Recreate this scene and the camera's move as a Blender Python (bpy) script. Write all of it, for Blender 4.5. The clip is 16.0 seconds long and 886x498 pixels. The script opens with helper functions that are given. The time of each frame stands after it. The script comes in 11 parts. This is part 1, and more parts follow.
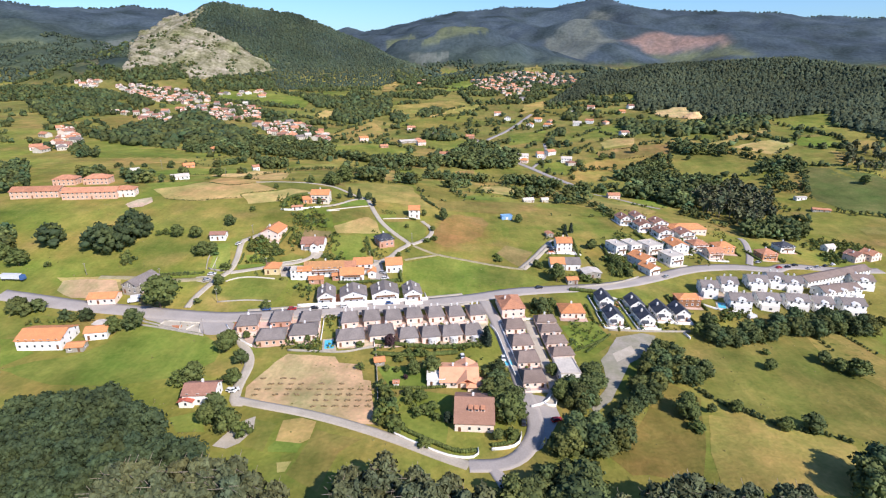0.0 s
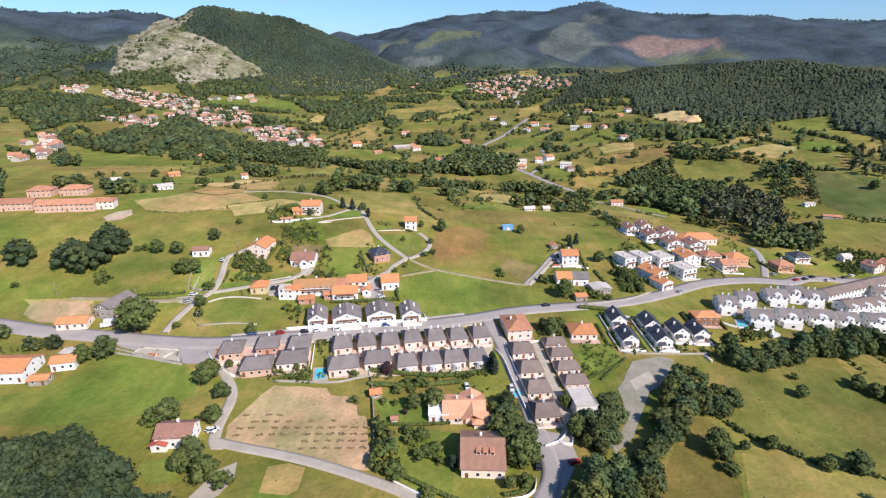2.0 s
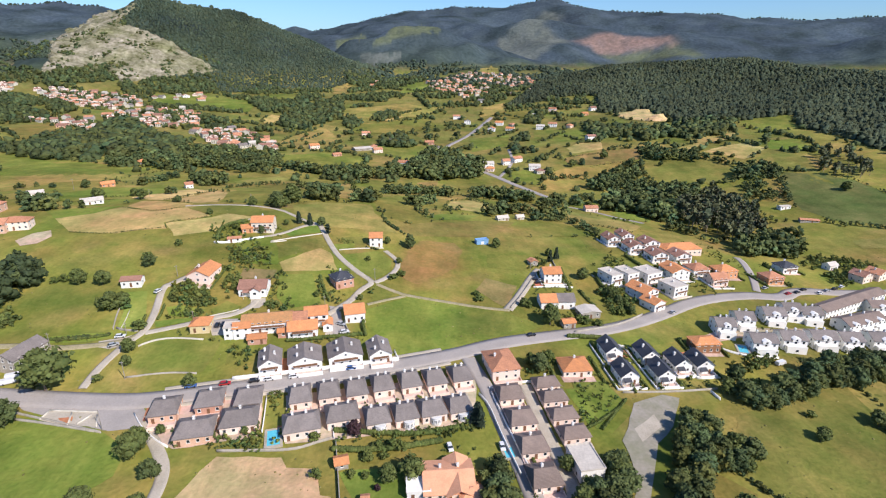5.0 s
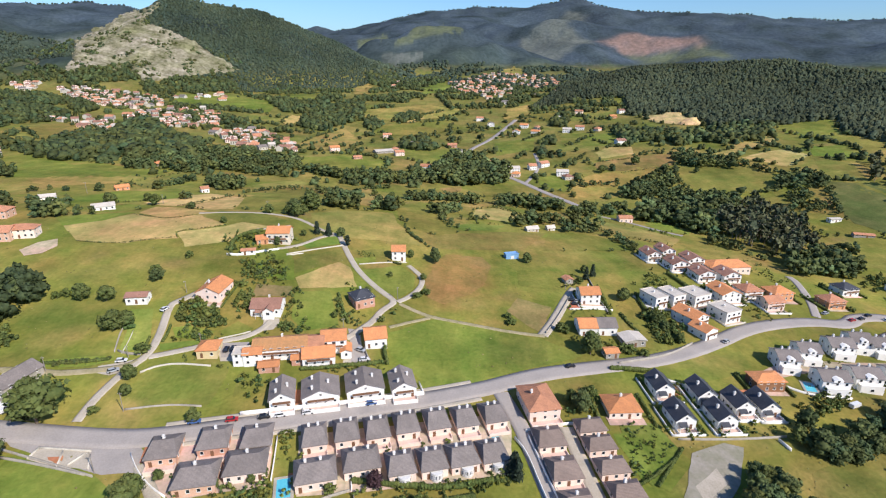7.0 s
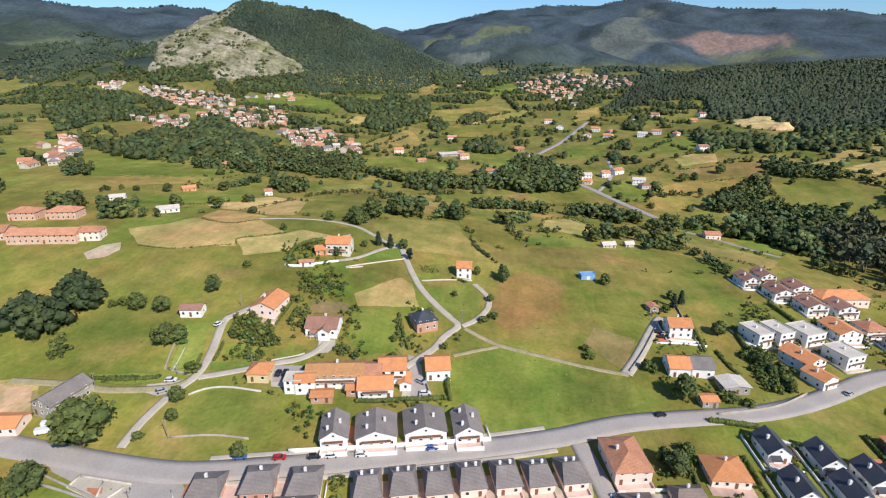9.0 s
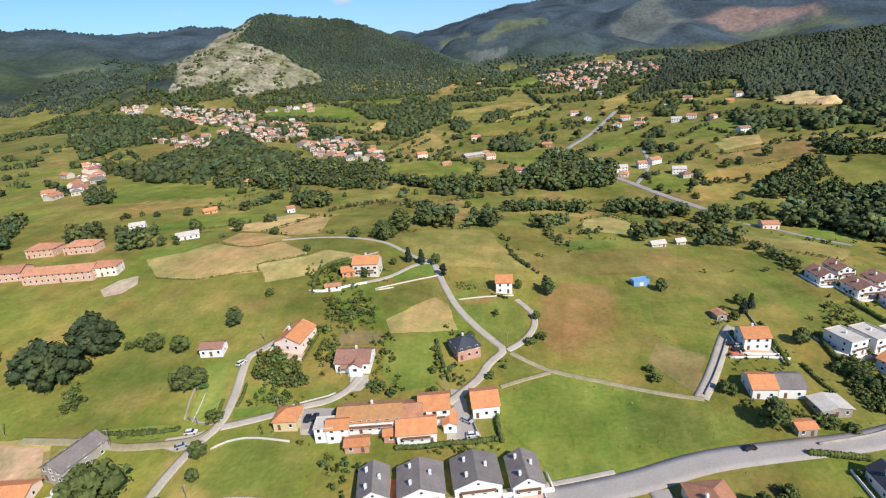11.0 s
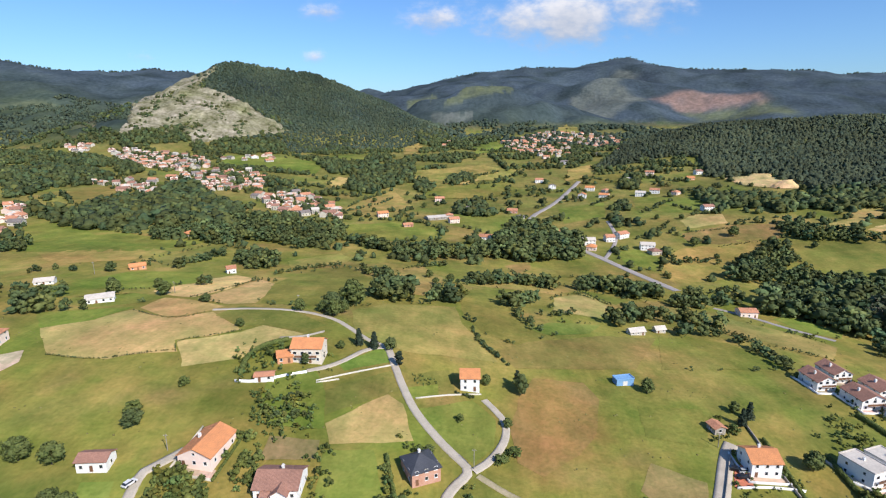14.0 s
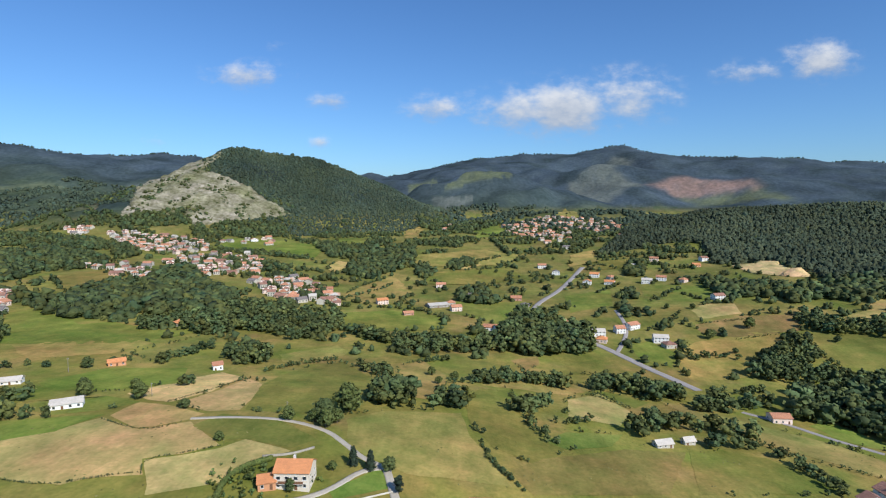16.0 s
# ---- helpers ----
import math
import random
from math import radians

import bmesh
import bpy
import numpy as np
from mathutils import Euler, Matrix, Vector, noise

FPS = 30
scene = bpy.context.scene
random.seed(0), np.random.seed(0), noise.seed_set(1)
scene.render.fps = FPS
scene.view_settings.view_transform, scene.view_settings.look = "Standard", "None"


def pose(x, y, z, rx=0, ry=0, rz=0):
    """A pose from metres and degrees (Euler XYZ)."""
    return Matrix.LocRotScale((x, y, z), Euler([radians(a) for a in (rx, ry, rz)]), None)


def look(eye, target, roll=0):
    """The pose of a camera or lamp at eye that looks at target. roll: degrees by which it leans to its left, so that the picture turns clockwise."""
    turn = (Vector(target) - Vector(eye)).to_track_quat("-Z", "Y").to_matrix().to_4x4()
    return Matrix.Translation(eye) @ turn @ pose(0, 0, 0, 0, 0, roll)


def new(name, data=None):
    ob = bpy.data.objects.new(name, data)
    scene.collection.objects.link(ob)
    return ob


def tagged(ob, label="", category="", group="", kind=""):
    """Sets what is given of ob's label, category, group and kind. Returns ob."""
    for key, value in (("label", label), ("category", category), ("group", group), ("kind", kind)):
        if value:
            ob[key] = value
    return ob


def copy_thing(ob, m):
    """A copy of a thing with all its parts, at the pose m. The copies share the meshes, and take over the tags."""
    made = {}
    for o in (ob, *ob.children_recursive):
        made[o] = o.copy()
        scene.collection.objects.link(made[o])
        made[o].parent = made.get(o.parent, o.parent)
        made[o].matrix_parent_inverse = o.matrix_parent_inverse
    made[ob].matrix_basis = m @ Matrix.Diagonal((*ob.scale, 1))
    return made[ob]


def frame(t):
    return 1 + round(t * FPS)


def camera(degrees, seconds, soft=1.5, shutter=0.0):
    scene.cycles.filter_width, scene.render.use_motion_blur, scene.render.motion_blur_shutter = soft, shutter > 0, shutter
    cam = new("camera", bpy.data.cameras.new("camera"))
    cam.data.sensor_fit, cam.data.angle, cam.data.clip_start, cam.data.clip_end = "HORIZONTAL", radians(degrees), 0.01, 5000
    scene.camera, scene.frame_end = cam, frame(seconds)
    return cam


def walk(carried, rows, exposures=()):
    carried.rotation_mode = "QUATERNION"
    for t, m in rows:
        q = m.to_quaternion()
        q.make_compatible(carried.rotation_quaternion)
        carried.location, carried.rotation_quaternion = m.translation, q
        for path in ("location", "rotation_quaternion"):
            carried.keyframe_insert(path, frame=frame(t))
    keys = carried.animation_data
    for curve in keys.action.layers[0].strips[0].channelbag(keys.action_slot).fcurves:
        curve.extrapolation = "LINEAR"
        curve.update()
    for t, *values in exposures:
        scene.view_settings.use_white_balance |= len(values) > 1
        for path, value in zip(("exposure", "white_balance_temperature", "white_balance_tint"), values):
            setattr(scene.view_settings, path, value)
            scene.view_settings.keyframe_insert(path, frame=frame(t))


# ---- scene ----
cam = camera(78.32, 16.0, soft=1.2)
PATH = [
    (0, (0.00, 0.00, 120.00), (0.00, 94.26, 86.62), -0.00),
    (0.5, (-0.83, 5.24, 119.79), (-0.72, 99.09, 85.27), 0.10),
    (1, (-1.69, 10.60, 119.25), (-1.55, 106.59, 91.20), 0.12),
    (1.5, (-2.44, 16.09, 119.01), (-2.37, 112.21, 91.42), 0.03),
    (2, (-2.87, 21.42, 119.10), (-1.78, 115.90, 86.35), -0.20),
    (2.5, (-3.38, 27.30, 119.59), (3.57, 121.34, 86.30), -0.90),
    (3, (-3.75, 33.59, 119.69), (2.84, 127.67, 86.43), -0.06),
    (3.5, (-4.24, 39.71, 119.94), (1.36, 133.83, 86.61), 0.17),
    (4, (-4.99, 45.64, 120.25), (3.22, 139.56, 86.90), -0.02),
    (6.5, (-9.13, 76.52, 120.66), (-1.74, 170.49, 87.25), -0.05),
    (7, (-9.97, 82.81, 120.66), (-5.19, 176.97, 87.32), 0.23),
    (7.5, (-10.78, 89.30, 120.73), (-11.11, 183.63, 87.55), 4.35),
    (8, (-11.97, 95.63, 120.74), (-16.27, 189.81, 87.39), 1.87),
    (8.5, (-13.19, 101.73, 120.84), (-20.10, 195.74, 87.44), -0.00),
    (9, (-14.61, 108.00, 120.94), (-20.56, 202.08, 87.57), 0.05),
    (11.5, (-20.41, 138.96, 119.71), (-31.80, 232.62, 86.55), -5.31),
    (12, (-21.07, 145.34, 119.76), (-28.14, 239.41, 86.58), -3.18),
    (12.5, (-21.75, 151.51, 119.67), (-25.10, 245.78, 86.45), -0.53),
    (13, (-22.58, 157.72, 119.53), (-28.86, 251.82, 86.28), -0.55),
    (13.5, (-23.39, 163.87, 119.46), (-26.47, 258.15, 86.26), -0.37),
    (14, (-24.15, 170.26, 119.68), (-27.32, 267.36, 95.98), -0.36),
    (14.5, (-24.41, 175.60, 120.74), (-27.79, 275.42, 115.95), -0.39),
    (15, (-25.46, 181.05, 122.06), (-28.84, 280.93, 118.38), -0.27),
    (15.5, (-26.65, 186.66, 123.28), (-30.07, 286.34, 116.06), -0.12),
    (16, (-27.95, 192.33, 124.12), (-30.99, 291.86, 114.96), -0.01),
]
EXPOSURE = [(0, 0.34, 6300, 17), (1, 0.27, 6320, 17), (1.5, 0.19, 6320, 17), (4, 0.19, 6370, 16), (7, 0.15, 6400, 14), (9, 0.11, 6400, 12), (12.5, 0.11, 6400, 11), (13.5, 0.13, 6350, 11), (14, 0.17, 6300, 13), (14.5, 0.09, 6080, 9), (15, -0.06, 6050, 9), (16, -0.06, 6050, 9)]
walk(cam, [(t, look(eye, target, roll)) for t, eye, target, roll in PATH], EXPOSURE)


# ---- sky, sun ----
SUN_AZIMUTH, SUN_HEIGHT = radians(139), radians(40)  # azimuth from +y, clockwise
world = bpy.data.worlds.new("sky")
scene.world = world
world.use_nodes = True
wn, wl = world.node_tree.nodes, world.node_tree.links
wn.clear()


def wmath(op, a, b=0.0, c=0.0):
    n = wn.new("ShaderNodeMath")
    n.operation = op
    for k, v in enumerate((a, b, c)):
        if isinstance(v, (int, float)):
            n.inputs[k].default_value = v
        else:
            wl.new(v, n.inputs[k])
    return n.outputs[0]


sky = wn.new("ShaderNodeTexSky")
sky.sky_type, sky.sun_disc = "NISHITA", False
sky.sun_elevation, sky.sun_rotation = SUN_HEIGHT, SUN_AZIMUTH
sky.altitude, sky.air_density, sky.dust_density, sky.ozone_density = 200, 1.0, 0.6, 2.0
ray_way = wn.new("ShaderNodeTexCoord")
axes = wn.new("ShaderNodeSeparateXYZ")
wl.new(ray_way.outputs["Generated"], axes.inputs[0])
ahead = wmath("MAXIMUM", axes.outputs[1], 0.02)
across, above = wmath("DIVIDE", axes.outputs[0], ahead), wmath("DIVIDE", axes.outputs[2], ahead)
plane = wn.new("ShaderNodeCombineXYZ")
wl.new(across, plane.inputs[0])
wl.new(wmath("MULTIPLY", above, 1.7), plane.inputs[1])
billow = wn.new("ShaderNodeTexNoise")
billow.inputs["Scale"].default_value, billow.inputs["Detail"].default_value, billow.inputs["Roughness"].default_value = 24, 9, 0.60
wl.new(plane.outputs[0], billow.inputs["Vector"])
# small fair-weather clouds over the far range: across, above, half-width, half-height, density
CLOUDS = [(-0.39, 0.224, 0.062, 0.022, 0.75), (-0.335, 0.275, 0.03, 0.010, 0.3), (-0.30, 0.226, 0.03, 0.010, 0.25), (-0.235, 0.178, 0.032, 0.013, 0.7), (-0.255, 0.103, 0.018, 0.012, 0.6), (-0.565, 0.105, 0.022, 0.010, 0.5),
          (-0.045, 0.164, 0.05, 0.022, 0.75), (0.115, 0.160, 0.085, 0.034, 0.85), (0.185, 0.162, 0.075, 0.040, 1.15), (0.30, 0.180, 0.080, 0.045, 0.7), (0.515, 0.222, 0.065, 0.018, 0.6), (0.635, 0.243, 0.052, 0.030, 0.95)]
cover, body, lift_sum = 0.0, 0.001, 0.0
for cx, cz, rx, rz, thick in CLOUDS:
    u = wmath("DIVIDE", wmath("SUBTRACT", across, cx), rx)
    v = wmath("DIVIDE", wmath("SUBTRACT", above, cz), rz)
    r = wmath("ADD", wmath("MULTIPLY", u, u), wmath("MULTIPLY", v, v))
    one = wmath("MULTIPLY", wmath("EXPONENT", wmath("MULTIPLY", r, -0.8)), thick)
    cover = wmath("MAXIMUM", cover, one)
    body, lift_sum = wmath("ADD", body, one), wmath("MULTIPLY_ADD", one, v, lift_sum)
puffs = wmath("MULTIPLY_ADD", wmath("MULTIPLY", wmath("SUBTRACT", billow.outputs[0], 0.56), wmath("MINIMUM", wmath("MULTIPLY", cover, 4.0), 1.0)), 1.45, cover)
veil = wn.new("ShaderNodeMapRange")
veil.interpolation_type = "SMOOTHSTEP"
wl.new(puffs, veil.inputs[0])
for k, v in ((1, 0.06), (2, 0.98), (3, 0.0), (4, 0.92)):
    veil.inputs[k].default_value = v
# flat grey bases, sunlit tops
crown_light = wn.new("ShaderNodeMapRange")
wl.new(wmath("MULTIPLY_ADD", billow.outputs[0], 2.4, wmath("DIVIDE", lift_sum, body)), crown_light.inputs[0])
for k, v in ((1, 0.5), (2, 2.0), (3, 0.0), (4, 1.0)):
    crown_light.inputs[k].default_value = v
cloud_tone = wn.new("ShaderNodeMix")
cloud_tone.data_type = "RGBA"
wl.new(crown_light.outputs[0], cloud_tone.inputs["Factor"])
cloud_tone.inputs["A"].default_value, cloud_tone.inputs["B"].default_value = (4.6, 5.0, 5.7, 1), (8.2, 8.1, 8.1, 1)
ahead_only = wmath("MULTIPLY", veil.outputs[0], wmath("GREATER_THAN", axes.outputs[1], 0.05))
cloudy = wn.new("ShaderNodeMix")
cloudy.data_type = "RGBA"
wl.new(ahead_only, cloudy.inputs["Factor"])
deeper = wn.new("ShaderNodeMix")
deeper.data_type, deeper.blend_type = "RGBA", "MULTIPLY"
deeper.inputs["Factor"].default_value, deeper.inputs["B"].default_value = 1, (0.68, 0.98, 1.33, 1)
wl.new(sky.outputs[0], deeper.inputs["A"])
wl.new(deeper.outputs["Result"], cloudy.inputs["A"])
wl.new(cloud_tone.outputs["Result"], cloudy.inputs["B"])
background = wn.new("ShaderNodeBackground")
background.inputs[1].default_value = 0.10
wl.new(cloudy.outputs["Result"], background.inputs[0])
out = wn.new("ShaderNodeOutputWorld")
wl.new(background.outputs[0], out.inputs[0])

sun = new("sun", bpy.data.lights.new("sun", "SUN"))
sun.data.energy, sun.data.angle, sun.data.color = 4.8, radians(0.6), (1.0, 0.93, 0.82)
sun.matrix_world = look((math.sin(SUN_AZIMUTH) * 300, math.cos(SUN_AZIMUTH) * 300, 300 * math.tan(SUN_HEIGHT)), (0, 0, 0))

# ---- materials ----
MATS = {}


def surface(name, colour, other=None, grain=1.0, patch=12.0, rough=0.9, bump=0.0, vary=0.0, metal=0.0, spec=0.3, attribute="", stripes=None, island=0.0, contrast=0.5, broad=0.0, hues=None):
    """A matt surface: two colours mixed by noise at two scales (metres), grain in the relief, and a tint that differs from piece to piece."""
    if name in MATS:
        return MATS[name]
    m = MATS[name] = bpy.data.materials.new(name)
    m.use_nodes = True
    n, l = m.node_tree.nodes, m.node_tree.links
    b = n["Principled BSDF"]
    b.inputs["Roughness"].default_value, b.inputs["Metallic"].default_value = rough, metal
    b.inputs["Specular IOR Level"].default_value = spec
    other = other or tuple(c * 0.8 for c in colour)
    geo = n.new("ShaderNodeNewGeometry")
    fine, wide, mix = n.new("ShaderNodeTexNoise"), n.new("ShaderNodeTexNoise"), n.new("ShaderNodeMix")
    fine.inputs["Scale"].default_value, fine.inputs["Detail"].default_value = 1 / grain, 4
    wide.inputs["Scale"].default_value, wide.inputs["Detail"].default_value = 1 / patch, 3
    for t in (fine, wide):
        l.new(geo.outputs["Position"], t.inputs["Vector"])
    add = n.new("ShaderNodeMath")
    add.operation = "ADD"
    l.new(fine.outputs[0], add.inputs[0])
    l.new(wide.outputs[0], add.inputs[1])
    spread = n.new("ShaderNodeMapRange")
    l.new(add.outputs[0], spread.inputs[0])
    spread.inputs[1].default_value, spread.inputs[2].default_value = 1 - contrast * 0.5, 1 + contrast * 0.5
    mix.data_type = "RGBA"
    l.new(spread.outputs[0], mix.inputs["Factor"])
    mix.inputs["A"].default_value, mix.inputs["B"].default_value = (*colour, 1), (*other, 1)
    result = mix.outputs["Result"]
    if broad:
        hills, shade, tone = n.new("ShaderNodeTexNoise"), n.new("ShaderNodeMapRange"), n.new("ShaderNodeHueSaturation")
        hills.inputs["Scale"].default_value, hills.inputs["Detail"].default_value, hills.inputs["Roughness"].default_value = 1 / broad, 6, 0.7
        l.new(geo.outputs["Position"], hills.inputs["Vector"])
        l.new(hills.outputs[0], shade.inputs[0])
        for k, v in ((1, 0.32), (2, 0.68), (3, 0.68), (4, 1.32)):
            shade.inputs[k].default_value = v
        l.new(shade.outputs[0], tone.inputs["Value"])
        l.new(result, tone.inputs["Color"])
        result = tone.outputs["Color"]
    if hues:
        # drifts of drier and lusher growth at several sizes (metres), the last two drawn out like mowing lines
        for size, low_tint, high_tint, stretch in hues:
            drift, span, tint_mix, wash, scale = n.new("ShaderNodeTexNoise"), n.new("ShaderNodeMapRange"), n.new("ShaderNodeMix"), n.new("ShaderNodeMix"), n.new("ShaderNodeMapping")
            scale.inputs["Scale"].default_value = (1 / size, stretch / size, 1 / size)
            scale.inputs["Rotation"].default_value = (0, 0, 0.35)
            l.new(geo.outputs["Position"], scale.inputs["Vector"])
            drift.inputs["Scale"].default_value, drift.inputs["Detail"].default_value, drift.inputs["Roughness"].default_value = 1, 5, 0.62
            l.new(scale.outputs[0], drift.inputs["Vector"])
            l.new(drift.outputs[0], span.inputs[0])
            span.inputs[1].default_value, span.inputs[2].default_value = 0.36, 0.64
            tint_mix.data_type = "RGBA"
            tint_mix.inputs["A"].default_value, tint_mix.inputs["B"].default_value = (*low_tint, 1), (*high_tint, 1)
            l.new(span.outputs[0], tint_mix.inputs["Factor"])
            wash.data_type, wash.blend_type = "RGBA", "MULTIPLY"
            wash.inputs["Factor"].default_value = 1
            l.new(result, wash.inputs["A"])
            l.new(tint_mix.outputs["Result"], wash.inputs["B"])
            result = wash.outputs["Result"]
    if attribute:
        at, mul = n.new("ShaderNodeAttribute"), n.new("ShaderNodeMix")
        at.attribute_name = attribute
        mul.data_type, mul.blend_type = "RGBA", "MULTIPLY"
        mul.inputs["Factor"].default_value = 1
        l.new(result, mul.inputs["A"])
        l.new(at.outputs["Color"], mul.inputs["B"])
        result = mul.outputs["Result"]
    if vary or island:
        tint, hsv = n.new("ShaderNodeMapRange"), n.new("ShaderNodeHueSaturation")
        if island:
            l.new(geo.outputs["Random Per Island"], tint.inputs[0])
        else:
            l.new(n.new("ShaderNodeObjectInfo").outputs["Random"], tint.inputs[0])
        k = island or vary
        tint.inputs[3].default_value, tint.inputs[4].default_value = 1 - k, 1 + k
        l.new(tint.outputs[0], hsv.inputs["Value"])
        l.new(result, hsv.inputs["Color"])
        result = hsv.outputs["Color"]
    relief = fine.outputs[0]
    if stripes:
        axis, size = stripes
        co, wave = n.new("ShaderNodeTexCoord"), n.new("ShaderNodeTexWave")
        wave.bands_direction = axis
        wave.inputs["Scale"].default_value, wave.inputs["Distortion"].default_value, wave.inputs["Detail"].default_value = 0.314 / size, 0.4, 1
        l.new(co.outputs["Object"], wave.inputs["Vector"])
        dark = n.new("ShaderNodeMix")
        dark.data_type, dark.blend_type = "RGBA", "MULTIPLY"
        dark.inputs["Factor"].default_value = 0.22
        l.new(result, dark.inputs["A"])
        l.new(wave.outputs["Color"], dark.inputs["B"])
        result = dark.outputs["Result"]
        relief = wave.outputs["Fac"]
    l.new(result, b.inputs["Base Color"])
    if bump:
        bp = n.new("ShaderNodeBump")
        bp.inputs["Strength"].default_value, bp.inputs["Distance"].default_value = min(1, bump), grain * 0.25
        l.new(relief, bp.inputs["Height"])
        l.new(bp.outputs[0], b.inputs["Normal"])
    return m


ASPHALT = surface("asphalt", (0.395, 0.352, 0.318), (0.315, 0.285, 0.258), grain=0.6, patch=9, rough=0.85, bump=0.2)
CONCRETE = surface("concrete", (0.50, 0.44, 0.355), (0.38, 0.335, 0.262), grain=0.5, patch=5, rough=0.9, bump=0.2)
GRAVEL = surface("gravel", (0.44, 0.36, 0.235), (0.23, 0.215, 0.095), grain=0.6, patch=3, rough=1, bump=0.4, contrast=0.8)
GRASS = surface("grassland", (0.77, 0.79, 0.69), (1.29, 1.15, 1.18), grain=1.6, patch=17, rough=1, bump=0.8, spec=0.1, attribute="land", contrast=0.8, broad=80,
                hues=((52, (0.80, 0.93, 0.80), (1.17, 1.04, 1.10), 1.0), (19, (0.85, 0.93, 0.85), (1.11, 1.04, 1.06), 1.0), (6, (0.87, 0.92, 0.87), (1.11, 1.06, 1.08), 1.0), (5, (0.92, 0.93, 0.9), (1.07, 1.06, 1.06), 0.12)))
ROCKS = surface("limestone", (0.13, 0.125, 0.066), (0.46, 0.41, 0.335), grain=7, patch=38, rough=1, bump=1.0, spec=0.1, contrast=0.62,
                hues=((85, (0.62, 0.68, 0.46), (1.06, 1.04, 1.02), 1.0), (14, (0.70, 0.70, 0.66), (1.12, 1.12, 1.14), 1.0)))
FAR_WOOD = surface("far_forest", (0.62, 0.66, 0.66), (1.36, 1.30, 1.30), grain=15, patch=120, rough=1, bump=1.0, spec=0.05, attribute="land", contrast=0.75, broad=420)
GRAVEL_YARD = surface("grey_gravel", (0.36, 0.325, 0.275), (0.25, 0.235, 0.175), grain=1.2, patch=6, rough=1, bump=0.4, contrast=0.7, hues=((11, (0.78, 0.84, 0.68), (1.06, 1.04, 1.04), 1.0),))
MAT_OF = {"asphalt": ASPHALT, "concrete": CONCRETE, "gravel": GRAVEL}

# ---- lie of the land ----
# crest lines (x, y, height) and half-width at the foot
RIDGES = []
RIDGES.append(([(-830, 1330, 60), (-789, 1381, 92), (-743, 1480, 172), (-678, 1580, 226), (-656, 1650, 266), (-605, 1700, 266), (-539, 1740, 260), (-457, 1800, 254), (-369, 1860, 222), (-306, 1920, 172), (-235, 1980, 90)], 470))
RIDGES.append(([(-3200, 2500, 420), (-2473, 2700, 400), (-2198, 2700, 392), (-2035, 2700, 380), (-1874, 2700, 343), (-1729, 2900, 345), (-1551, 3000, 363), (-1380, 3000, 345), (-1000, 3200, 280)], 1500))
RIDGES.append(([(-955, 4300, 255), (-782, 4300, 306), (-696, 4300, 348), (-568, 4300, 300), (-354, 4300, 250)], 700))
RIDGES.append(([(-515, 3900, 272), (-322, 3900, 313), (-92, 3900, 362), (61, 3900, 394), (214, 3900, 410), (441, 3900, 424), (668, 3900, 428), (818, 3900, 448), (968, 3900, 482), (1061, 3900, 490), (1160, 3850, 443), (1306, 3800, 414), (1445, 3700, 396), (1641, 3600, 389), (1921, 3500, 374), (2180, 3400, 343), (2500, 3200, 330), (3300, 2600, 330)], 1500))
RIDGES.append(([(1061, 3900, 470), (980, 3500, 330), (900, 3150, 180)], 420))
RIDGES.append(([(1500, 3700, 390), (1300, 3250, 260), (1150, 3000, 180)], 420))
RIDGES.append(([(-260, 2600, 110), (-119, 2600, 188), (6, 2600, 243), (105, 2600, 257), (204, 2600, 238), (328, 2600, 200), (452, 2600, 150), (600, 2500, 90)], 600))
RIDGES.append(([(-20, 1800, 60), (120, 1740, 86), (280, 1700, 98), (520, 1720, 90)], 480))
RIDGES.append(([(330, 1500, 24), (424, 1450, 68), (503, 1400, 98), (616, 1350, 110), (782, 1300, 118), (860, 1120, 94), (1000, 850, 95), (1300, 450, 110)], 430))


def wobble(x, y, size, seed):
    """Smooth noise in -1..1 from a few crossing waves."""
    rng = np.random.default_rng(seed)
    out = np.zeros_like(x)
    for k in range(9):
        a, p, f = rng.uniform(0, 6.283), rng.uniform(0, 6.283), rng.uniform(0.6, 1.7) * 6.283 / size
        out += np.sin((x * np.cos(a) + y * np.sin(a)) * f + p + 0.8 * np.sin(f * 0.6 * (y * np.cos(a) - x * np.sin(a))))
    return out / 4.0


def ridge_height(x, y, line, wide):
    best = np.full(x.shape, -1e3)
    spurs = 0.20 * wobble(x, y, wide * 0.42, int(wide)) if wide >= 600 else 0
    for (ax, ay, ah), (bx, by, bh) in zip(line, line[1:]):
        dx, dy = bx - ax, by - ay
        u = np.clip(((x - ax) * dx + (y - ay) * dy) / (dx * dx + dy * dy), 0, 1)
        d = np.hypot(x - ax - u * dx, y - ay - u * dy) / wide
        h = ah + u * (bh - ah)
        h = h * (1 + spurs * 6.75 * d * d * np.maximum(1 - d, 0))
        best = np.maximum(best, h * (1 - d) ** 1.0 * (d < 1) - 60 * np.maximum(d - 1, 0) )
    return best


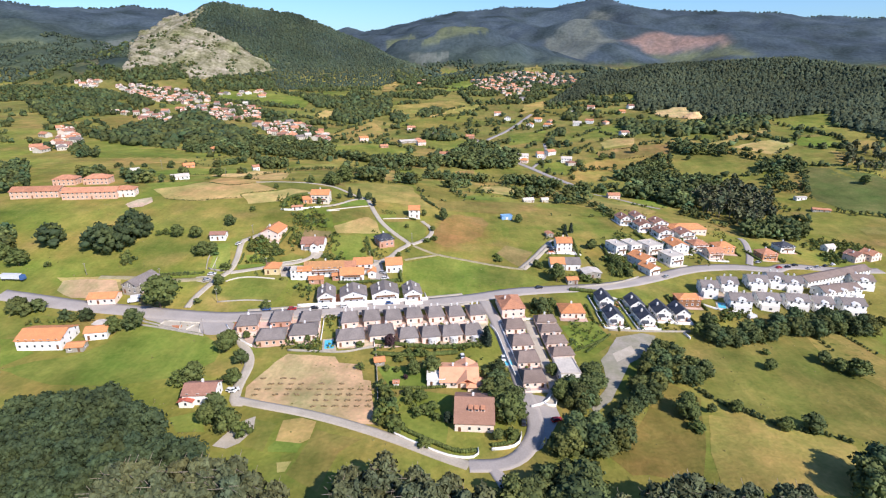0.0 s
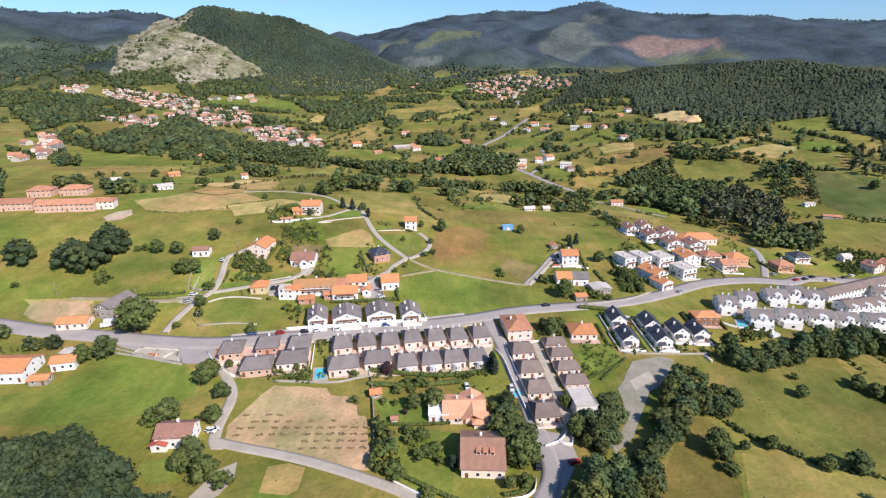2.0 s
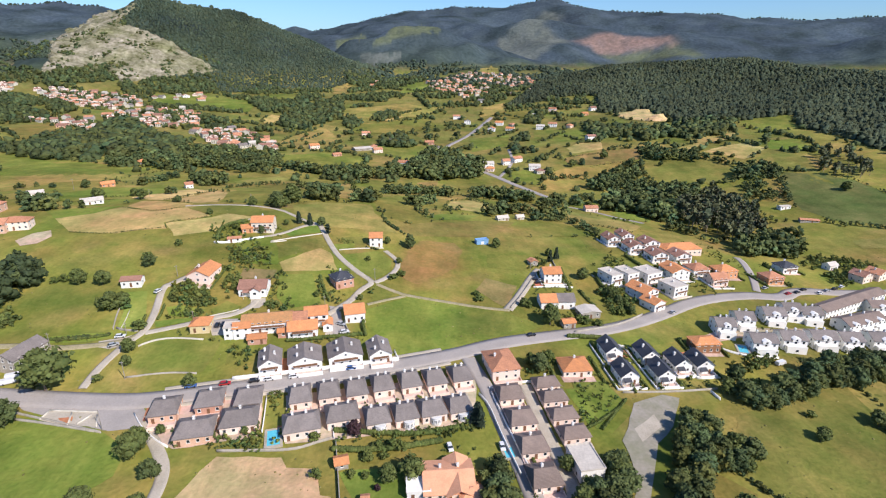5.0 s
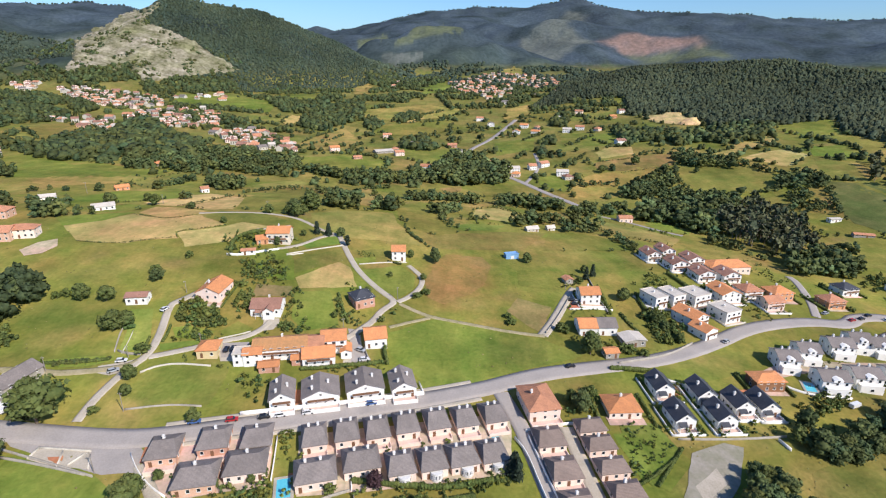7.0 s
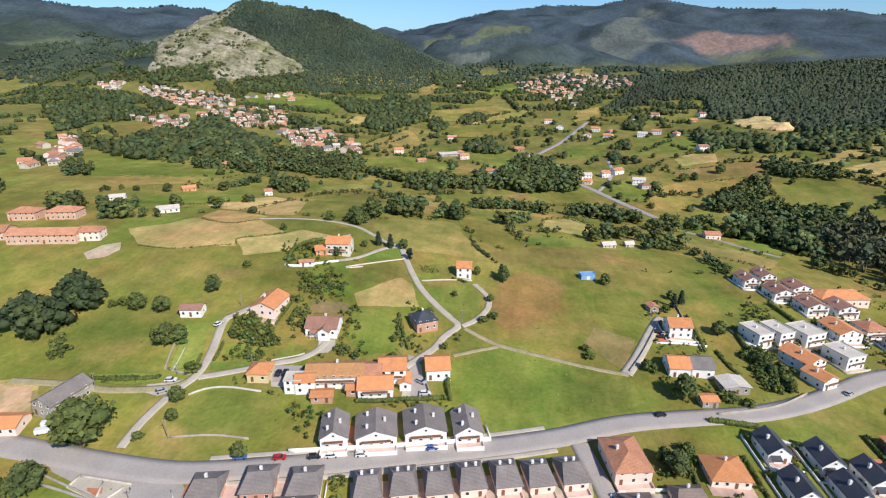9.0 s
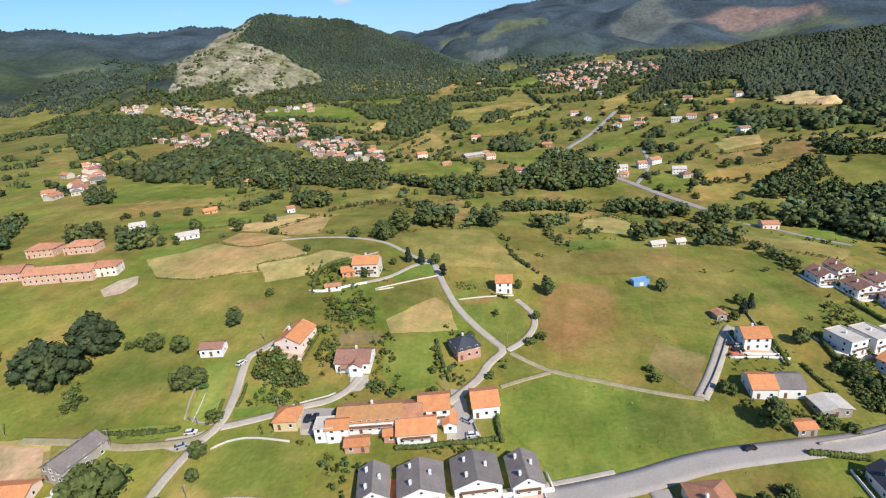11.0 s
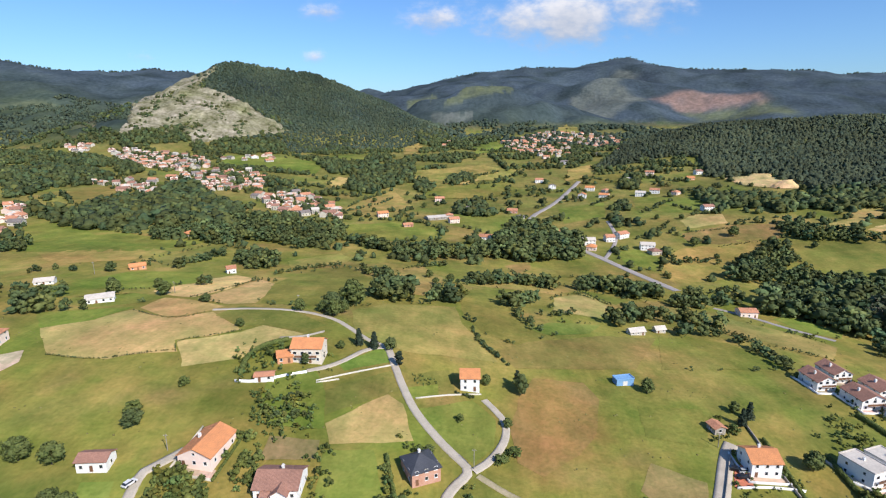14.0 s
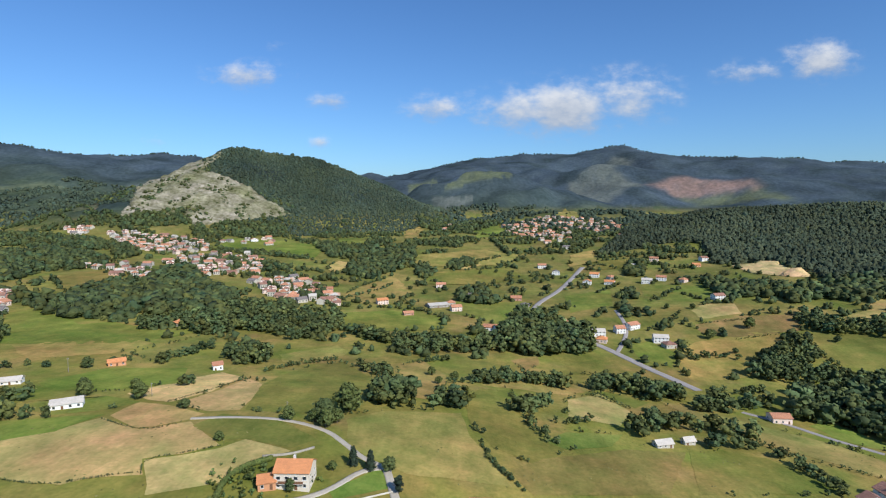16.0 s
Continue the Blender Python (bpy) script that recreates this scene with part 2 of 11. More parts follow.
NEAR_LUMPS = [2.4, 7.0, 0.3, -0.3, 1.7, -3.4, -6.0, -11.9, -1.3, -1.0, -4.4, -9.6, 14.4, 4.8, 6.3, -6.3, 6.5, -7.8, 4.6, 4.7, 17.2, -2.4, 9.6, -9.5, 5.1, -4.1, 0.7, -3.1, -5.6, -8.1]
MID_LUMPS = [19.8, 7.8, 1.5, -5.7, 1.3, 11.7, 13.4, -4.5, -8.0, -3.7, 12.8, 16.6, 22.9, 11.5, 10.9, -0.0, 15.5, 12.3, 9.6, 6.9, 16.4, 15.8, 10.9, 4.0]


def lumps(x, y, x0, y0, step, across, size, weights):
    out = np.zeros_like(x)
    for k, weight in enumerate(weights):
        cx, cy = x0 + k % across * step, y0 + k // across * step
        out += weight * np.exp(-((x - cx) ** 2 + (y - cy) ** 2) / (2 * size**2))
    return out


def ground(x, y):
    """Height of the land at plan positions."""
    x, y = np.asarray(x, float), np.asarray(y, float)
    low = lumps(x, y, -300, 90, 115, 6, 100, NEAR_LUMPS) + lumps(x, y, -700, 650, 290, 6, 250, MID_LUMPS)
    low = low + 0.02 * np.maximum(y - 1500, 0)
    high = np.full(x.shape, -1e3)
    for line, wide in RIDGES:
        high = np.maximum(high, ridge_height(x, y, line, wide))
    k = 12.0
    top = k * np.logaddexp(low / k, (high - 4) / k)
    far = np.clip((y - 900) / 900, 0, 1) * np.clip(top / 120, 0, 1)
    rough = np.where(y > 2100, 0.75, 0.55)
    return top + far * rough * (10 * wobble(x, y, 420, 5) + 8 * wobble(x, y, 210, 6))


def height(x, y):
    return float(ground(np.array([x]), np.array([y]))[0])

# ---- mesh helpers ----
def mesh_of(name, verts, faces, mats=(), smooth=False, index=None):
    me = bpy.data.meshes.new(name)
    me.from_pydata([tuple(v) for v in verts], [], [tuple(f) for f in faces])
    for m in mats:
        me.materials.append(m)
    if index is not None:
        me.polygons.foreach_set("material_index", np.asarray(index, np.int32))
    if smooth:
        me.polygons.foreach_set("use_smooth", np.ones(len(me.polygons), bool))
    me.update()
    return me


def fast_mesh(name, verts, faces, mats, smooth=False, tone=None):
    """A mesh from number arrays whose faces all have as many corners; tone: a tint for each corner point of foliage."""
    verts, faces = np.asarray(verts, np.float32), np.asarray(faces, np.int32)
    me = bpy.data.meshes.new(name)
    me.vertices.add(len(verts))
    me.vertices.foreach_set("co", verts.ravel())
    me.loops.add(faces.size)
    me.loops.foreach_set("vertex_index", faces.ravel())
    me.polygons.add(len(faces))
    me.polygons.foreach_set("loop_start", np.arange(0, faces.size, faces.shape[1], dtype=np.int32))
    for m in mats:
        me.materials.append(m)
    if smooth:
        me.polygons.foreach_set("use_smooth", np.ones(len(faces), bool))
    me.update(calc_edges=True)
    if tone is not None or (mats and mats[0].name.endswith(("leaves", "needles"))):
        tint = np.ones((len(verts), 4), np.float32)
        if tone is not None:
            tint[:, :3] = tone
        me.color_attributes.new("tone", "FLOAT_COLOR", "POINT").data.foreach_set("color", tint.ravel())
    return me


def part(name, me, parent=None, label="", m=None):
    """One mesh object under a thing or a part."""
    ob = new(name, me)
    ob.parent = parent
    if m is not None:
        ob.matrix_basis = m
    return tagged(ob, label) if label else ob


def inside(px, py, poly):
    """Which plan positions lie in a polygon."""
    hit = np.zeros(np.shape(px), bool)
    for (ax, ay), (bx, by) in zip(poly, poly[1:] + poly[:1]):
        if ay != by:
            hit ^= ((ay > py) != (by > py)) & (px < (bx - ax) * (py - ay) / (by - ay) + ax)
    return hit


# ---- the ground: one sheet out to the horizon, finer where the camera passes ----
def spread_lines(near_from, near_to, step, end_low, end_high, growth, most):
    line = list(np.arange(near_from, near_to + 0.1, step))
    s = step
    while line[-1] < end_high:
        s = min(s * growth, most)
        line.append(line[-1] + s)
    s = step
    while line[0] > end_low:
        s = min(s * growth, most)
        line.insert(0, line[0] - s)
    return np.array(line)


GX = spread_lines(-240, 260, 3.0, -4400, 4400, 1.05, 36)
GY = spread_lines(110, 480, 3.0, -1200, 4500, 1.03, 26)
mx, my = np.meshgrid(GX, GY)
mz = ground(mx, my)
rows_n, cols_n = mx.shape
corner = (np.arange(rows_n - 1)[:, None] * cols_n + np.arange(cols_n - 1)).ravel()
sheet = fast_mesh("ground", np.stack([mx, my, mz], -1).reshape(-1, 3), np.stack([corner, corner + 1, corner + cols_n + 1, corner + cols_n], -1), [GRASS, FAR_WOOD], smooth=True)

MEADOW, DRY, LUSH, WOOD, ROCK, HAY, BARE = (0.205, 0.20, 0.048), (0.32, 0.248, 0.085), (0.18, 0.222, 0.043), (0.05, 0.07, 0.042), (0.36, 0.33, 0.27), (0.40, 0.33, 0.15), (0.30, 0.19, 0.12)
land = np.empty((rows_n, cols_n, 4), np.float32)
land[..., 3] = 1
land[..., :3] = MEADOW


def blend(colour, weight):
    land[..., :3] += (np.array(colour, np.float32) - land[..., :3]) * np.clip(weight, 0, 1)[..., None]


blend(DRY, (0.5 + 0.5 * wobble(mx, my, 120, 11)) * np.clip((my - 150) / 350, 0.45, 1))
blend(LUSH, 0.15 + 0.5 * wobble(mx, my, 90, 12))
blend(BARE, 0.25 * (wobble(mx, my, 45, 13) - 0.4))
blend(LUSH, 0.5 * wobble(mx, my, 28, 14) * (my < 700))
blend((0.150, 0.165, 0.050), 0.55 * np.clip((my - 560) / 350, 0, 1))
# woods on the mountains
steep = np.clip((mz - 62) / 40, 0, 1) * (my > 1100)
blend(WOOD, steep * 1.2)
# distance haze over the far woods, put into their colour as a blue tint
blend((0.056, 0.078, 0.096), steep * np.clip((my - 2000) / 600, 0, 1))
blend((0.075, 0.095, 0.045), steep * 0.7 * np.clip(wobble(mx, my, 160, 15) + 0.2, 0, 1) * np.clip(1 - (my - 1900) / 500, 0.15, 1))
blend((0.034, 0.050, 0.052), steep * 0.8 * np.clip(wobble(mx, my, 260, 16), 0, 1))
# felled and grazed clearings on the far slopes
FAR_CLEARINGS = [
    ((0.125, 0.142, 0.125), [(-1320, 2239), (-1224, 2326), (-732, 1391), (-758, 1377)]),
    ((0.125, 0.142, 0.125), [(535, 3128), (662, 3205), (927, 3640), (999, 3508), (816, 3188), (827, 3088), (913, 3036), (560, 2640)]),
    ((0.26, 0.178, 0.145), [(943, 3039), (1112, 3069), (1366, 2865), (1365, 2761), (1245, 2830), (1034, 2901)]),
    ((0.115, 0.135, 0.078), [(1029, 2888), (1340, 2762), (1436, 2612), (1327, 2556), (1055, 2817)]),
    ((0.115, 0.135, 0.078), [(-102, 2472), (-19, 2574), (156, 3542), (205, 2561), (75, 2472), (-66, 2455)]),
    ((0.115, 0.135, 0.078), [(-319, 3250), (-160, 3265), (-144, 2508), (-317, 3232)]),
    ((0.115, 0.135, 0.078), [(627, 2437), (920, 2738), (866, 2670), (642, 2397)]),
    ((0.125, 0.142, 0.125), [(-150, 2348), (20, 2308), (-3, 2243), (-84, 2251)]),
    ((0.115, 0.135, 0.078), [(-1630, 2030), (-1582, 2122), (-1467, 2137), (-1468, 1909)]),
]
for colour, outline in FAR_CLEARINGS:
    rough_x, rough_y = mx + 14 * wobble(mx, my, 70, 61), my + 14 * wobble(mx, my, 70, 62)
    weight = inside(rough_x, rough_y, outline).astype(float)
    weight[1:-1, 1:-1] = 0.5 * weight[1:-1, 1:-1] + 0.125 * (weight[:-2, 1:-1] + weight[2:, 1:-1] + weight[1:-1, :-2] + weight[1:-1, 2:])
    blend(colour, weight * (0.88 + 0.25 * wobble(mx, my, 60, 63)))
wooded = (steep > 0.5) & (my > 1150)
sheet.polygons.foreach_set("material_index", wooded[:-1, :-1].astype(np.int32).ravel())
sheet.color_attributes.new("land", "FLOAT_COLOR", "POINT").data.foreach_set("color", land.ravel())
# drifts of drier and lusher grass: place, half-sizes, growth, strength
GROWTH = {"rust": (0.30, 0.195, 0.07), "straw": (0.36, 0.27, 0.10), "lush": (0.165, 0.225, 0.042), "deep": (0.105, 0.145, 0.036)}
DRIFTS = [(-205, 278, 38, 12, "lush", 0.7), (-165, 292, 26, 12, "lush", 0.45), (-250, 345, 45, 16, "lush", 0.5), (-150, 300, 40, 22, "deep", 0.25),
          (13.1, 360.2, 16, 29, "rust", 0.85), (3.1, 334.7, 10, 15, "rust", 0.55), (16.9, 326.9, 11, 6, "straw", 0.5),
          (47.4, 362.2, 18, 16, "lush", 0.5), (34, 319.8, 5, 8, "lush", 0.6), (-10.9, 282, 15, 10, "lush", 0.55),
          (31, 288.2, 18, 10, "deep", 0.5), (-155.1, 288.9, 14, 7, "straw", 0.45), (-145.4, 275.1, 15, 4, "deep", 0.7),
          (-130.4, 306.7, 9, 12, "lush", 0.5), (-165.3, 334.9, 17, 8, "straw", 0.35), (-175.8, 318.3, 8, 23, "deep", 0.4),
          (-55.9, 310.2, 8, 11, "lush", 0.5), (125, 362.6, 16, 25, "deep", 0.45), (109.7, 391.9, 18, 24, "lush", 0.4),
          (76, 413.1, 29, 23, "straw", 0.35), (-49.6, 359.3, 15, 5, "straw", 0.3), (-241.9, 422.5, 31, 20, "straw", 0.3),
          (-161.3, 302.8, 24, 14, "deep", 0.35), (-101.7, 259.2, 14, 6, "lush", 0.3), (-108.1, 250.7, 12, 4, "straw", 0.6),
          (-126, 259.5, 5, 7, "straw", 0.6), (110.6, 284.5, 16, 7, "straw", 0.4), (83.2, 375, 21, 14, "lush", 0.4),
          (-126.3, 217.7, 25, 19, "lush", 0.4), (134.7, 189.8, 20, 17, "lush", 0.25), (115.9, 214.7, 15, 9, "straw", 0.4),
          (197.6, 239.2, 18, 9, "straw", 0.4), (-96.3, 176.2, 7, 6, "deep", 0.4), (83.4, 235.3, 13, 5, "straw", 0.6),
          (72.6, 218.6, 4, 18, "straw", 0.6)]


def drifted(x, y, tint):
    """Tints at plan positions with the drifts blended in, ragged at their edges."""
    for cx, cy, rx, ry, kind, strength in DRIFTS:
        u, v = (x - cx) / rx, (y - cy) / ry
        near = (np.abs(u) < 2) & (np.abs(v) < 2)
        if near.any():
            xs, ys = x[near], y[near]
            r = np.hypot(u[near], v[near]) + 0.35 * wobble(xs, ys, 26, 17) + 0.15 * wobble(xs, ys, 9, 18)
            weight = strength * np.clip(1.6 - 1.25 * r, 0, 1)
            tint[near] += (np.array(GROWTH[kind], np.float32) - tint[near]) * weight[..., None]


drifted(mx, my, land[..., :3])
sheet.color_attributes["land"].data.foreach_set("color", land.ravel())
tagged(new("ground", sheet), "rolling green valley floor rising to wooded mountains", "ground", kind="structure")


# ---- roads and lanes, laid over the ground ----
def resample(points, step):
    p = np.array(points, float)
    # rounded corners
    for _ in range(2):
        q = np.empty((2 * len(p) - 2, 2))
        q[0::2], q[1::2] = 0.75 * p[:-1] + 0.25 * p[1:], 0.25 * p[:-1] + 0.75 * p[1:]
        p = np.vstack([p[:1], q, p[-1:]])
    along = np.r_[0, np.cumsum(np.hypot(*np.diff(p, axis=0).T))]
    s = np.linspace(0, along[-1], max(2, int(along[-1] / step) + 1))
    return np.stack([np.interp(s, along, p[:, 0]), np.interp(s, along, p[:, 1])], -1)


def ribbon(points, width, lift, step=3.0, thick=0.5):
    """A strip with a rounded edge and sides that run into the soil."""
    c = resample(points, step)
    t = np.gradient(c, axis=0)
    t /= np.hypot(*t.T)[:, None] + 1e-9
    side = np.stack([t[:, 1], -t[:, 0]], -1)
    offs = (-0.5, -0.5, -0.25, 0, 0.25, 0.5, 0.5)
    drop = (-thick, 0, 0.02, 0.04, 0.02, 0, -thick)
    verts, n = [], len(offs)
    for o, d in zip(offs, drop):
        p = c + side * (o * width)
        verts.append(np.c_[p, ground(p[:, 0], p[:, 1]) + lift + d])
    verts = np.stack(verts, 1).reshape(-1, 3)
    k = (np.arange(len(c) - 1)[:, None] * n + np.arange(n - 1)).ravel()
    return verts, np.stack([k, k + 1, k + n + 1, k + n], -1)


def road(name, label, width, stuff, points, lift=0.16):
    verts, faces = ribbon(points, width, lift)
    return tagged(new(name, fast_mesh(name, verts, faces, [MAT_OF[stuff]])), label, "road", kind="structure")


road("road", "worn grey asphalt road through the village", 8.5, "asphalt", [(-224.3, 251.9), (-205.5, 249.1), (-183.2, 244.8), (-159.4, 242.1), (-110.4, 235.3), (-92.9, 236.8), (-75.5, 240), (-62.8, 242), (-46, 245.3), (-26.6, 250.3), (-6, 255.6), (16.1, 262.8), (25.6, 267.1), (40.6, 273.3), (66.1, 279), (87.2, 282.9), (104.8, 288.6), (125.5, 298.4), (150.5, 313.4), (173, 321.1), (194.5, 325.7), (212, 324.2), (227.4, 336.9), (261.1, 335.7), (291.4, 335.9)], 0.26)
road("lane", "pale concrete lane between the meadows", 3.3, "concrete", [(-126.7, 243.8), (-126.5, 252.5), (-124.4, 262.4), (-121.3, 271.5), (-117.2, 278), (-117.8, 291.9), (-121.8, 311.6), (-119.2, 314.1), (-116.5, 317.1), (-112.4, 321.9)], 0.26)
road("lane", "stony dirt track along the field edge", 3, "gravel", [(-119.6, 275.2), (-123.1, 271.3), (-136.3, 269.1), (-149.2, 268.1), (-156.3, 270.3), (-184.4, 270.1)], 0.25)
road("lane", "pale concrete lane between the meadows", 2.8, "concrete", [(-116.6, 277.2), (-108, 280.1), (-100.7, 282.9), (-90.5, 287.7), (-84.4, 289.4), (-79.6, 292.8), (-76.4, 297.2), (-74.4, 303.0)], 0.25)
road("lane", "pale concrete lane between the meadows", 3.2, "concrete", [(-40.9, 291.7), (-34.9, 299.7), (-30.3, 305.4), (-26.9, 315.6), (-19.8, 323.6), (-27.3, 331.1), (-35.4, 341.9), (-41.8, 352.4), (-47.4, 366.7), (-52, 381), (-56.3, 394.9)], 0.24)
road("lane", "pale concrete lane between the meadows", 2.8, "concrete", [(-19.8, 323.6), (-14.5, 328.3), (-8.4, 339), (-6.9, 349.6), (-10.8, 357.1), (-14.7, 362.9)], 0.24)
road("lane", "stony dirt track along the field edge", 2.2, "gravel", [(-18.4, 321.9), (-10.9, 316.5), (-4.2, 312.5), (13.8, 308.6), (31.8, 304), (47.9, 301.7)], 0.23)
road("lane", "pale concrete lane between the meadows", 2.4, "concrete", [(-56.3, 394.9), (-65.3, 391.2), (-72.4, 378.9), (-78.8, 372.4), (-85.5, 368.7)], 0.23)
road("lane", "pale concrete lane between the meadows", 2.5, "concrete", [(-56.3, 394.9), (-60.7, 397), (-66.7, 400.2), (-75.4, 409.8), (-86.6, 421.8), (-106.8, 429.5), (-128.6, 429.6), (-148.8, 425.8)], 0.22)
road("lane", "stony dirt track along the field edge", 1.8, "gravel", [(-4.3, 311.7), (-15.2, 306.1), (-22.8, 301.8)], 0.22)
road("street", "worn grey asphalt road through the village", 6, "asphalt", [(21.5, 260.3), (26.3, 241.2), (28.1, 221.4), (30.4, 202.5), (31.5, 183.9), (33.1, 172.8), (33.4, 159.4), (27.1, 145.8), (19.1, 140.2), (8.3, 139.9)], 0.21)
road("lane", "pale concrete lane between the meadows", 4.2, "concrete", [(8.3, 139.9), (1.1, 143.2), (-20.2, 154.7), (-45.8, 165.4), (-70.4, 171.9), (-78, 174.4)], 0.21)
road("lane", "worn grey asphalt road through the village", 4, "asphalt", [(15.5, 140.1), (19, 131.5), (20.2, 126.9)], 0.20)
road("lane", "pale concrete lane between the meadows", 4, "concrete", [(-97.1, 224.5), (-85.3, 208.9), (-80.5, 199.1), (-80.6, 183), (-78.1, 171.6), (-74.3, 172.3)], 0.20)
road("street", "pale concrete lane between the meadows", 5, "concrete", [(42.2, 241.6), (42.8, 221.5), (43.6, 205.7), (44.5, 193.2), (44.8, 183.2), (39.3, 173)], 0.19)
road("driveway", "pale concrete lane between the meadows", 5, "concrete", [(47.1, 302.2), (56, 316.2), (70.9, 344.5), (75.7, 351)], 0.19)
road("road", "worn grey asphalt road through the village", 7, "asphalt", [(141.3, 570.9), (132.4, 594.2), (122.7, 615.2), (104, 661.4), (94.2, 682.3)], 0.18)
road("lane", "worn grey asphalt road through the village", 4, "asphalt", [(108.7, 657), (129.2, 700.1), (141.5, 741.4), (147.2, 798.8)], 0.18)
road("road", "worn grey asphalt road through the village", 7, "asphalt", [(51.9, 776.9), (62.5, 837.9), (102.9, 905.8), (137.4, 984.5), (165.9, 1050.5)], 0.17)
road("lane", "worn grey asphalt road through the village", 4, "asphalt", [(150.5, 530.2), (166.4, 514.9), (180.4, 490.4), (196, 474.2)], 0.17)
road("lane", "worn grey asphalt road through the village", 4.5, "asphalt", [(200, 331.2), (210.7, 350.5), (223.1, 380.4), (224, 389.7)], 0.16)
# pavements beside the main road
for side_offset in (-5.2, 5.2):
    way = np.array([(-95, 236.6), (-75.5, 240), (-62.8, 242), (-46, 245.3), (-26.6, 250.3), (-6, 255.6), (12, 261.4)])
    turn_way = np.gradient(way, axis=0)
    turn_way /= np.hypot(*turn_way.T)[:, None]
    verts, faces = ribbon(way + np.stack([-turn_way[:, 1], turn_way[:, 0]], -1) * side_offset, 1.8, 0.36)
    tagged(new("pavement", fast_mesh("pavement", verts, faces, [CONCRETE], True)), "pale concrete pavement with a kerb beside the road", "pavement", kind="structure")


# ---- fields, laid over the ground ----
def sheet_z(x, y):
    """Height of the ground sheet itself, between its points."""
    x, y = np.asarray(x, float), np.asarray(y, float)
    i = np.clip(np.searchsorted(GX, x) - 1, 0, len(GX) - 2)
    j = np.clip(np.searchsorted(GY, y) - 1, 0, len(GY) - 2)
    u, v = (x - GX[i]) / (GX[i + 1] - GX[i]), (y - GY[j]) / (GY[j + 1] - GY[j])
    return (mz[j, i] * (1 - u) + mz[j, i + 1] * u) * (1 - v) + (mz[j + 1, i] * (1 - u) + mz[j + 1, i + 1] * u) * v


FIELD_PLANS, QUARRY_PLANS, ROCK_PLANS, field_lift = [], [], [], [0.05]


def field(name, label, category, colour, points, lift=None, stuff=None):
    """A patch of land with a slightly ragged edge that follows the ground."""
    rng = np.random.default_rng(len(FIELD_PLANS) + 40)
    p = np.array(points)
    far = np.hypot(*(p.mean(0) - (0, 100)))
    step = 5 if far < 420 else 9 if far < 900 else (7 if category == "quarry" else 22 if stuff is None else 9) if far < 1900 else 26
    edge, ragged = [], (0.05 if far < 420 else 0.12 if far < 1200 else 0.45) * step
    for a, b in zip(p, np.roll(p, -1, 0)):
        n = max(1, int(np.hypot(*(b - a)) / step))
        for k in range(n):
            q = a + (b - a) * k / n
            edge.append(q + rng.normal(0, ragged if k else ragged * 0.4, 2))
    FIELD_PLANS.append([tuple(q) for q in p])
    if category == "quarry":
        QUARRY_PLANS.append([tuple(q) for q in p])
    if stuff is ROCKS:
        ROCK_PLANS.append([tuple(q) for q in p])
    bm = bmesh.new()
    bm.faces.new([bm.verts.new((q[0], q[1], 0)) for q in edge])
    bmesh.ops.triangulate(bm, faces=bm.faces[:])
    lo, hi = p.min(0), p.max(0)
    for axis in (0, 1):
        for cut in np.arange(lo[axis] + step, hi[axis], step):
            where = (cut, 0, 0) if axis == 0 else (0, cut, 0)
            bmesh.ops.bisect_plane(bm, geom=bm.verts[:] + bm.edges[:] + bm.faces[:], plane_co=where, plane_no=(1 - axis, axis, 0))
    field_lift[0] = field_lift[0] + 0.0008
    up = (lift or field_lift[0]) + (0 if far < 900 else 0.6 if far < 1900 else 2.2)
    co = np.array([v.co[:2] for v in bm.verts])
    bm.verts.index_update()
    ledge = np.round(1.6 * wobble(co[:, 0] * 0.45, co[:, 1], 46, 3)) if stuff is ROCKS or category == "quarry" else co[:, 0] * 0
    for v, z in zip(bm.verts, sheet_z(co[:, 0], co[:, 1])):
        if category == "quarry":
            v.co.z = z + 0.4 + (0 if v.is_boundary else rng.uniform(0, 1.6) + 3.0 * max(0.0, float(ledge[v.index])))
        elif stuff is ROCKS:
            v.co.z = z + (-1.5 if v.is_boundary else 0.3 + rng.uniform(0, 2.4) + 3.4 * max(0.0, float(ledge[v.index])))
        else:
            v.co.z = z + up
    bmesh.ops.recalc_face_normals(bm, faces=bm.faces[:])
    if sum(f.normal.z for f in bm.faces) < 0:
        bmesh.ops.reverse_faces(bm, faces=bm.faces[:])
    me = bpy.data.meshes.new(name)
    bm.to_mesh(me)
    bm.free()
    me.materials.append(stuff or GRASS)
    tint = np.ones((len(me.vertices), 4), np.float32)
    tint[:, :3] = np.array(colour) * (1 + 0.10 * wobble(co[:, :1] * 1.0, co[:, 1:] * 1.0, 30 if far < 900 else 140, len(FIELD_PLANS))) * (1 + rng.uniform(-0.06, 0.06, 3))
    if category == "meadow":
        drifted(co[:, 0], co[:, 1], tint[:, :3])
    me.color_attributes.new("land", "FLOAT_COLOR", "POINT").data.foreach_set("color", tint.ravel())
    me.polygons.foreach_set("use_smooth", np.ones(len(me.polygons), bool))
    return tagged(new(name, me), label, category, kind="structure")


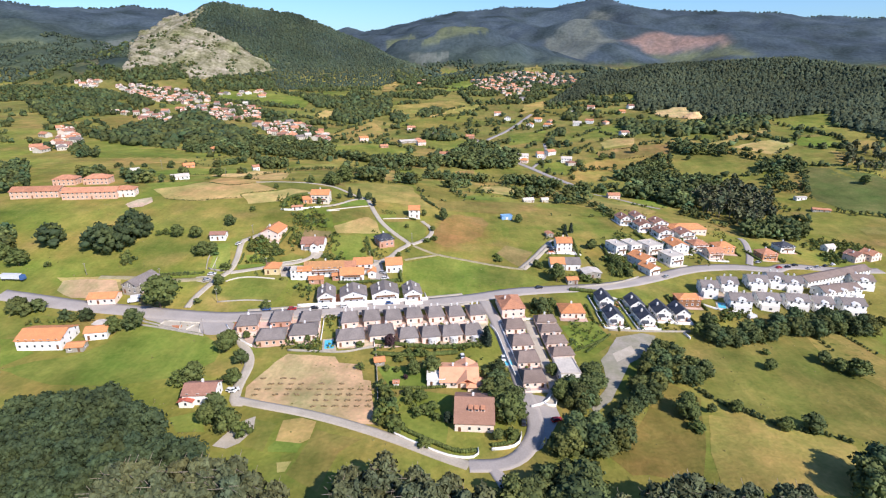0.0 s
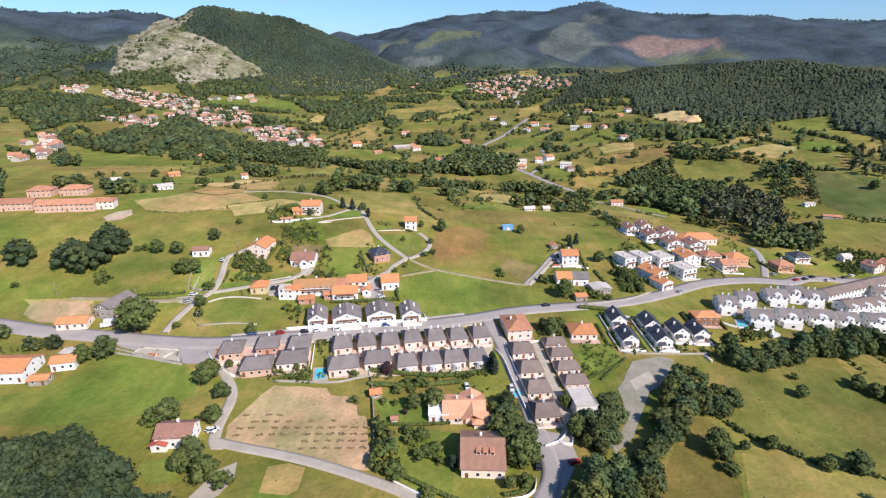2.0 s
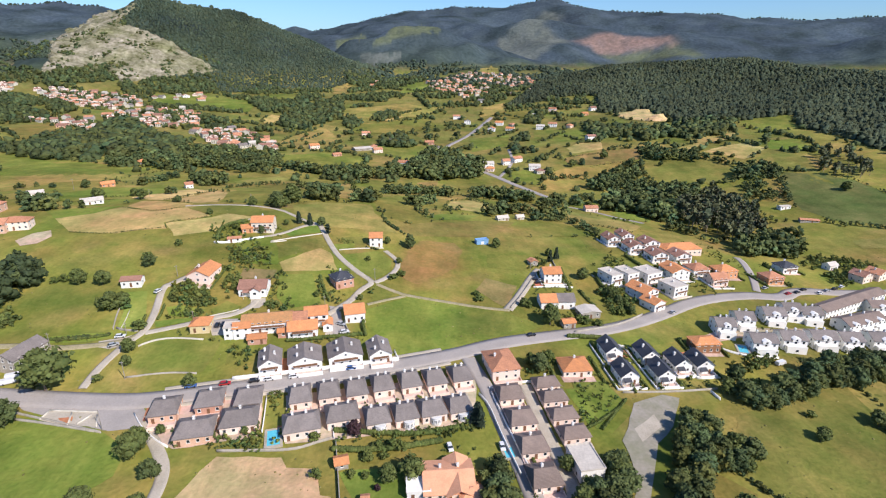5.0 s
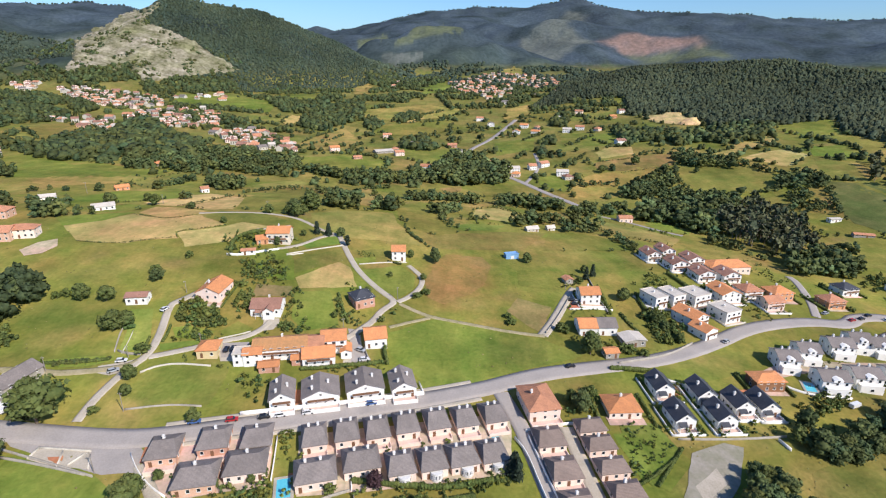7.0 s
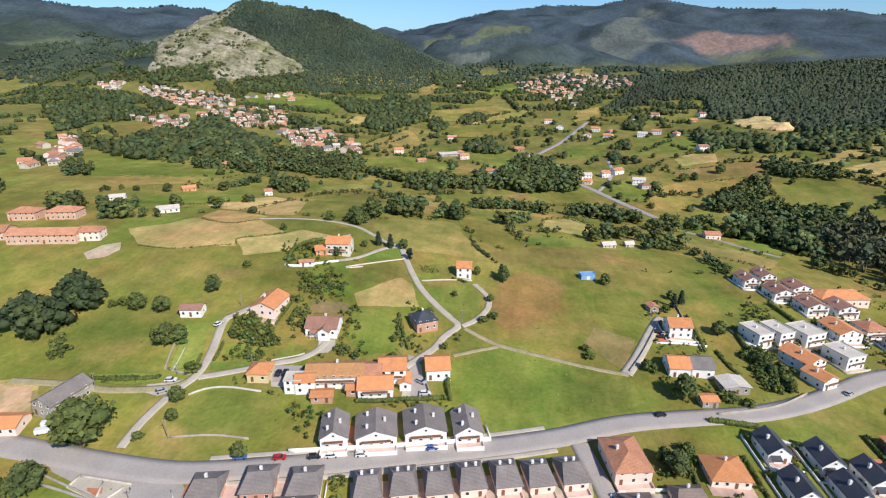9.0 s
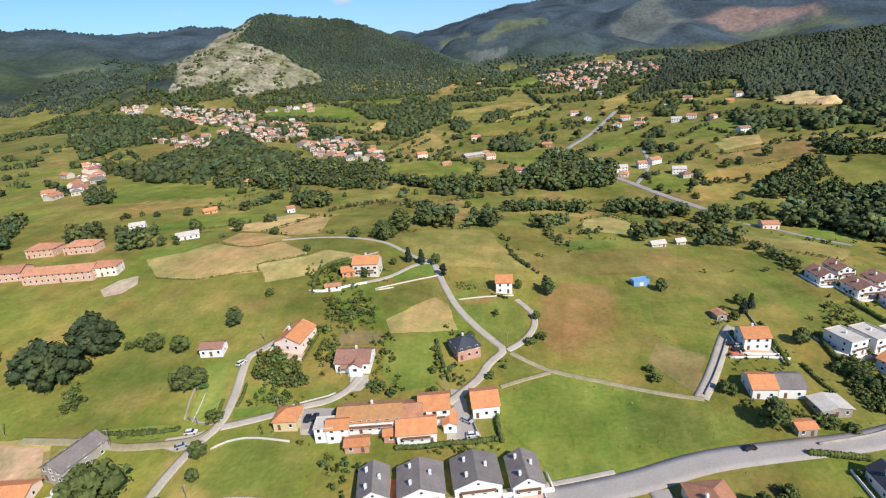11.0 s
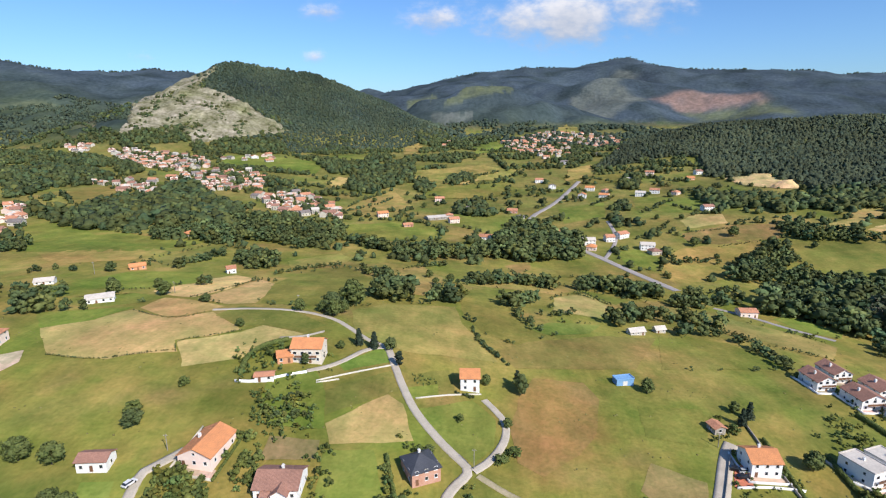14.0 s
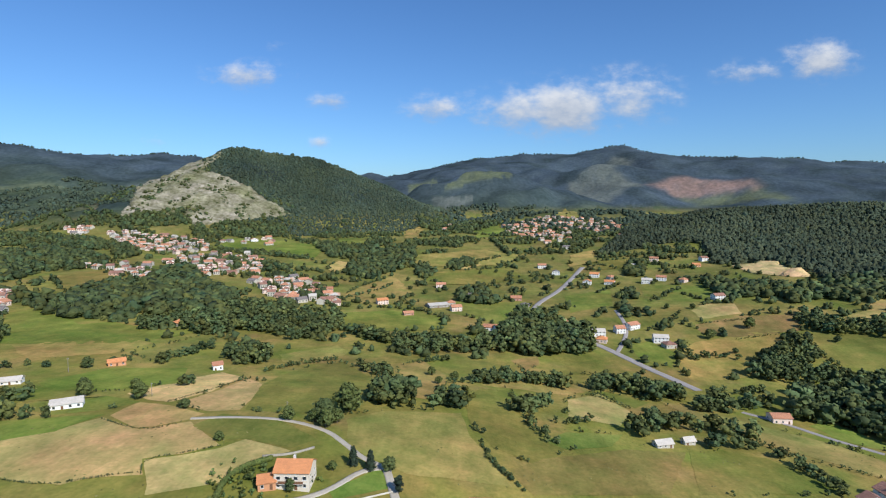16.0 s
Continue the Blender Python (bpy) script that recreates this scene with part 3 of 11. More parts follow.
SOIL = {"M": (0.195, 0.205, 0.05), "L": (0.185, 0.225, 0.048), "LL": (0.18, 0.24, 0.05), "D": (0.31, 0.258, 0.085), "H": (0.43, 0.348, 0.14), "HH": (0.48, 0.393, 0.17), "B": (0.25, 0.195, 0.075), "G2": (0.135, 0.15, 0.05), "E": (0.49, 0.365, 0.225), "OR": (0.185, 0.172, 0.05), "O": (0.215, 0.195, 0.058), "rock": (0.3, 0.28, 0.235), "quarry": (0.62, 0.45, 0.26), "bare": (0.26, 0.222, 0.1), "gravel": (0.47, 0.42, 0.37), "yard": (0.52, 0.42, 0.35), "patio": (0.5, 0.21, 0.12), "asphalt": (0.2, 0.2, 0.2), "concrete": (0.3, 0.3, 0.3), "grn": (0.115, 0.132, 0.075)}
field("ploughed_field", "bare brown tilled field beside the lane", "field", SOIL["E"], [(-70.4, 200.9), (-67, 206.6), (-46.4, 204.9), (-44, 200.4), (-34.5, 199.4), (-32.1, 188.3), (-29, 187.5), (-26.2, 172.6), (-23.3, 160.2), (-37, 162.2), (-75, 174.4), (-77, 182.8)])
field("meadow", "green meadow with uneven grass", "meadow", SOIL["M"], [(-46.2, 205.9), (-45.5, 211.1), (-31.2, 211.3), (-28.5, 188.1), (-32, 188.5), (-34.4, 199.7), (-43.9, 200.7)])
field("meadow", "lush green meadow with uneven grass", "meadow", SOIL["L"], [(-182.6, 194.7), (-154.8, 184.4), (-126.8, 184.3), (-108, 189.5), (-96.4, 200.7), (-97.8, 212.8), (-113.1, 223.6), (-144.1, 230.9), (-150.4, 226.3), (-149.7, 214.7), (-158.9, 205.2), (-173, 200.9)])
field("meadow", "green meadow with uneven grass", "meadow", SOIL["M"], [(-211.9, 234.5), (-185.8, 235.7), (-178.9, 229), (-187.4, 222), (-199.3, 217.1)])
field("meadow", "lush green meadow with uneven grass", "meadow", SOIL["L"], [(-199.3, 217.1), (-191.9, 217.4), (-177.2, 207.1), (-184.1, 196.7)])
field("lawn", "short bright green lawn beside a house", "lawn", SOIL["LL"], [(-98, 163.5), (-88.5, 167.5), (-82.1, 155.5), (-91.9, 155.5)])
field("meadow", "green meadow with uneven grass", "meadow", SOIL["M"], [(-67.8, 162.9), (-58.6, 160.3), (-58.9, 145.5), (-66.3, 148.2)])
field("meadow", "olive green meadow with uneven grass", "meadow", SOIL["O"], [(-44, 157.4), (-27.6, 152.2), (-34.1, 145.8), (-37.4, 127.6), (-48.7, 135.1)])
field("meadow", "brownish olive meadow with uneven grass", "meadow", SOIL["OR"], [(118.3, 219.7), (149.7, 234.3), (177.4, 247.8), (200.1, 246.5), (206.2, 221.1), (155.7, 157), (145.5, 161.9), (127.5, 166.1), (111.9, 176.5), (104.6, 184.3), (102.4, 192.2)])
field("mown_field", "freshly mown straw-coloured field", "field", SOIL["D"], [(99.5, 171), (114.1, 168.5), (126.8, 165), (144.3, 156.1), (138.2, 144.1), (130.5, 130.4), (84.9, 130.6), (90.1, 149.7)])
field("meadow", "brownish olive meadow with uneven grass", "meadow", SOIL["OR"], [(68.5, 160.8), (85.6, 184.9), (92.4, 193.5), (101.4, 182.1), (89.9, 152.6), (81.2, 135.8), (59.5, 137.1), (54.3, 146.7)])
field("meadow", "lush green meadow with uneven grass", "meadow", SOIL["L"], [(200.9, 247.8), (222.1, 256.5), (231.3, 253.5), (210.4, 226.6)])
field("meadow", "dry yellowish meadow with uneven grass", "meadow", SOIL["D"], [(180.6, 248.2), (200.2, 251.1), (206.2, 221.1), (186.7, 196.3), (177.5, 217.6)])
field("meadow", "lush green meadow with uneven grass", "meadow", SOIL["L"], [(99, 276), (122.9, 288.4), (136.2, 293.5), (134.3, 281.3), (119.8, 273.5), (99, 268.3)])
field("lawn", "short bright green lawn beside a house", "lawn", SOIL["LL"], [(-14.1, 182), (3.5, 178.9), (1.1, 149.3), (-12.1, 150.5), (-18.8, 161), (-19.9, 172.7)])
field("lawn", "short bright green lawn beside a house", "lawn", SOIL["LL"], [(-27.4, 197.6), (-3.3, 198.6), (-7.5, 182.3), (-20.7, 181.8)])
field("lawn", "short bright green lawn beside a house", "lawn", SOIL["M"], [(47.3, 230.4), (60, 239.6), (75.6, 235.3), (80.8, 225.1), (66.7, 211.8)])
field("road_apron", "wide worn asphalt turning area", "road", SOIL["asphalt"], [(-152.2, 242.1), (-126.1, 238.9), (-104.9, 237), (-97.9, 229.9), (-96.5, 221.7), (-107.1, 221.2), (-124.4, 227.2), (-141.8, 233.7)], stuff=ASPHALT)
field("road_apron", "wide worn asphalt turning area", "road", SOIL["asphalt"], [(28.5, 183.8), (41.6, 178.7), (43, 167), (34.4, 150.3), (26.7, 143.1), (20.9, 143.7), (29.6, 156.1), (33.1, 165.9)], stuff=ASPHALT)
field("farm_yard", "bare farm yard with pale ground", "yard", SOIL["concrete"], [(-40.8, 287.5), (-35.3, 294.9), (-30.7, 276.1), (-40.4, 275.2)], stuff=CONCRETE)
field("farm_yard", "bare farm yard with pale ground", "yard", SOIL["concrete"], [(-91.9, 283.4), (-83.9, 287.2), (-79.5, 275), (-88.2, 274.8)], stuff=CONCRETE)
field("farm_yard", "bare farm yard with pale ground", "yard", SOIL["bare"], [(-150.2, 259.9), (-161.2, 260.1), (-156.9, 251.8), (-148, 243.9), (-141.3, 245)])
field("farm_yard", "bare farm yard with pale ground", "yard", SOIL["bare"], [(-199.4, 264.6), (-171.3, 267.6), (-165.2, 255.8), (-180.8, 257.8), (-192, 254.8)])
field("bare_patch", "bare dry earth patch in the meadow", "field", SOIL["H"], [(-206.2, 268.4), (-173.2, 271.3), (-171.1, 266), (-200.9, 264.6)])
field("patio", "reddish tiled patio beside a house", "patio", SOIL["patio"], [(-73, 238.1), (-68.3, 239.1), (-65.6, 225), (-71.3, 224.2)])
field("patio", "reddish tiled patio beside a house", "patio", SOIL["patio"], [(-98.7, 232), (-93.8, 232.4), (-93.3, 224.9), (-97.7, 225.5)])
field("patio", "reddish tiled patio beside a house", "patio", SOIL["patio"], [(-91.9, 229.9), (-88.2, 230.3), (-84.6, 222.8), (-87.2, 222.4)])
field("patio", "reddish tiled patio beside a house", "patio", SOIL["patio"], [(-56.6, 259.3), (-52.9, 259.4), (-51.4, 248.1), (-55.4, 248.1)])
field("patio", "reddish tiled patio beside a house", "patio", SOIL["patio"], [(-50.6, 220.1), (-47.6, 220.1), (-47.7, 216.3), (-50.7, 217)])
field("patio", "reddish tiled patio beside a house", "patio", SOIL["patio"], [(92.2, 266.4), (97.7, 267.6), (95.4, 261.4), (90.6, 260.3)])
field("patio", "reddish tiled patio beside a house", "patio", SOIL["patio"], [(31.3, 244.9), (41.2, 247.2), (42.1, 243), (31.2, 239.8)])
field("patio", "reddish tiled patio beside a house", "patio", SOIL["patio"], [(15.4, 191.9), (19.1, 192.7), (18.3, 185.3), (14.8, 184.5)])
field("meadow", "lush green meadow with uneven grass", "meadow", SOIL["L"], [(-22.9, 297.7), (-2.2, 311), (14.2, 308.3), (44.8, 299.9), (61.8, 287.2), (44.2, 279.8), (28.6, 273.5), (9.6, 263.7), (-7.5, 257), (-10.6, 268.6), (-22.2, 283.3)])
field("meadow", "green meadow with uneven grass", "meadow", SOIL["M"], [(-113.5, 249.8), (-116.8, 257), (-114.8, 270.5), (-108.7, 273.2), (-83.1, 272.1), (-83.5, 261.4), (-84.9, 251.9), (-87.1, 250.3)])
field("vegetable_plot", "small planted kitchen garden plot", "garden", SOIL["M"], [(-79.4, 267.1), (-74.6, 274.7), (-64.7, 272.9), (-65.3, 267.2), (-71.2, 259.9), (-77.6, 255.5)])
field("meadow", "dry brown meadow with uneven grass", "meadow", SOIL["B"], [(0.7, 371.4), (7.1, 384.7), (28.7, 386.4), (32.8, 373.9), (26.1, 350), (17, 337.1), (3.1, 324.7), (-4.9, 329.9), (-6, 345.9)])
field("bare_patch", "bare dry earth patch in the meadow", "field", SOIL["bare"], [(41.6, 336.5), (57.4, 328.8), (46.9, 304.2), (41.3, 310.4), (33.7, 322.8)])
field("vegetable_plot", "small planted kitchen garden plot", "garden", SOIL["M"], [(47.5, 371.7), (74.6, 373.4), (66.5, 347.9), (44.4, 351)])
field("lawn", "short bright green lawn beside a house", "lawn", SOIL["LL"], [(-39.5, 352.1), (-19.6, 361.7), (-11, 351.6), (-12.5, 336.1), (-19.6, 326.8), (-26.9, 332.8), (-35.5, 343.8)])
field("mown_field", "freshly mown straw-coloured field", "field", SOIL["H"], [(-71.2, 338.8), (-51.9, 358.8), (-45.4, 353.7), (-39.9, 334.6), (-67.4, 329)])
field("meadow", "green meadow with uneven grass", "meadow", SOIL["M"], [(-76.5, 356.4), (-52.7, 375.4), (-47.9, 361.9), (-72.1, 343)])
field("lawn", "short bright green lawn beside a house", "lawn", SOIL["LL"], [(-74.4, 375.8), (-58.9, 394.2), (-52.7, 382.5), (-71, 371.3)])
field("meadow", "lush green meadow with uneven grass", "meadow", SOIL["L"], [(-69, 326.2), (-52.5, 328.6), (-45.1, 301.1), (-58.9, 295.9), (-66.1, 303.8)])
field("vegetable_plot", "small planted kitchen garden plot", "garden", SOIL["M"], [(-24.8, 314.4), (-16.8, 318.5), (-9.1, 313.3), (-19, 304.8)])
field("vegetable_plot", "small planted kitchen garden plot", "garden", SOIL["M"], [(-41.2, 375.7), (-28.6, 381.8), (-25.7, 364.8), (-38.8, 359.4)])
field("hay_field", "pale yellow mown hay field", "field", SOIL["H"], [(-216, 397.2), (-201.6, 406.3), (-188, 424.8), (-164.8, 412.5), (-161, 414.6), (-147.1, 422.2), (-124.6, 400.6), (-135.8, 392.4), (-148.6, 387.9), (-142.6, 377.5), (-158.2, 374.6), (-167.4, 369.9), (-180.3, 370.5), (-194.6, 372.5)])
field("hay_field", "pale yellow mown hay field", "field", SOIL["HH"], [(-147.3, 387.1), (-135.3, 391.5), (-123.6, 398.3), (-116.5, 406.9), (-95.1, 399.9), (-103.7, 391.6), (-111.2, 382.4), (-112.6, 375.6), (-124.5, 370.3), (-135.2, 366.2)])
field("hay_field", "pale yellow mown hay field", "field", SOIL["H"], [(-186.9, 427.2), (-185.7, 447.6), (-167.3, 442.9), (-145.3, 432.2), (-149.4, 424.2), (-161.3, 415.2), (-166.7, 413.6)])
field("hay_field", "pale yellow mown hay field", "field", SOIL["HH"], [(-200.3, 461.9), (-189.2, 496.2), (-177.3, 522.9), (-159.5, 510.5), (-159.8, 469.3), (-170.4, 448.6), (-183.8, 451.8)])
field("hay_field", "pale yellow mown hay field", "field", SOIL["H"], [(-166, 445.8), (-156.9, 476.6), (-154, 505.6), (-134.7, 487.4), (-132.1, 439.4), (-145.5, 435.5)])
field("meadow", "green meadow with uneven grass", "meadow", SOIL["M"], [(-144.1, 417.7), (-137.6, 432.9), (-109.3, 428.9), (-87.8, 411.8), (-95.8, 402.2), (-116.5, 406.9), (-126.8, 405.6)])
field("meadow", "lush green meadow with uneven grass", "meadow", SOIL["L"], [(-247.8, 440.1), (-213.9, 425.6), (-193.3, 434.9), (-184.3, 447.6), (-207.5, 456.6), (-213.2, 447.6), (-208.9, 429.8)])
field("meadow", "lush green meadow with uneven grass", "meadow", SOIL["L"], [(-233.4, 417.2), (-220.1, 420.1), (-189.6, 429.4), (-198.1, 408.2), (-216, 397.2)])
field("meadow", "dry yellowish meadow with uneven grass", "meadow", SOIL["D"], [(-80.5, 435.4), (-65.5, 452.4), (-27.2, 465.4), (-23.1, 435.5), (-7, 394.8), (-48.1, 392.7), (-73.3, 407)])
field("meadow", "green meadow with uneven grass", "meadow", SOIL["M"], [(-140.2, 491.5), (-137.7, 536.3), (-112.7, 577.2), (-79.8, 521.9), (-76.7, 467.4), (-86.1, 442), (-106.7, 437.2), (-129.5, 439.7)])
field("meadow", "dry yellowish meadow with uneven grass", "meadow", SOIL["D"], [(-72.7, 574), (-56, 600.6), (-37.2, 555.6), (-37.8, 515.1), (-46.2, 483.5), (-52.6, 484.3), (-61.1, 520.7)])
field("meadow", "green meadow with uneven grass", "meadow", SOIL["M"], [(-25, 492.2), (-14.7, 527.7), (5.4, 530.1), (6.7, 464.4), (22.6, 439.7), (8.1, 414.3), (-13, 426.4), (-22.4, 451.1)])
field("meadow", "dry yellowish meadow with uneven grass", "meadow", SOIL["D"], [(-14.4, 536.1), (9.2, 571.8), (47.2, 569.6), (63.3, 553.4), (40.8, 535.9), (4.2, 537.3)])
field("hay_field", "pale yellow mown hay field", "field", SOIL["H"], [(39.8, 524.6), (65.7, 547.4), (75, 510.6), (59.8, 481.2), (32.7, 488)])
field("meadow", "green meadow with uneven grass", "meadow", SOIL["M"], [(60.9, 559.5), (95.9, 536.9), (79.8, 520.2), (66.4, 550.3)])
field("meadow", "dry yellowish meadow with uneven grass", "meadow", SOIL["D"], [(-164, 592.2), (-130.5, 637), (-115.7, 616.6), (-120.1, 591.1), (-153.2, 566.2)])
field("meadow", "dry brown meadow with uneven grass", "meadow", SOIL["B"], [(13.6, 620.4), (36.4, 637.1), (35.2, 612.3), (21.8, 592.5)])
field("meadow", "green meadow with uneven grass", "meadow", SOIL["M"], [(57.6, 624.8), (92.1, 634.4), (78.6, 599), (50.8, 588.3)])
field("vegetable_plot", "small planted kitchen garden plot", "garden", SOIL["L"], [(12.3, 442.7), (26.4, 459.8), (57.1, 466.7), (46.1, 447.6), (21.9, 436.1)])
field("meadow", "olive green meadow with uneven grass", "meadow", SOIL["O"], [(-7, 407.1), (9.4, 422.8), (51, 445.6), (82.8, 450.6), (57.6, 405.1), (0.4, 391.2)])
field("meadow", "green meadow with uneven grass", "meadow", SOIL["M"], [(84.4, 451), (122.1, 452.3), (132.2, 429.4), (129.3, 417.4), (70.1, 407.5)])
field("meadow", "dry yellowish meadow with uneven grass", "meadow", SOIL["D"], [(102.3, 544.7), (129, 522), (147.9, 505.5), (177.2, 481.2), (188.6, 461.5), (170.5, 437.7), (143.1, 464.5), (115.6, 492.5)])
field("meadow", "lush green meadow with uneven grass", "meadow", SOIL["L"], [(180.5, 513.2), (200, 520), (211.1, 490.9), (202.5, 479.5), (184.1, 491.3)])
field("meadow", "lush green meadow with uneven grass", "meadow", SOIL["L"], [(123.7, 678.1), (147.8, 689.3), (158.1, 655.6), (142.6, 621), (122.7, 643)])
field("meadow", "dry yellowish meadow with uneven grass", "meadow", SOIL["D"], [(160.5, 655.6), (186.8, 684), (241, 700.8), (273.1, 702.5), (245.9, 650.2), (196.7, 605.2), (147.3, 589.9), (147.2, 621.3)])
field("meadow", "dry brown meadow with uneven grass", "meadow", SOIL["B"], [(207.2, 732.7), (255.7, 752.5), (319.5, 744.9), (289.1, 698.9), (226.3, 692.1), (201.6, 706.6)])
field("ploughed_field", "bare brown tilled field beside the lane", "field", SOIL["H"], [(223.3, 782.7), (250.1, 805.1), (277.3, 796.7), (268, 759.9), (220.3, 750.2)])
field("meadow", "green meadow with uneven grass", "meadow", SOIL["M"], [(304.7, 687.2), (354.1, 681.1), (284.9, 588.6), (269.6, 606.4), (273.6, 645.9)])
field("meadow", "green meadow with uneven grass", "meadow", SOIL["M"], [(220, 616.4), (239.1, 626.6), (240.3, 593.5), (217.8, 583.5)])
field("hay_field", "pale yellow mown hay field", "field", SOIL["H"], [(346.3, 726.7), (404.5, 748.5), (376.7, 711.4), (340.4, 710.1)])
field("meadow", "lush green meadow with uneven grass", "meadow", SOIL["L"], [(-434.7, 660.2), (-403.5, 681.4), (-350.6, 637.4), (-335.4, 655.9), (-286.9, 638.1), (-246.3, 656.7), (-277.8, 590.9), (-316.5, 571.1), (-364.1, 566.9)])
field("meadow", "dry yellowish meadow with uneven grass", "meadow", SOIL["D"], [(-348.9, 563.9), (-285.4, 603.3), (-263.6, 597), (-269.3, 557), (-310, 531.3)])
field("meadow", "lush green meadow with uneven grass", "meadow", SOIL["L"], [(-259.9, 477.3), (-247.6, 517.6), (-203.1, 530.4), (-185.3, 488.6), (-210.6, 470.8), (-238.3, 461.5)])
field("meadow", "green meadow with uneven grass", "meadow", SOIL["M"], [(-259.4, 560.7), (-241.6, 646.5), (-233.3, 650.1), (-227, 595.4), (-228.5, 542.2)])
field("meadow", "lush green meadow with uneven grass", "meadow", SOIL["L"], [(-157.4, 769.6), (-102, 797.6), (-49.6, 776.6), (-44.5, 717.9), (-90.2, 700.5), (-138.1, 694.6)])
field("meadow", "dry yellowish meadow with uneven grass", "meadow", SOIL["D"], [(-177.5, 844.9), (-163.6, 921.6), (-127.3, 1007), (-82.9, 882.7), (-116.6, 859.8), (-138.5, 821.4)])
field("meadow", "green meadow with uneven grass", "meadow", SOIL["M"], [(-38.5, 853.8), (59.1, 853.4), (47, 782.2), (10.5, 748.1), (-37.4, 792.2)])
field("meadow", "dry yellowish meadow with uneven grass", "meadow", SOIL["D"], [(-110.3, 1163.2), (19.8, 1223.9), (88, 1163.5), (51.8, 1094.6), (-61, 1075.4), (-99.7, 1094.3)])
field("hay_field", "pale yellow mown hay field", "field", SOIL["H"], [(-51.3, 1063.1), (-4.7, 1098), (36.2, 1144.1), (-14.8, 1055.1)])
field("meadow", "green meadow with uneven grass", "meadow", SOIL["M"], [(-85.9, 1032.4), (49.3, 1064.2), (70.1, 1008.8), (16.1, 957.7), (-72.6, 956)])
field("hay_field", "pale yellow mown hay field", "field", SOIL["H"], [(-237.7, 1043.4), (-228.4, 1092.4), (-201.3, 1076), (-213.7, 986.7)])
field("meadow", "lush green meadow with uneven grass", "meadow", SOIL["L"], [(-289.7, 1343.1), (-224.4, 1391.5), (-212.3, 1248.5), (-266.2, 1239.2)])
field("meadow", "lush green meadow with uneven grass", "meadow", SOIL["L"], [(-487, 1232.4), (-383.9, 1257.5), (-271.8, 1215.6), (-274.4, 1102.7), (-361.1, 1127.8), (-458.8, 1144)])
field("meadow", "lush green meadow with uneven grass", "meadow", SOIL["L"], [(-8.2, 1547.3), (83.1, 1638.2), (82.8, 1458.7), (13.8, 1364.5)])
field("meadow", "green meadow with uneven grass", "meadow", SOIL["M"], [(105.4, 879), (167.5, 897.7), (151.2, 825), (95.5, 792.7)])
field("meadow", "green meadow with uneven grass", "meadow", SOIL["M"], [(210.5, 918.4), (262.4, 899.2), (303.6, 850.8), (275.1, 805), (224.6, 820.6), (197.8, 857.3)])
field("meadow", "green meadow with uneven grass", "meadow", SOIL["M"], [(199.4, 1085.7), (255, 1087.3), (228.3, 1028.6), (176, 1026)])
field("meadow", "dry yellowish meadow with uneven grass", "meadow", SOIL["D"], [(165.1, 1145.6), (213.9, 1185.8), (199.4, 1085.7), (147.3, 1055.4)])
field("meadow", "green meadow with uneven grass", "meadow", SOIL["M"], [(368.4, 1191.2), (406.9, 1198.5), (373.2, 1096.8), (333.3, 1100.6)])
field("meadow", "green meadow with uneven grass", "meadow", SOIL["M"], [(137.4, 763.6), (157.9, 772.4), (158.2, 720.1), (131.4, 722.1)])
field("meadow", "olive green meadow with uneven grass", "meadow", SOIL["O"], [(-527.7, 838.1), (-497, 900.5), (-456.9, 898.3), (-443.3, 817.8), (-462.7, 769.2)])
field("meadow", "green meadow with uneven grass", "meadow", SOIL["M"], [(285.6, 684.5), (334.4, 697.5), (368.8, 665.2), (365.9, 614.8), (341.3, 588.8), (283.7, 608), (270.7, 643.9)])
field("hay_field", "pale yellow mown hay field", "field", SOIL["HH"], [(409.2, 779.2), (457.8, 785.5), (442, 751.3), (399.3, 729.5)])
field("hay_field", "pale yellow mown hay field", "field", SOIL["HH"], [(383.6, 708.1), (442.1, 720.3), (440.2, 684.7), (399.9, 654.6), (377.1, 685.2)])
field("meadow", "lush green meadow with uneven grass", "meadow", SOIL["L"], [(480.6, 794.1), (574.4, 897.8), (600, 878.6), (535.4, 762.4), (492.4, 764.1)])
field("meadow", "lush green meadow with uneven grass", "meadow", SOIL["L"], [(463.8, 711.6), (508.3, 716.1), (479.7, 644.5), (456.8, 691.7)])
field("meadow", "dry yellowish meadow with uneven grass", "meadow", SOIL["D"], [(442.4, 670.9), (462.9, 638.6), (442.3, 582.3), (409.2, 606)])
field("meadow", "green meadow with uneven grass", "meadow", SOIL["M"], [(395.9, 583.1), (451.8, 588.5), (363.7, 479.1), (356.3, 510.6)])
field("quarry_face", "bare ochre quarry face below the pines", "quarry", SOIL["quarry"], [(361.7, 981.3), (392.4, 983.6), (422.4, 973.2), (415.3, 921.3), (418.1, 879.3), (393.6, 890.4), (363, 926.7)])
field("clearing", "cleared slope between mountain woods", "clearing", SOIL["D"], [(673.9, 1135), (747.2, 1235.9), (735.1, 1155.8), (714.7, 1092.6)])
field("clearing", "cleared slope between mountain woods", "clearing", SOIL["D"], [(696.5, 990.8), (774.4, 988.3), (748, 951.4)])
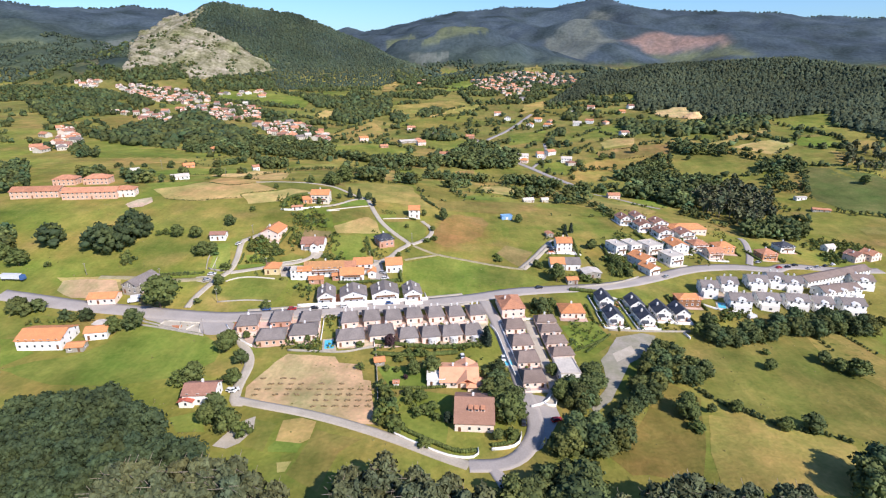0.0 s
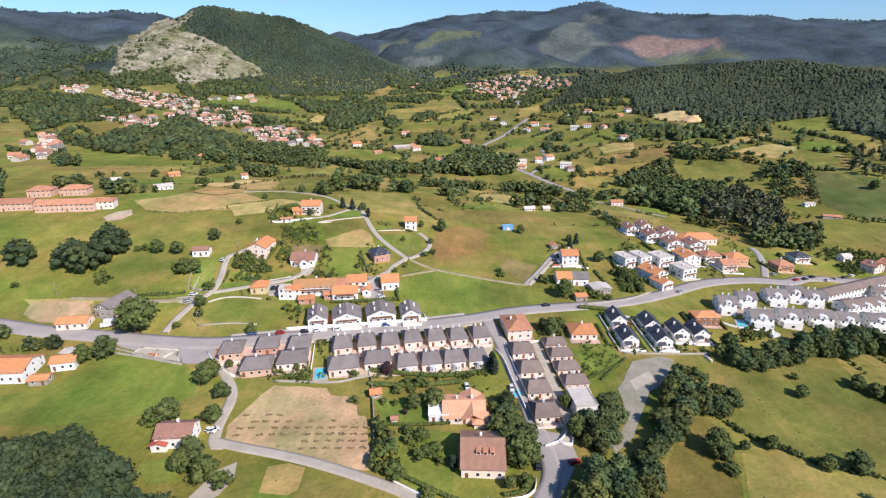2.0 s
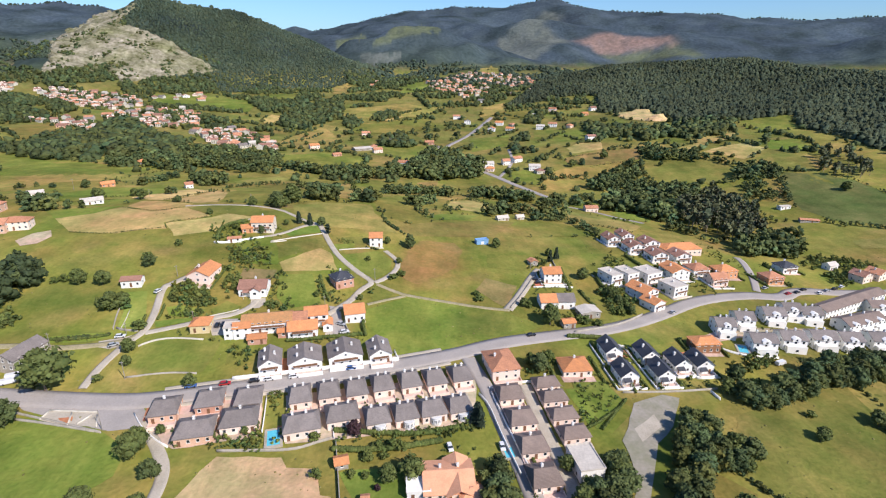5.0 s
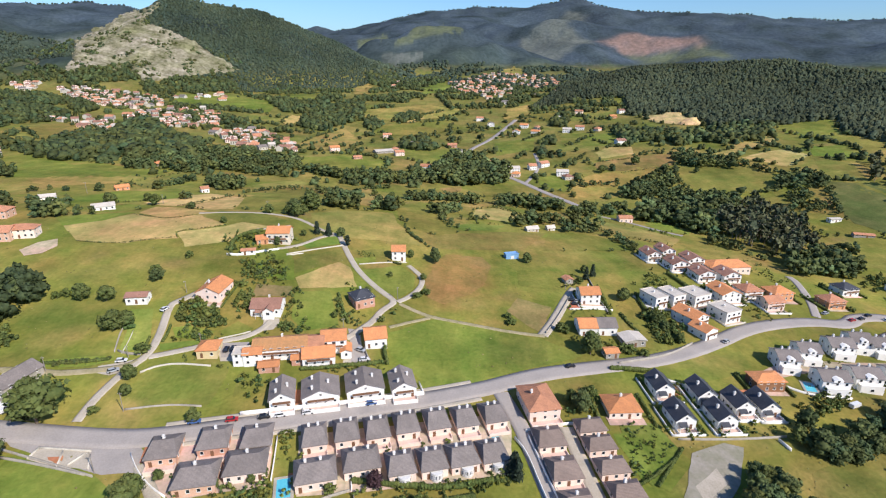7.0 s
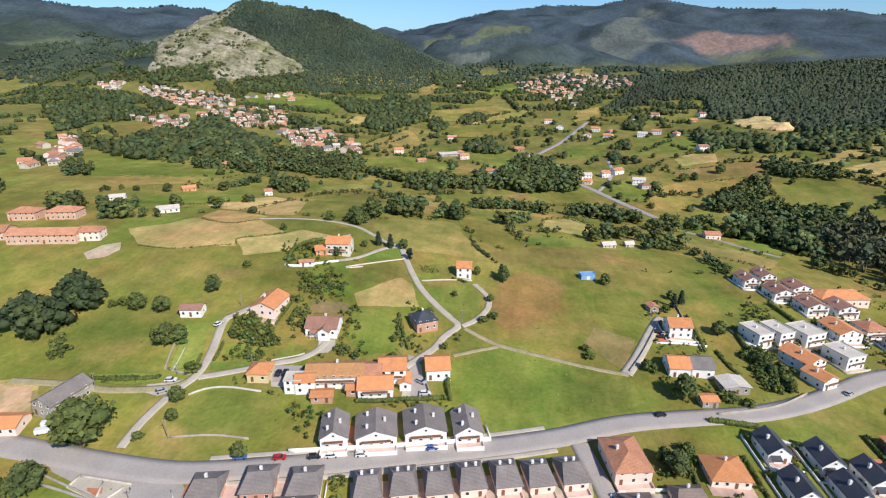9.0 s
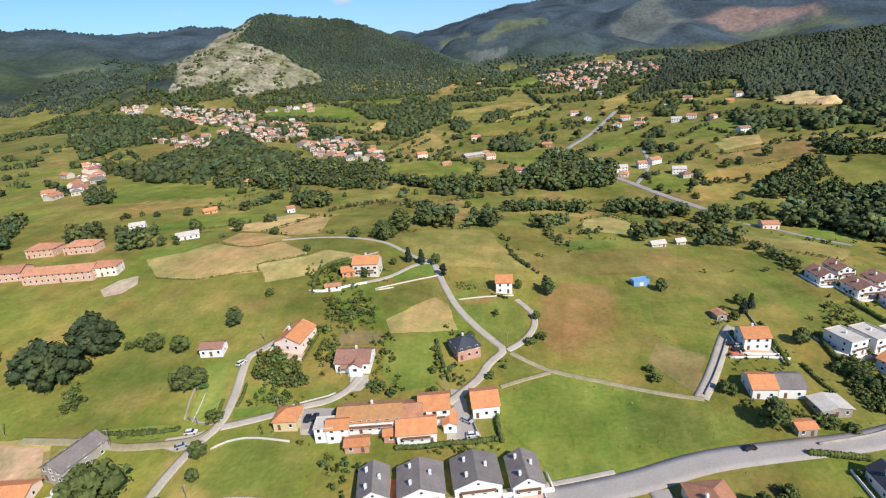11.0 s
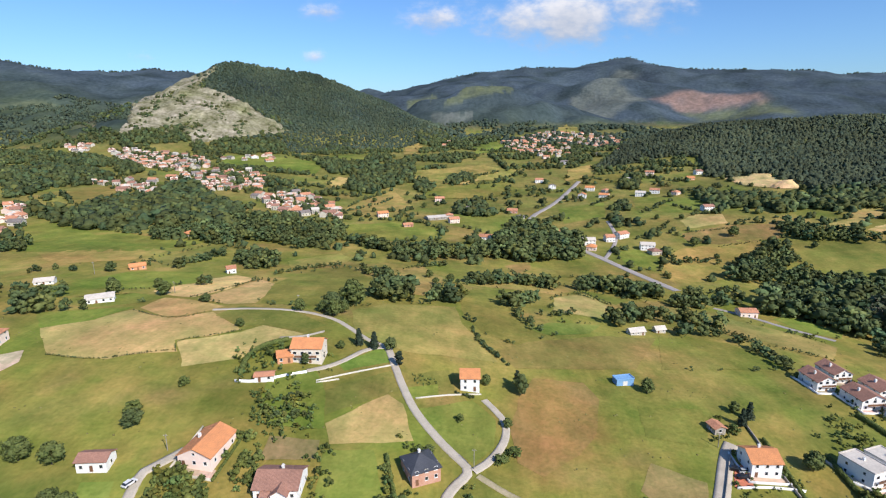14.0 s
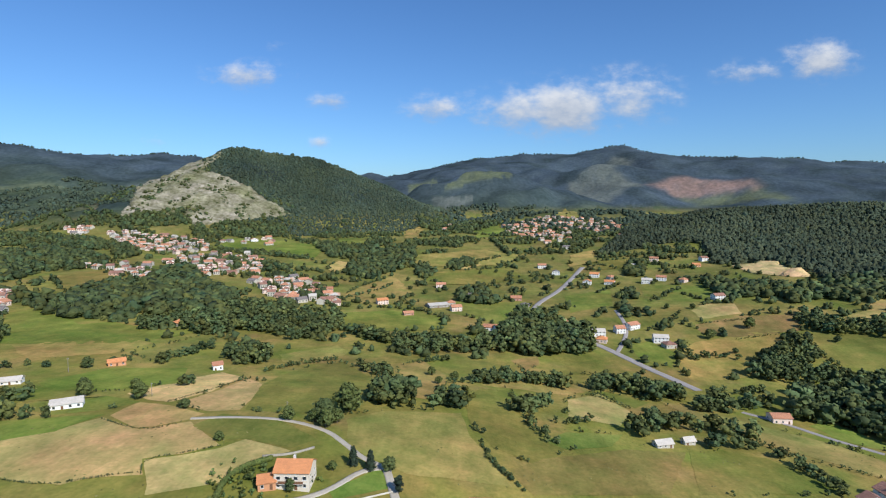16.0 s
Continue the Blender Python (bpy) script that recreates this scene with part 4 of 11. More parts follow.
field("rock_face", "grey limestone slope with scattered bushes", "rock slope", SOIL["rock"], [(-711.7, 1258.5), (-720.7, 1324.6), (-1221.1, 2341.9), (-1345.4, 3007.1), (-654.9, 1622.7), (-660.8, 1525.7), (-594.5, 1502.8), (-536.7, 1496.4), (-479.5, 1469.6), (-415.8, 1458.7), (-474.9, 1364.8), (-523.3, 1317.3), (-562.6, 1273.4), (-608.2, 1318.4), (-674.3, 1286)], stuff=ROCKS)
field("clearing", "cleared slope between mountain woods", "clearing", SOIL["D"], [(223.7, 1631.7), (370.4, 2293.6), (291.7, 1638.3), (258.6, 1549.9)])
field("clearing", "cleared slope between mountain woods", "clearing", SOIL["grn"], [(756.1, 1236.5), (754, 1215.5), (689.6, 1128.6), (701.1, 1167.4)])
field("clearing", "cleared slope between mountain woods", "clearing", SOIL["grn"], [(-1238.2, 1873.6), (-785.3, 1319.6), (-776.4, 1287.7), (-840.8, 1319.2)])
field("clearing", "cleared slope between mountain woods", "clearing", SOIL["D"], [(-160.8, 1513.2), (-125.8, 1608.8), (-114.5, 1358.1), (-151.6, 1360.5)])
field("meadow", "deep green meadow with uneven grass", "meadow", SOIL["G2"], [(398, 601), (427, 575), (441, 546), (434, 490), (426, 461), (394, 426), (389, 437), (363, 457), (357, 468), (351, 497), (370, 543)])
field("meadow", "olive green meadow with uneven grass", "meadow", SOIL["O"], [(438, 673), (461, 651), (442, 605), (432, 582), (402, 606)])
field("meadow", "green meadow on a wooded hillside", "meadow", SOIL["M"], [(481, 814), (536, 866), (570, 884), (567, 831), (527, 759), (500, 766)])
field("meadow", "lush green meadow with uneven grass", "meadow", SOIL["L"], [(466, 725), (491, 684), (470, 662), (442, 680)])
field("hay_field", "pale yellow mown hay field", "field", SOIL["H"], [(371, 702), (422, 715), (433, 684), (395, 654)])
field("hay_field", "pale yellow mown hay field", "field", SOIL["H"], [(390, 758), (449, 783), (434, 747), (383, 731)])
field("meadow", "dry yellowish meadow with uneven grass", "meadow", SOIL["D"], [(336, 421), (375, 420), (384, 413), (370, 398), (332, 406)])
field("vegetable_plot", "small planted kitchen garden plot", "garden", SOIL["H"], [(-57.1, 162.0), (-50.5, 163.7), (-45.0, 161.8), (-45.2, 152.2), (-47.9, 149.6), (-56.3, 150.9)])
field("vegetable_plot", "green planted bed of a kitchen garden", "garden", SOIL["LL"], [(-57.9, 147.7), (-56.3, 150.9), (-47.0, 149.6), (-47.7, 145.0), (-57.3, 145.5)])
field("vegetable_plot", "green planted bed of a kitchen garden", "garden", SOIL["M"], [(-52.1, 144.2), (-47.7, 144.8), (-47.9, 141.5), (-52.4, 141.5)])
field("vegetable_plot", "small planted kitchen garden plot", "garden", SOIL["H"], [(-53.1, 140.1), (-48.5, 141.0), (-49.0, 136.3), (-51.4, 135.5)])
field("rubble_yard", "pale stony ground beside old trees", "yard", SOIL["concrete"], [(-76.6, 148.2), (-74.9, 153.4), (-71.8, 160.9), (-67.4, 164.2), (-65.7, 156.5), (-67.8, 149.7), (-71.4, 146.8)], stuff=CONCRETE)
field("paved_yard", "pale paved yard round a hilltop house", "yard", SOIL["yard"], [(-216.8, 360.0), (-213.4, 370.5), (-206.4, 375.4), (-200.8, 365.8), (-203.4, 356.9), (-210.4, 353.8)])
field("vegetable_plot", "small planted kitchen garden plot with pale frames", "garden", SOIL["bare"], [(-88.0, 330.4), (-70.9, 330.5), (-70.6, 322.3), (-87.9, 319.5)])
field("lawn", "lush green garden with rows of shrubs", "lawn", SOIL["LL"], [(-99.1, 364.3), (-82.4, 371.7), (-75.4, 356.6), (-71.0, 335.9), (-90.5, 335.2), (-97.6, 351.3)])
field("vegetable_plot", "green planted bed of a kitchen garden", "garden", SOIL["LL"], [(62.6, 246.7), (76.0, 243.5), (78.4, 230.9), (62.3, 214.0), (59.0, 221.8)])
field("concrete_slab", "bare concrete floor of a cleared building", "slab", SOIL["concrete"], [(-133.2, 228.2), (-132.2, 232.7), (-114.9, 230.7), (-112.1, 223.4), (-122.2, 224.7)], stuff=CONCRETE)
field("tiled_slab", "worn reddish tiled floor of a cleared building", "slab", SOIL["patio"], [(-127.6, 229.1), (-122.9, 230.3), (-121.6, 226.0), (-125.6, 226.6)])
field("gravel_yard", "worn grey gravel yard with weeds along its edges", "yard", SOIL["gravel"], [(82, 229), (96, 234), (102, 232), (91, 215), (81, 206), (72, 190), (65, 178), (56, 169), (56, 173), (65, 186), (68, 197), (69, 208), (74, 215)], stuff=GRAVEL_YARD)
field("lawn", "green garden lawn below a bungalow", "lawn", SOIL["LL"], [(58, 238), (76, 238), (78, 231), (68, 220), (60, 216)])
field("dirt_yard", "bare trodden soil yard strewn with rubble", "yard", SOIL["E"], [(-199, 257), (-201, 266), (-188, 268.4), (-174, 267.6), (-166, 256), (-173, 250.5), (-188, 251)])
field("forecourt", "grey concrete forecourt before a brown-roofed house", "yard", SOIL["gravel"], [(-78.0, 303.4), (-71.6, 304.0), (-70.7, 299.9), (-72.6, 295.6), (-76.8, 294.6)], stuff=CONCRETE)
field("paved_yard", "worn grey asphalt yard between farmhouses", "yard", SOIL["asphalt"], [(-40.9, 299.1), (-36.6, 298.6), (-34.6, 290.0), (-32.6, 284.5), (-29.8, 277.4), (-33.6, 275.6), (-37.2, 276.6), (-38.4, 287.0)], stuff=ASPHALT)
field("paved_yard", "worn grey asphalt yard beside a yellow cottage", "yard", SOIL["asphalt"], [(-91.4, 285.9), (-80.0, 287.0), (-78.4, 280.5), (-85.1, 277.9), (-88.6, 277.0), (-90.0, 281.0)], stuff=ASPHALT)
field("track_apron", "dusty pale apron where the track meets the lane", "track", SOIL["yard"], [(-133.0, 268.4), (-127.2, 266.9), (-122.9, 268.6), (-120.2, 272.3), (-119.2, 276.6), (-125.5, 274.0), (-133.5, 271.8)], stuff=CONCRETE)
field("lawn", "lush green fenced garden strip beside the lane", "lawn", SOIL["LL"], [(-129.8, 280.5), (-131.7, 292.3), (-137.1, 307.6), (-127.5, 308.7), (-123.6, 297.7), (-121.0, 289.2), (-120.2, 281.6)])
field("lawn", "lush green lawn in an orchard garden", "lawn", SOIL["LL"], [(-114.6, 295.6), (-108, 297.2), (-95.5, 292.9), (-104.6, 288.1), (-110.9, 289.2)])
field("lawn", "lush green lawn in an orchard garden", "lawn", SOIL["LL"], [(-115.6, 285), (-102.6, 287.4), (-97.0, 286.4), (-100, 284.8), (-113.4, 280.6)])
field("lawn", "lush green lawn in an orchard garden", "lawn", SOIL["L"], [(-93.9, 293.9), (-88.2, 300.8), (-80.6, 296.0), (-84.6, 291.2), (-92.1, 289.5)])
field("lawn", "lush green verge along a dirt track", "lawn", SOIL["LL"], [(-157.7, 275.4), (-146.4, 276.4), (-130.5, 278), (-129.2, 275.2), (-139.1, 271.7), (-156.5, 272.0)])
field("paved_yard", "pale pinkish paved lane between white terraces", "yard", SOIL["yard"], [(133, 277), (152, 285), (168, 288), (184, 288), (206, 290), (202, 285), (178, 282), (153, 277), (134, 270)])
field("concrete_slab", "pale cracked concrete slab", "slab", SOIL["concrete"], [(76, 214), (87, 222), (87, 215), (76, 207)], stuff=CONCRETE)
field("patio", "reddish tiled patio beside a house", "patio", SOIL["patio"], [(-72.9, 235), (-67.6, 238.6), (-65.6, 227.3), (-72.3, 226.1)])
field("patio", "reddish tiled patio beside a house", "patio", SOIL["patio"], [(104.3, 261.7), (123, 265.3), (121.4, 255.8), (103.1, 251.9)])
field("patio", "reddish tiled patio beside a house", "patio", SOIL["patio"], [(71.3, 338.8), (76, 339.6), (73.3, 328.8), (65.9, 327.6)])
field("paved_yard", "pale pinkish paved yards between row houses", "yard", SOIL["yard"], [(-50.5, 236.1), (22.6, 248.3), (22.2, 238.5), (18.9, 218.8), (8.8, 217.8), (-10.5, 214.3), (-35.6, 211.6), (-46.3, 211)])
field("paved_yard", "pale pinkish paved yards between row houses", "yard", SOIL["yard"], [(-97.9, 227.3), (-90.9, 231.8), (-59.6, 236.7), (-57.5, 229.1), (-56.1, 215), (-67.2, 213.2), (-82.5, 210.9), (-92, 218.7)])
field("paved_yard", "pale pinkish paved yards between row houses", "yard", SOIL["yard"], [(-62.7, 249.7), (-10.2, 259.3), (-9.4, 253.9), (-60.6, 244.1)])
field("vegetable_plot", "small planted kitchen garden plot", "garden", SOIL["LL"], [(-46, 364.4), (-33.1, 369.6), (-32.3, 362.6), (-43.7, 357.2)])


# ---- house materials ----
WALLS = {
    "white": surface("white_render", (0.86, 0.84, 0.80), (0.78, 0.76, 0.71), grain=0.8, patch=4, rough=0.9),
    "limewash": surface("worn_limewash", (0.60, 0.56, 0.47), (0.47, 0.43, 0.35), grain=0.6, patch=3, rough=0.95),
    "cream": surface("cream_render", (0.86, 0.69, 0.58), (0.80, 0.62, 0.52), grain=0.8, patch=4, rough=0.9, vary=0.08),
    "peach": surface("peach_brick", (0.62, 0.36, 0.24), (0.70, 0.48, 0.36), grain=0.5, patch=4, rough=0.9),
    "brick": surface("brick_wall", (0.48, 0.24, 0.16), (0.56, 0.33, 0.24), grain=0.4, patch=3, rough=0.9),
    "stone": surface("rubble_wall", (0.42, 0.38, 0.32), (0.30, 0.27, 0.22), grain=0.5, patch=3, rough=0.95, bump=0.5),
    "yellow": surface("yellow_render", (0.72, 0.58, 0.32), (0.64, 0.50, 0.28), grain=0.8, patch=4),
    "orange": surface("orange_render", (0.66, 0.33, 0.17), (0.58, 0.29, 0.15), grain=0.8, patch=4),
    "timber": surface("timber_cladding", (0.36, 0.18, 0.09), (0.26, 0.13, 0.07), grain=0.4, patch=3, stripes=("X", 0.3)),
    "timbered": surface("timbered_render", (0.74, 0.66, 0.54), (0.68, 0.58, 0.46), grain=0.8, patch=4),
    "blue": surface("blue_sheet", (0.20, 0.40, 0.68), (0.26, 0.46, 0.70), grain=0.6, patch=3, rough=0.5, stripes=("X", 0.4)),
}
TILES = {
    "grey_tile": surface("grey_roof_tiles", (0.285, 0.245, 0.222), (0.205, 0.178, 0.162), grain=0.5, patch=4, rough=0.85, bump=0.4, vary=0.10, stripes=("Y", 0.35)),
    "brown_grey_tile": surface("brown_grey_roof_tiles", (0.30, 0.228, 0.188), (0.22, 0.167, 0.140), grain=0.5, patch=4, rough=0.85, bump=0.4, vary=0.10, stripes=("Y", 0.35)),
    "orange_tile": surface("orange_roof_tiles", (0.80, 0.335, 0.135), (0.63, 0.265, 0.115), grain=0.5, patch=2.2, rough=0.85, bump=0.4, vary=0.12, stripes=("X", 0.35)),
    "terracotta": surface("weathered_roof_tiles", (0.66, 0.305, 0.17), (0.47, 0.22, 0.13), grain=0.6, patch=3, rough=0.9, bump=0.4, vary=0.15, stripes=("X", 0.35)),
    "brown_tile": surface("brown_roof_tiles", (0.42, 0.22, 0.155), (0.30, 0.16, 0.115), grain=0.6, patch=4, rough=0.9, bump=0.4, vary=0.12, stripes=("X", 0.35)),
    "mossy_tile": surface("mossy_old_roof_tiles", (0.66, 0.315, 0.125), (0.40, 0.225, 0.105), grain=0.7, patch=3.5, rough=0.95, bump=0.5, vary=0.1, stripes=("X", 0.3), contrast=0.7),
    "salmon_tile": surface("salmon_roof_tiles", (0.82, 0.42, 0.245), (0.70, 0.34, 0.195), grain=0.5, patch=3, rough=0.9, bump=0.4),
    "tan_tile": surface("tan_roof_tiles", (0.44, 0.245, 0.165), (0.34, 0.19, 0.13), grain=0.5, patch=3, rough=0.9, bump=0.4, stripes=("X", 0.35)),
    "red_tile": surface("red_roof_tiles", (0.62, 0.16, 0.10), (0.50, 0.14, 0.09), grain=0.6, patch=3, rough=0.85, bump=0.4, stripes=("X", 0.35)),
    "slate": surface("slate_roof", (0.082, 0.087, 0.102), (0.058, 0.062, 0.075), grain=0.5, patch=4, rough=0.6, bump=0.3, stripes=("X", 0.3)),
    "pale_roof": surface("pale_flat_roof", (0.64, 0.58, 0.50), (0.50, 0.45, 0.385), grain=0.8, patch=4, rough=0.8),
    "blue": WALLS["blue"],
    "white_roof": surface("white_flat_roof", (0.88, 0.85, 0.80), (0.80, 0.77, 0.72), grain=0.8, patch=4, rough=0.8),
}
TRIM = surface("white_trim", (0.78, 0.76, 0.72), grain=0.5, patch=3, rough=0.7)
WOODWORK = surface("brown_woodwork", (0.22, 0.11, 0.06), (0.15, 0.08, 0.045), grain=0.3, patch=2, rough=0.7)
PAVING = surface("terrace_paving", (0.72, 0.53, 0.45), (0.60, 0.42, 0.35), grain=0.6, patch=4)
GLASS = surface("window_glass", (0.035, 0.045, 0.055), (0.02, 0.025, 0.03), grain=1, patch=3, rough=0.08, spec=0.6)


# ---- house building ----
def box(x0, x1, y0, y1, z0, z1):
    v = [(x, y, z) for z in (z0, z1) for x, y in ((x0, y0), (x1, y0), (x1, y1), (x0, y1))]
    return v, [(0, 3, 2, 1), (4, 5, 6, 7), (0, 1, 5, 4), (1, 2, 6, 5), (2, 3, 7, 6), (3, 0, 4, 7)]


def boxes(*some):
    verts, faces = [], []
    for b in some:
        v, f = box(*b)
        faces += [tuple(i + len(verts) for i in q) for q in f]
        verts += v
    return verts, faces


MESHES = {}


def shared(key, make):
    if key not in MESHES:
        MESHES[key] = make()
    return MESHES[key]


def wall_mesh(w, d, eave, rise, roof, ridge, m):
    a, b, lo = w / 2, d / 2, -3.0
    if roof != "gable":
        return mesh_of("wall", *box(-a, a, -b, b, lo, eave + (rise if roof == "flat" else 0)), [m])
    v, f = box(-a, a, -b, b, lo, eave)
    if ridge == "x":
        v += [(-a, 0, eave + rise), (a, 0, eave + rise)]
        f = [q for q in f if q != (4, 5, 6, 7)] + [(4, 8, 7), (5, 6, 9), (4, 5, 9, 8), (7, 8, 9, 6)]
    else:
        v += [(0, -b, eave + rise), (0, b, eave + rise)]
        f = [q for q in f if q != (4, 5, 6, 7)] + [(4, 5, 8), (6, 7, 9), (5, 6, 9, 8), (7, 4, 8, 9)]
    return mesh_of("wall", v, f, [m])


def roof_mesh(w, d, eave, rise, roof, ridge, m, over=0.45, thick=0.22):
    if roof == "flat":
        a, b = w / 2 + 0.2, d / 2 + 0.2
        t = eave + rise
        return ring_mesh("roof", [(a, b, t), (a, b, t + 0.45), (a - 0.25, b - 0.25, t + 0.45), (a - 0.25, b - 0.25, t + 0.12)], m)
    if ridge == "y":
        w, d = d, w
    a, b = w / 2 + over, d / 2 + over
    low, top = eave - rise * over / (d / 2) + thick, eave + rise + thick
    inset = b if roof in ("hip", "half") else 0
    inset = min(inset, a - 0.3) if roof != "half" else a * 0.34
    v = [(-a, -b, low), (a, -b, low), (a, b, low), (-a, b, low), (-a + inset, 0, top), (a - inset, 0, top)]
    v += [(x, y, z - thick) for x, y, z in v]
    f = [(0, 1, 5, 4), (2, 3, 4, 5), (1, 2, 5), (3, 0, 4), (7, 6, 10, 11), (9, 8, 11, 10), (0, 6, 7, 1), (2, 8, 9, 3)]
    if roof in ("hip", "half"):
        f += [(8, 7, 11), (6, 9, 10), (1, 7, 8, 2), (3, 9, 6, 0)]
    else:
        f = f[:2] + f[4:] + [(1, 7, 11, 5), (5, 11, 8, 2), (3, 9, 10, 4), (4, 10, 6, 0)]
    if ridge == "y":
        v = [(-y, x, z) for x, y, z in v]
    return mesh_of("roof", v, f, [m])


def ring_mesh(name, levels, mat_of, cap=True):
    """One closed skin through rectangles (half-width, half-depth, height), one above or inside the other."""
    v, f = [], []
    for a, b, z in levels:
        v += [(-a, -b, z), (a, -b, z), (a, b, z), (-a, b, z)]
    for k in range(len(levels) - 1):
        f += [(4 * k + i, 4 * k + (i + 1) % 4, 4 * k + 4 + (i + 1) % 4, 4 * k + 4 + i) for i in range(4)]
    f += [(3, 2, 1, 0)] + ([tuple(range(4 * len(levels) - 4, 4 * len(levels)))] if cap else [])
    return mesh_of(name, v, f, [mat_of])


def window_mesh(w, h):
    """A frame round the pane, with a sill that juts out below."""
    a, t = w / 2, 0.09
    v = [(-a - 0.06, -0.14, -0.08), (a + 0.06, -0.14, -0.08), (a, -0.05, h), (-a, -0.05, h), (-a + t, -0.05, t), (a - t, -0.05, t), (a - t, -0.05, h - t), (-a + t, -0.05, h - t)]
    v += [(x, 0.03, z) for x, y, z in v]
    f = []
    for i in range(4):
        j = (i + 1) % 4
        f += [(i, j, 4 + j, 4 + i), (8 + j, 8 + i, 12 + i, 12 + j), (j, i, 8 + i, 8 + j), (4 + i, 4 + j, 12 + j, 12 + i)]
    return mesh_of("window", v, f, [TRIM])


def put_window(house_ob, x, y, z, turn, w=1.0, h=1.2):
    win = part("window", shared(("win", w, h), lambda: window_mesh(w, h)), house_ob, m=pose(x, y, z, 0, 0, turn))
    part("pane", shared(("pane", w, h), lambda: mesh_of("pane", *box(-w / 2 + 0.09, w / 2 - 0.09, -0.01, 0.02, 0.09, h - 0.09), [GLASS])), win)


def put_chimney(house_ob, x, y, z, tall=1.3):
    ch = part("chimney", shared(("chimney", tall), lambda: mesh_of("chimney", *boxes((-0.38, 0.38, -0.38, 0.38, -1.2, tall)), [TRIM])), house_ob, m=pose(x, y, z))
    part("chimney_cap", shared("cap", lambda: ring_mesh("cap", [(0.45, 0.45, 0), (0.45, 0.45, 0.12), (0.2, 0.2, 0.14), (0.2, 0.2, 0.38)], TRIM)), ch, m=pose(0, 0, tall))


HOUSE_PLANS = []


def house(name, label, category, x, y, turn, w, d, eave, rise, roof, ridge, wall, tile, chimneys=0, terrace=False, balcony=False, bay=False, porch=False, dormers=0, cross=False, party=False, plain=False, stepped=False, group=""):
    """One house on the ground; its front looks along -y before it is turned."""
    rng = random.Random(int(x * 7 + y * 13))
    c, s = math.cos(radians(turn)), math.sin(radians(turn))
    spots = [(x + c * i * w / 2 - s * j * d / 2, y + s * i * w / 2 + c * j * d / 2) for i in (-1, 0, 1) for j in (-1, 0, 1)]
    z = max(height(*p) for p in spots) * 0.4 + min(height(*p) for p in spots) * 0.6
    HOUSE_PLANS.append((x, y, max(w, d) / 2 + 1.5))
    ob = tagged(new(name), label, category, group)
    ob.matrix_world = pose(x, y, z, 0, 0, turn)
    key = (w, d, eave, rise, roof, ridge, wall, tile)
    part("wall", shared(("wall", *key), lambda: wall_mesh(w, d, eave, rise, roof, ridge, WALLS[wall])), ob)
    part("roof", shared(("roof", *key), lambda: roof_mesh(w, d, eave, rise, roof, ridge, TILES[tile])), ob)
    if plain:
        part("door", shared("shed_door", lambda: mesh_of("door", *box(-1, 1, -0.06, 0.0, 0.05, 2.1), [TRIM])), ob, m=pose(0, -d / 2, 0))
        return ob
    storeys = 2 if eave > 4.3 else 1
    per = max(1, int(w / 3.0))
    door_at = rng.randrange(per) if per > 1 else -1
    for k in range(storeys):
        zz = 1.0 + 2.7 * k
        for i in range(per):
            wx = -w / 2 + w * (i + 0.5) / per
            if k == 0 and i == door_at:
                part("door", shared("door", lambda: mesh_of("door", *box(-0.5, 0.5, -0.07, 0.0, 0.02, 2.1), [WOODWORK])), ob, m=pose(wx, -d / 2, 0))
            else:
                put_window(ob, wx, -d / 2, zz, 0, 1.5 if balcony and k else 1.1, 1.3)
        if not party:
            for i in range(max(1, int(d / 4.5))):
                wy = -d / 2 + d * (i + 0.5) / max(1, int(d / 4.5))
                put_window(ob, w / 2, wy, zz, 90)
                put_window(ob, -w / 2, wy, zz, -90)
    if roof == "gable" and ridge == "y" and rise > 1.8:
        put_window(ob, 0, -d / 2, eave + 0.3, 0, 0.9, 0.9)
    for i in range(chimneys):
        u = (i + 0.5) / chimneys - 0.5 + rng.uniform(-0.06, 0.06)
        if roof == "flat":
            put_chimney(ob, u * w * 0.7, 0.5, eave + rise, 1.0)
        elif ridge == "x":
            put_chimney(ob, u * w * 0.75, d * 0.12, eave + rise * 0.76, 1.3)
        else:
            put_chimney(ob, w * 0.22 * (1 if i % 2 else -1), u * d * 0.8, eave + rise * 0.56, 1.4)
    if terrace:
        part("terrace", shared(("terrace", w), lambda: mesh_of("terrace", *boxes((-w / 2, w / 2, -3.0, 0, -3, 0.12)), [PAVING])), ob, m=pose(0, -d / 2 - 0.004, 0))
        for k, (x0, x1, y0, y1) in enumerate(((-w / 2, w / 2, -0.2, 0), (-w / 2, -w / 2 + 0.2, 0.004, 2.8), (w / 2 - 0.2, w / 2, 0.004, 2.8))):
            part("terrace_wall", shared(("terrace_wall", w, k, wall), lambda: mesh_of("terrace_wall", *box(x0, x1, y0, y1, -3, 1.0 - 0.1 * (k > 0)), [WALLS["white"] if wall == "white" else WALLS["cream"]])), ob, m=pose(0, -d / 2 - 3.0, 0))
    if balcony:
        part("balcony", shared(("balcony", w), lambda: mesh_of("balcony", *boxes((-w * 0.36, w * 0.36, -1.2, 0, -0.15, 0)), [TRIM])), ob, m=pose(0, -d / 2, 2.75))
        part("railing", shared(("railing", w), lambda: mesh_of("railing", *box(-w * 0.36, w * 0.36, -1.2, -1.14, 0.004, 1.0), [WOODWORK])), ob, m=pose(0, -d / 2, 2.75))
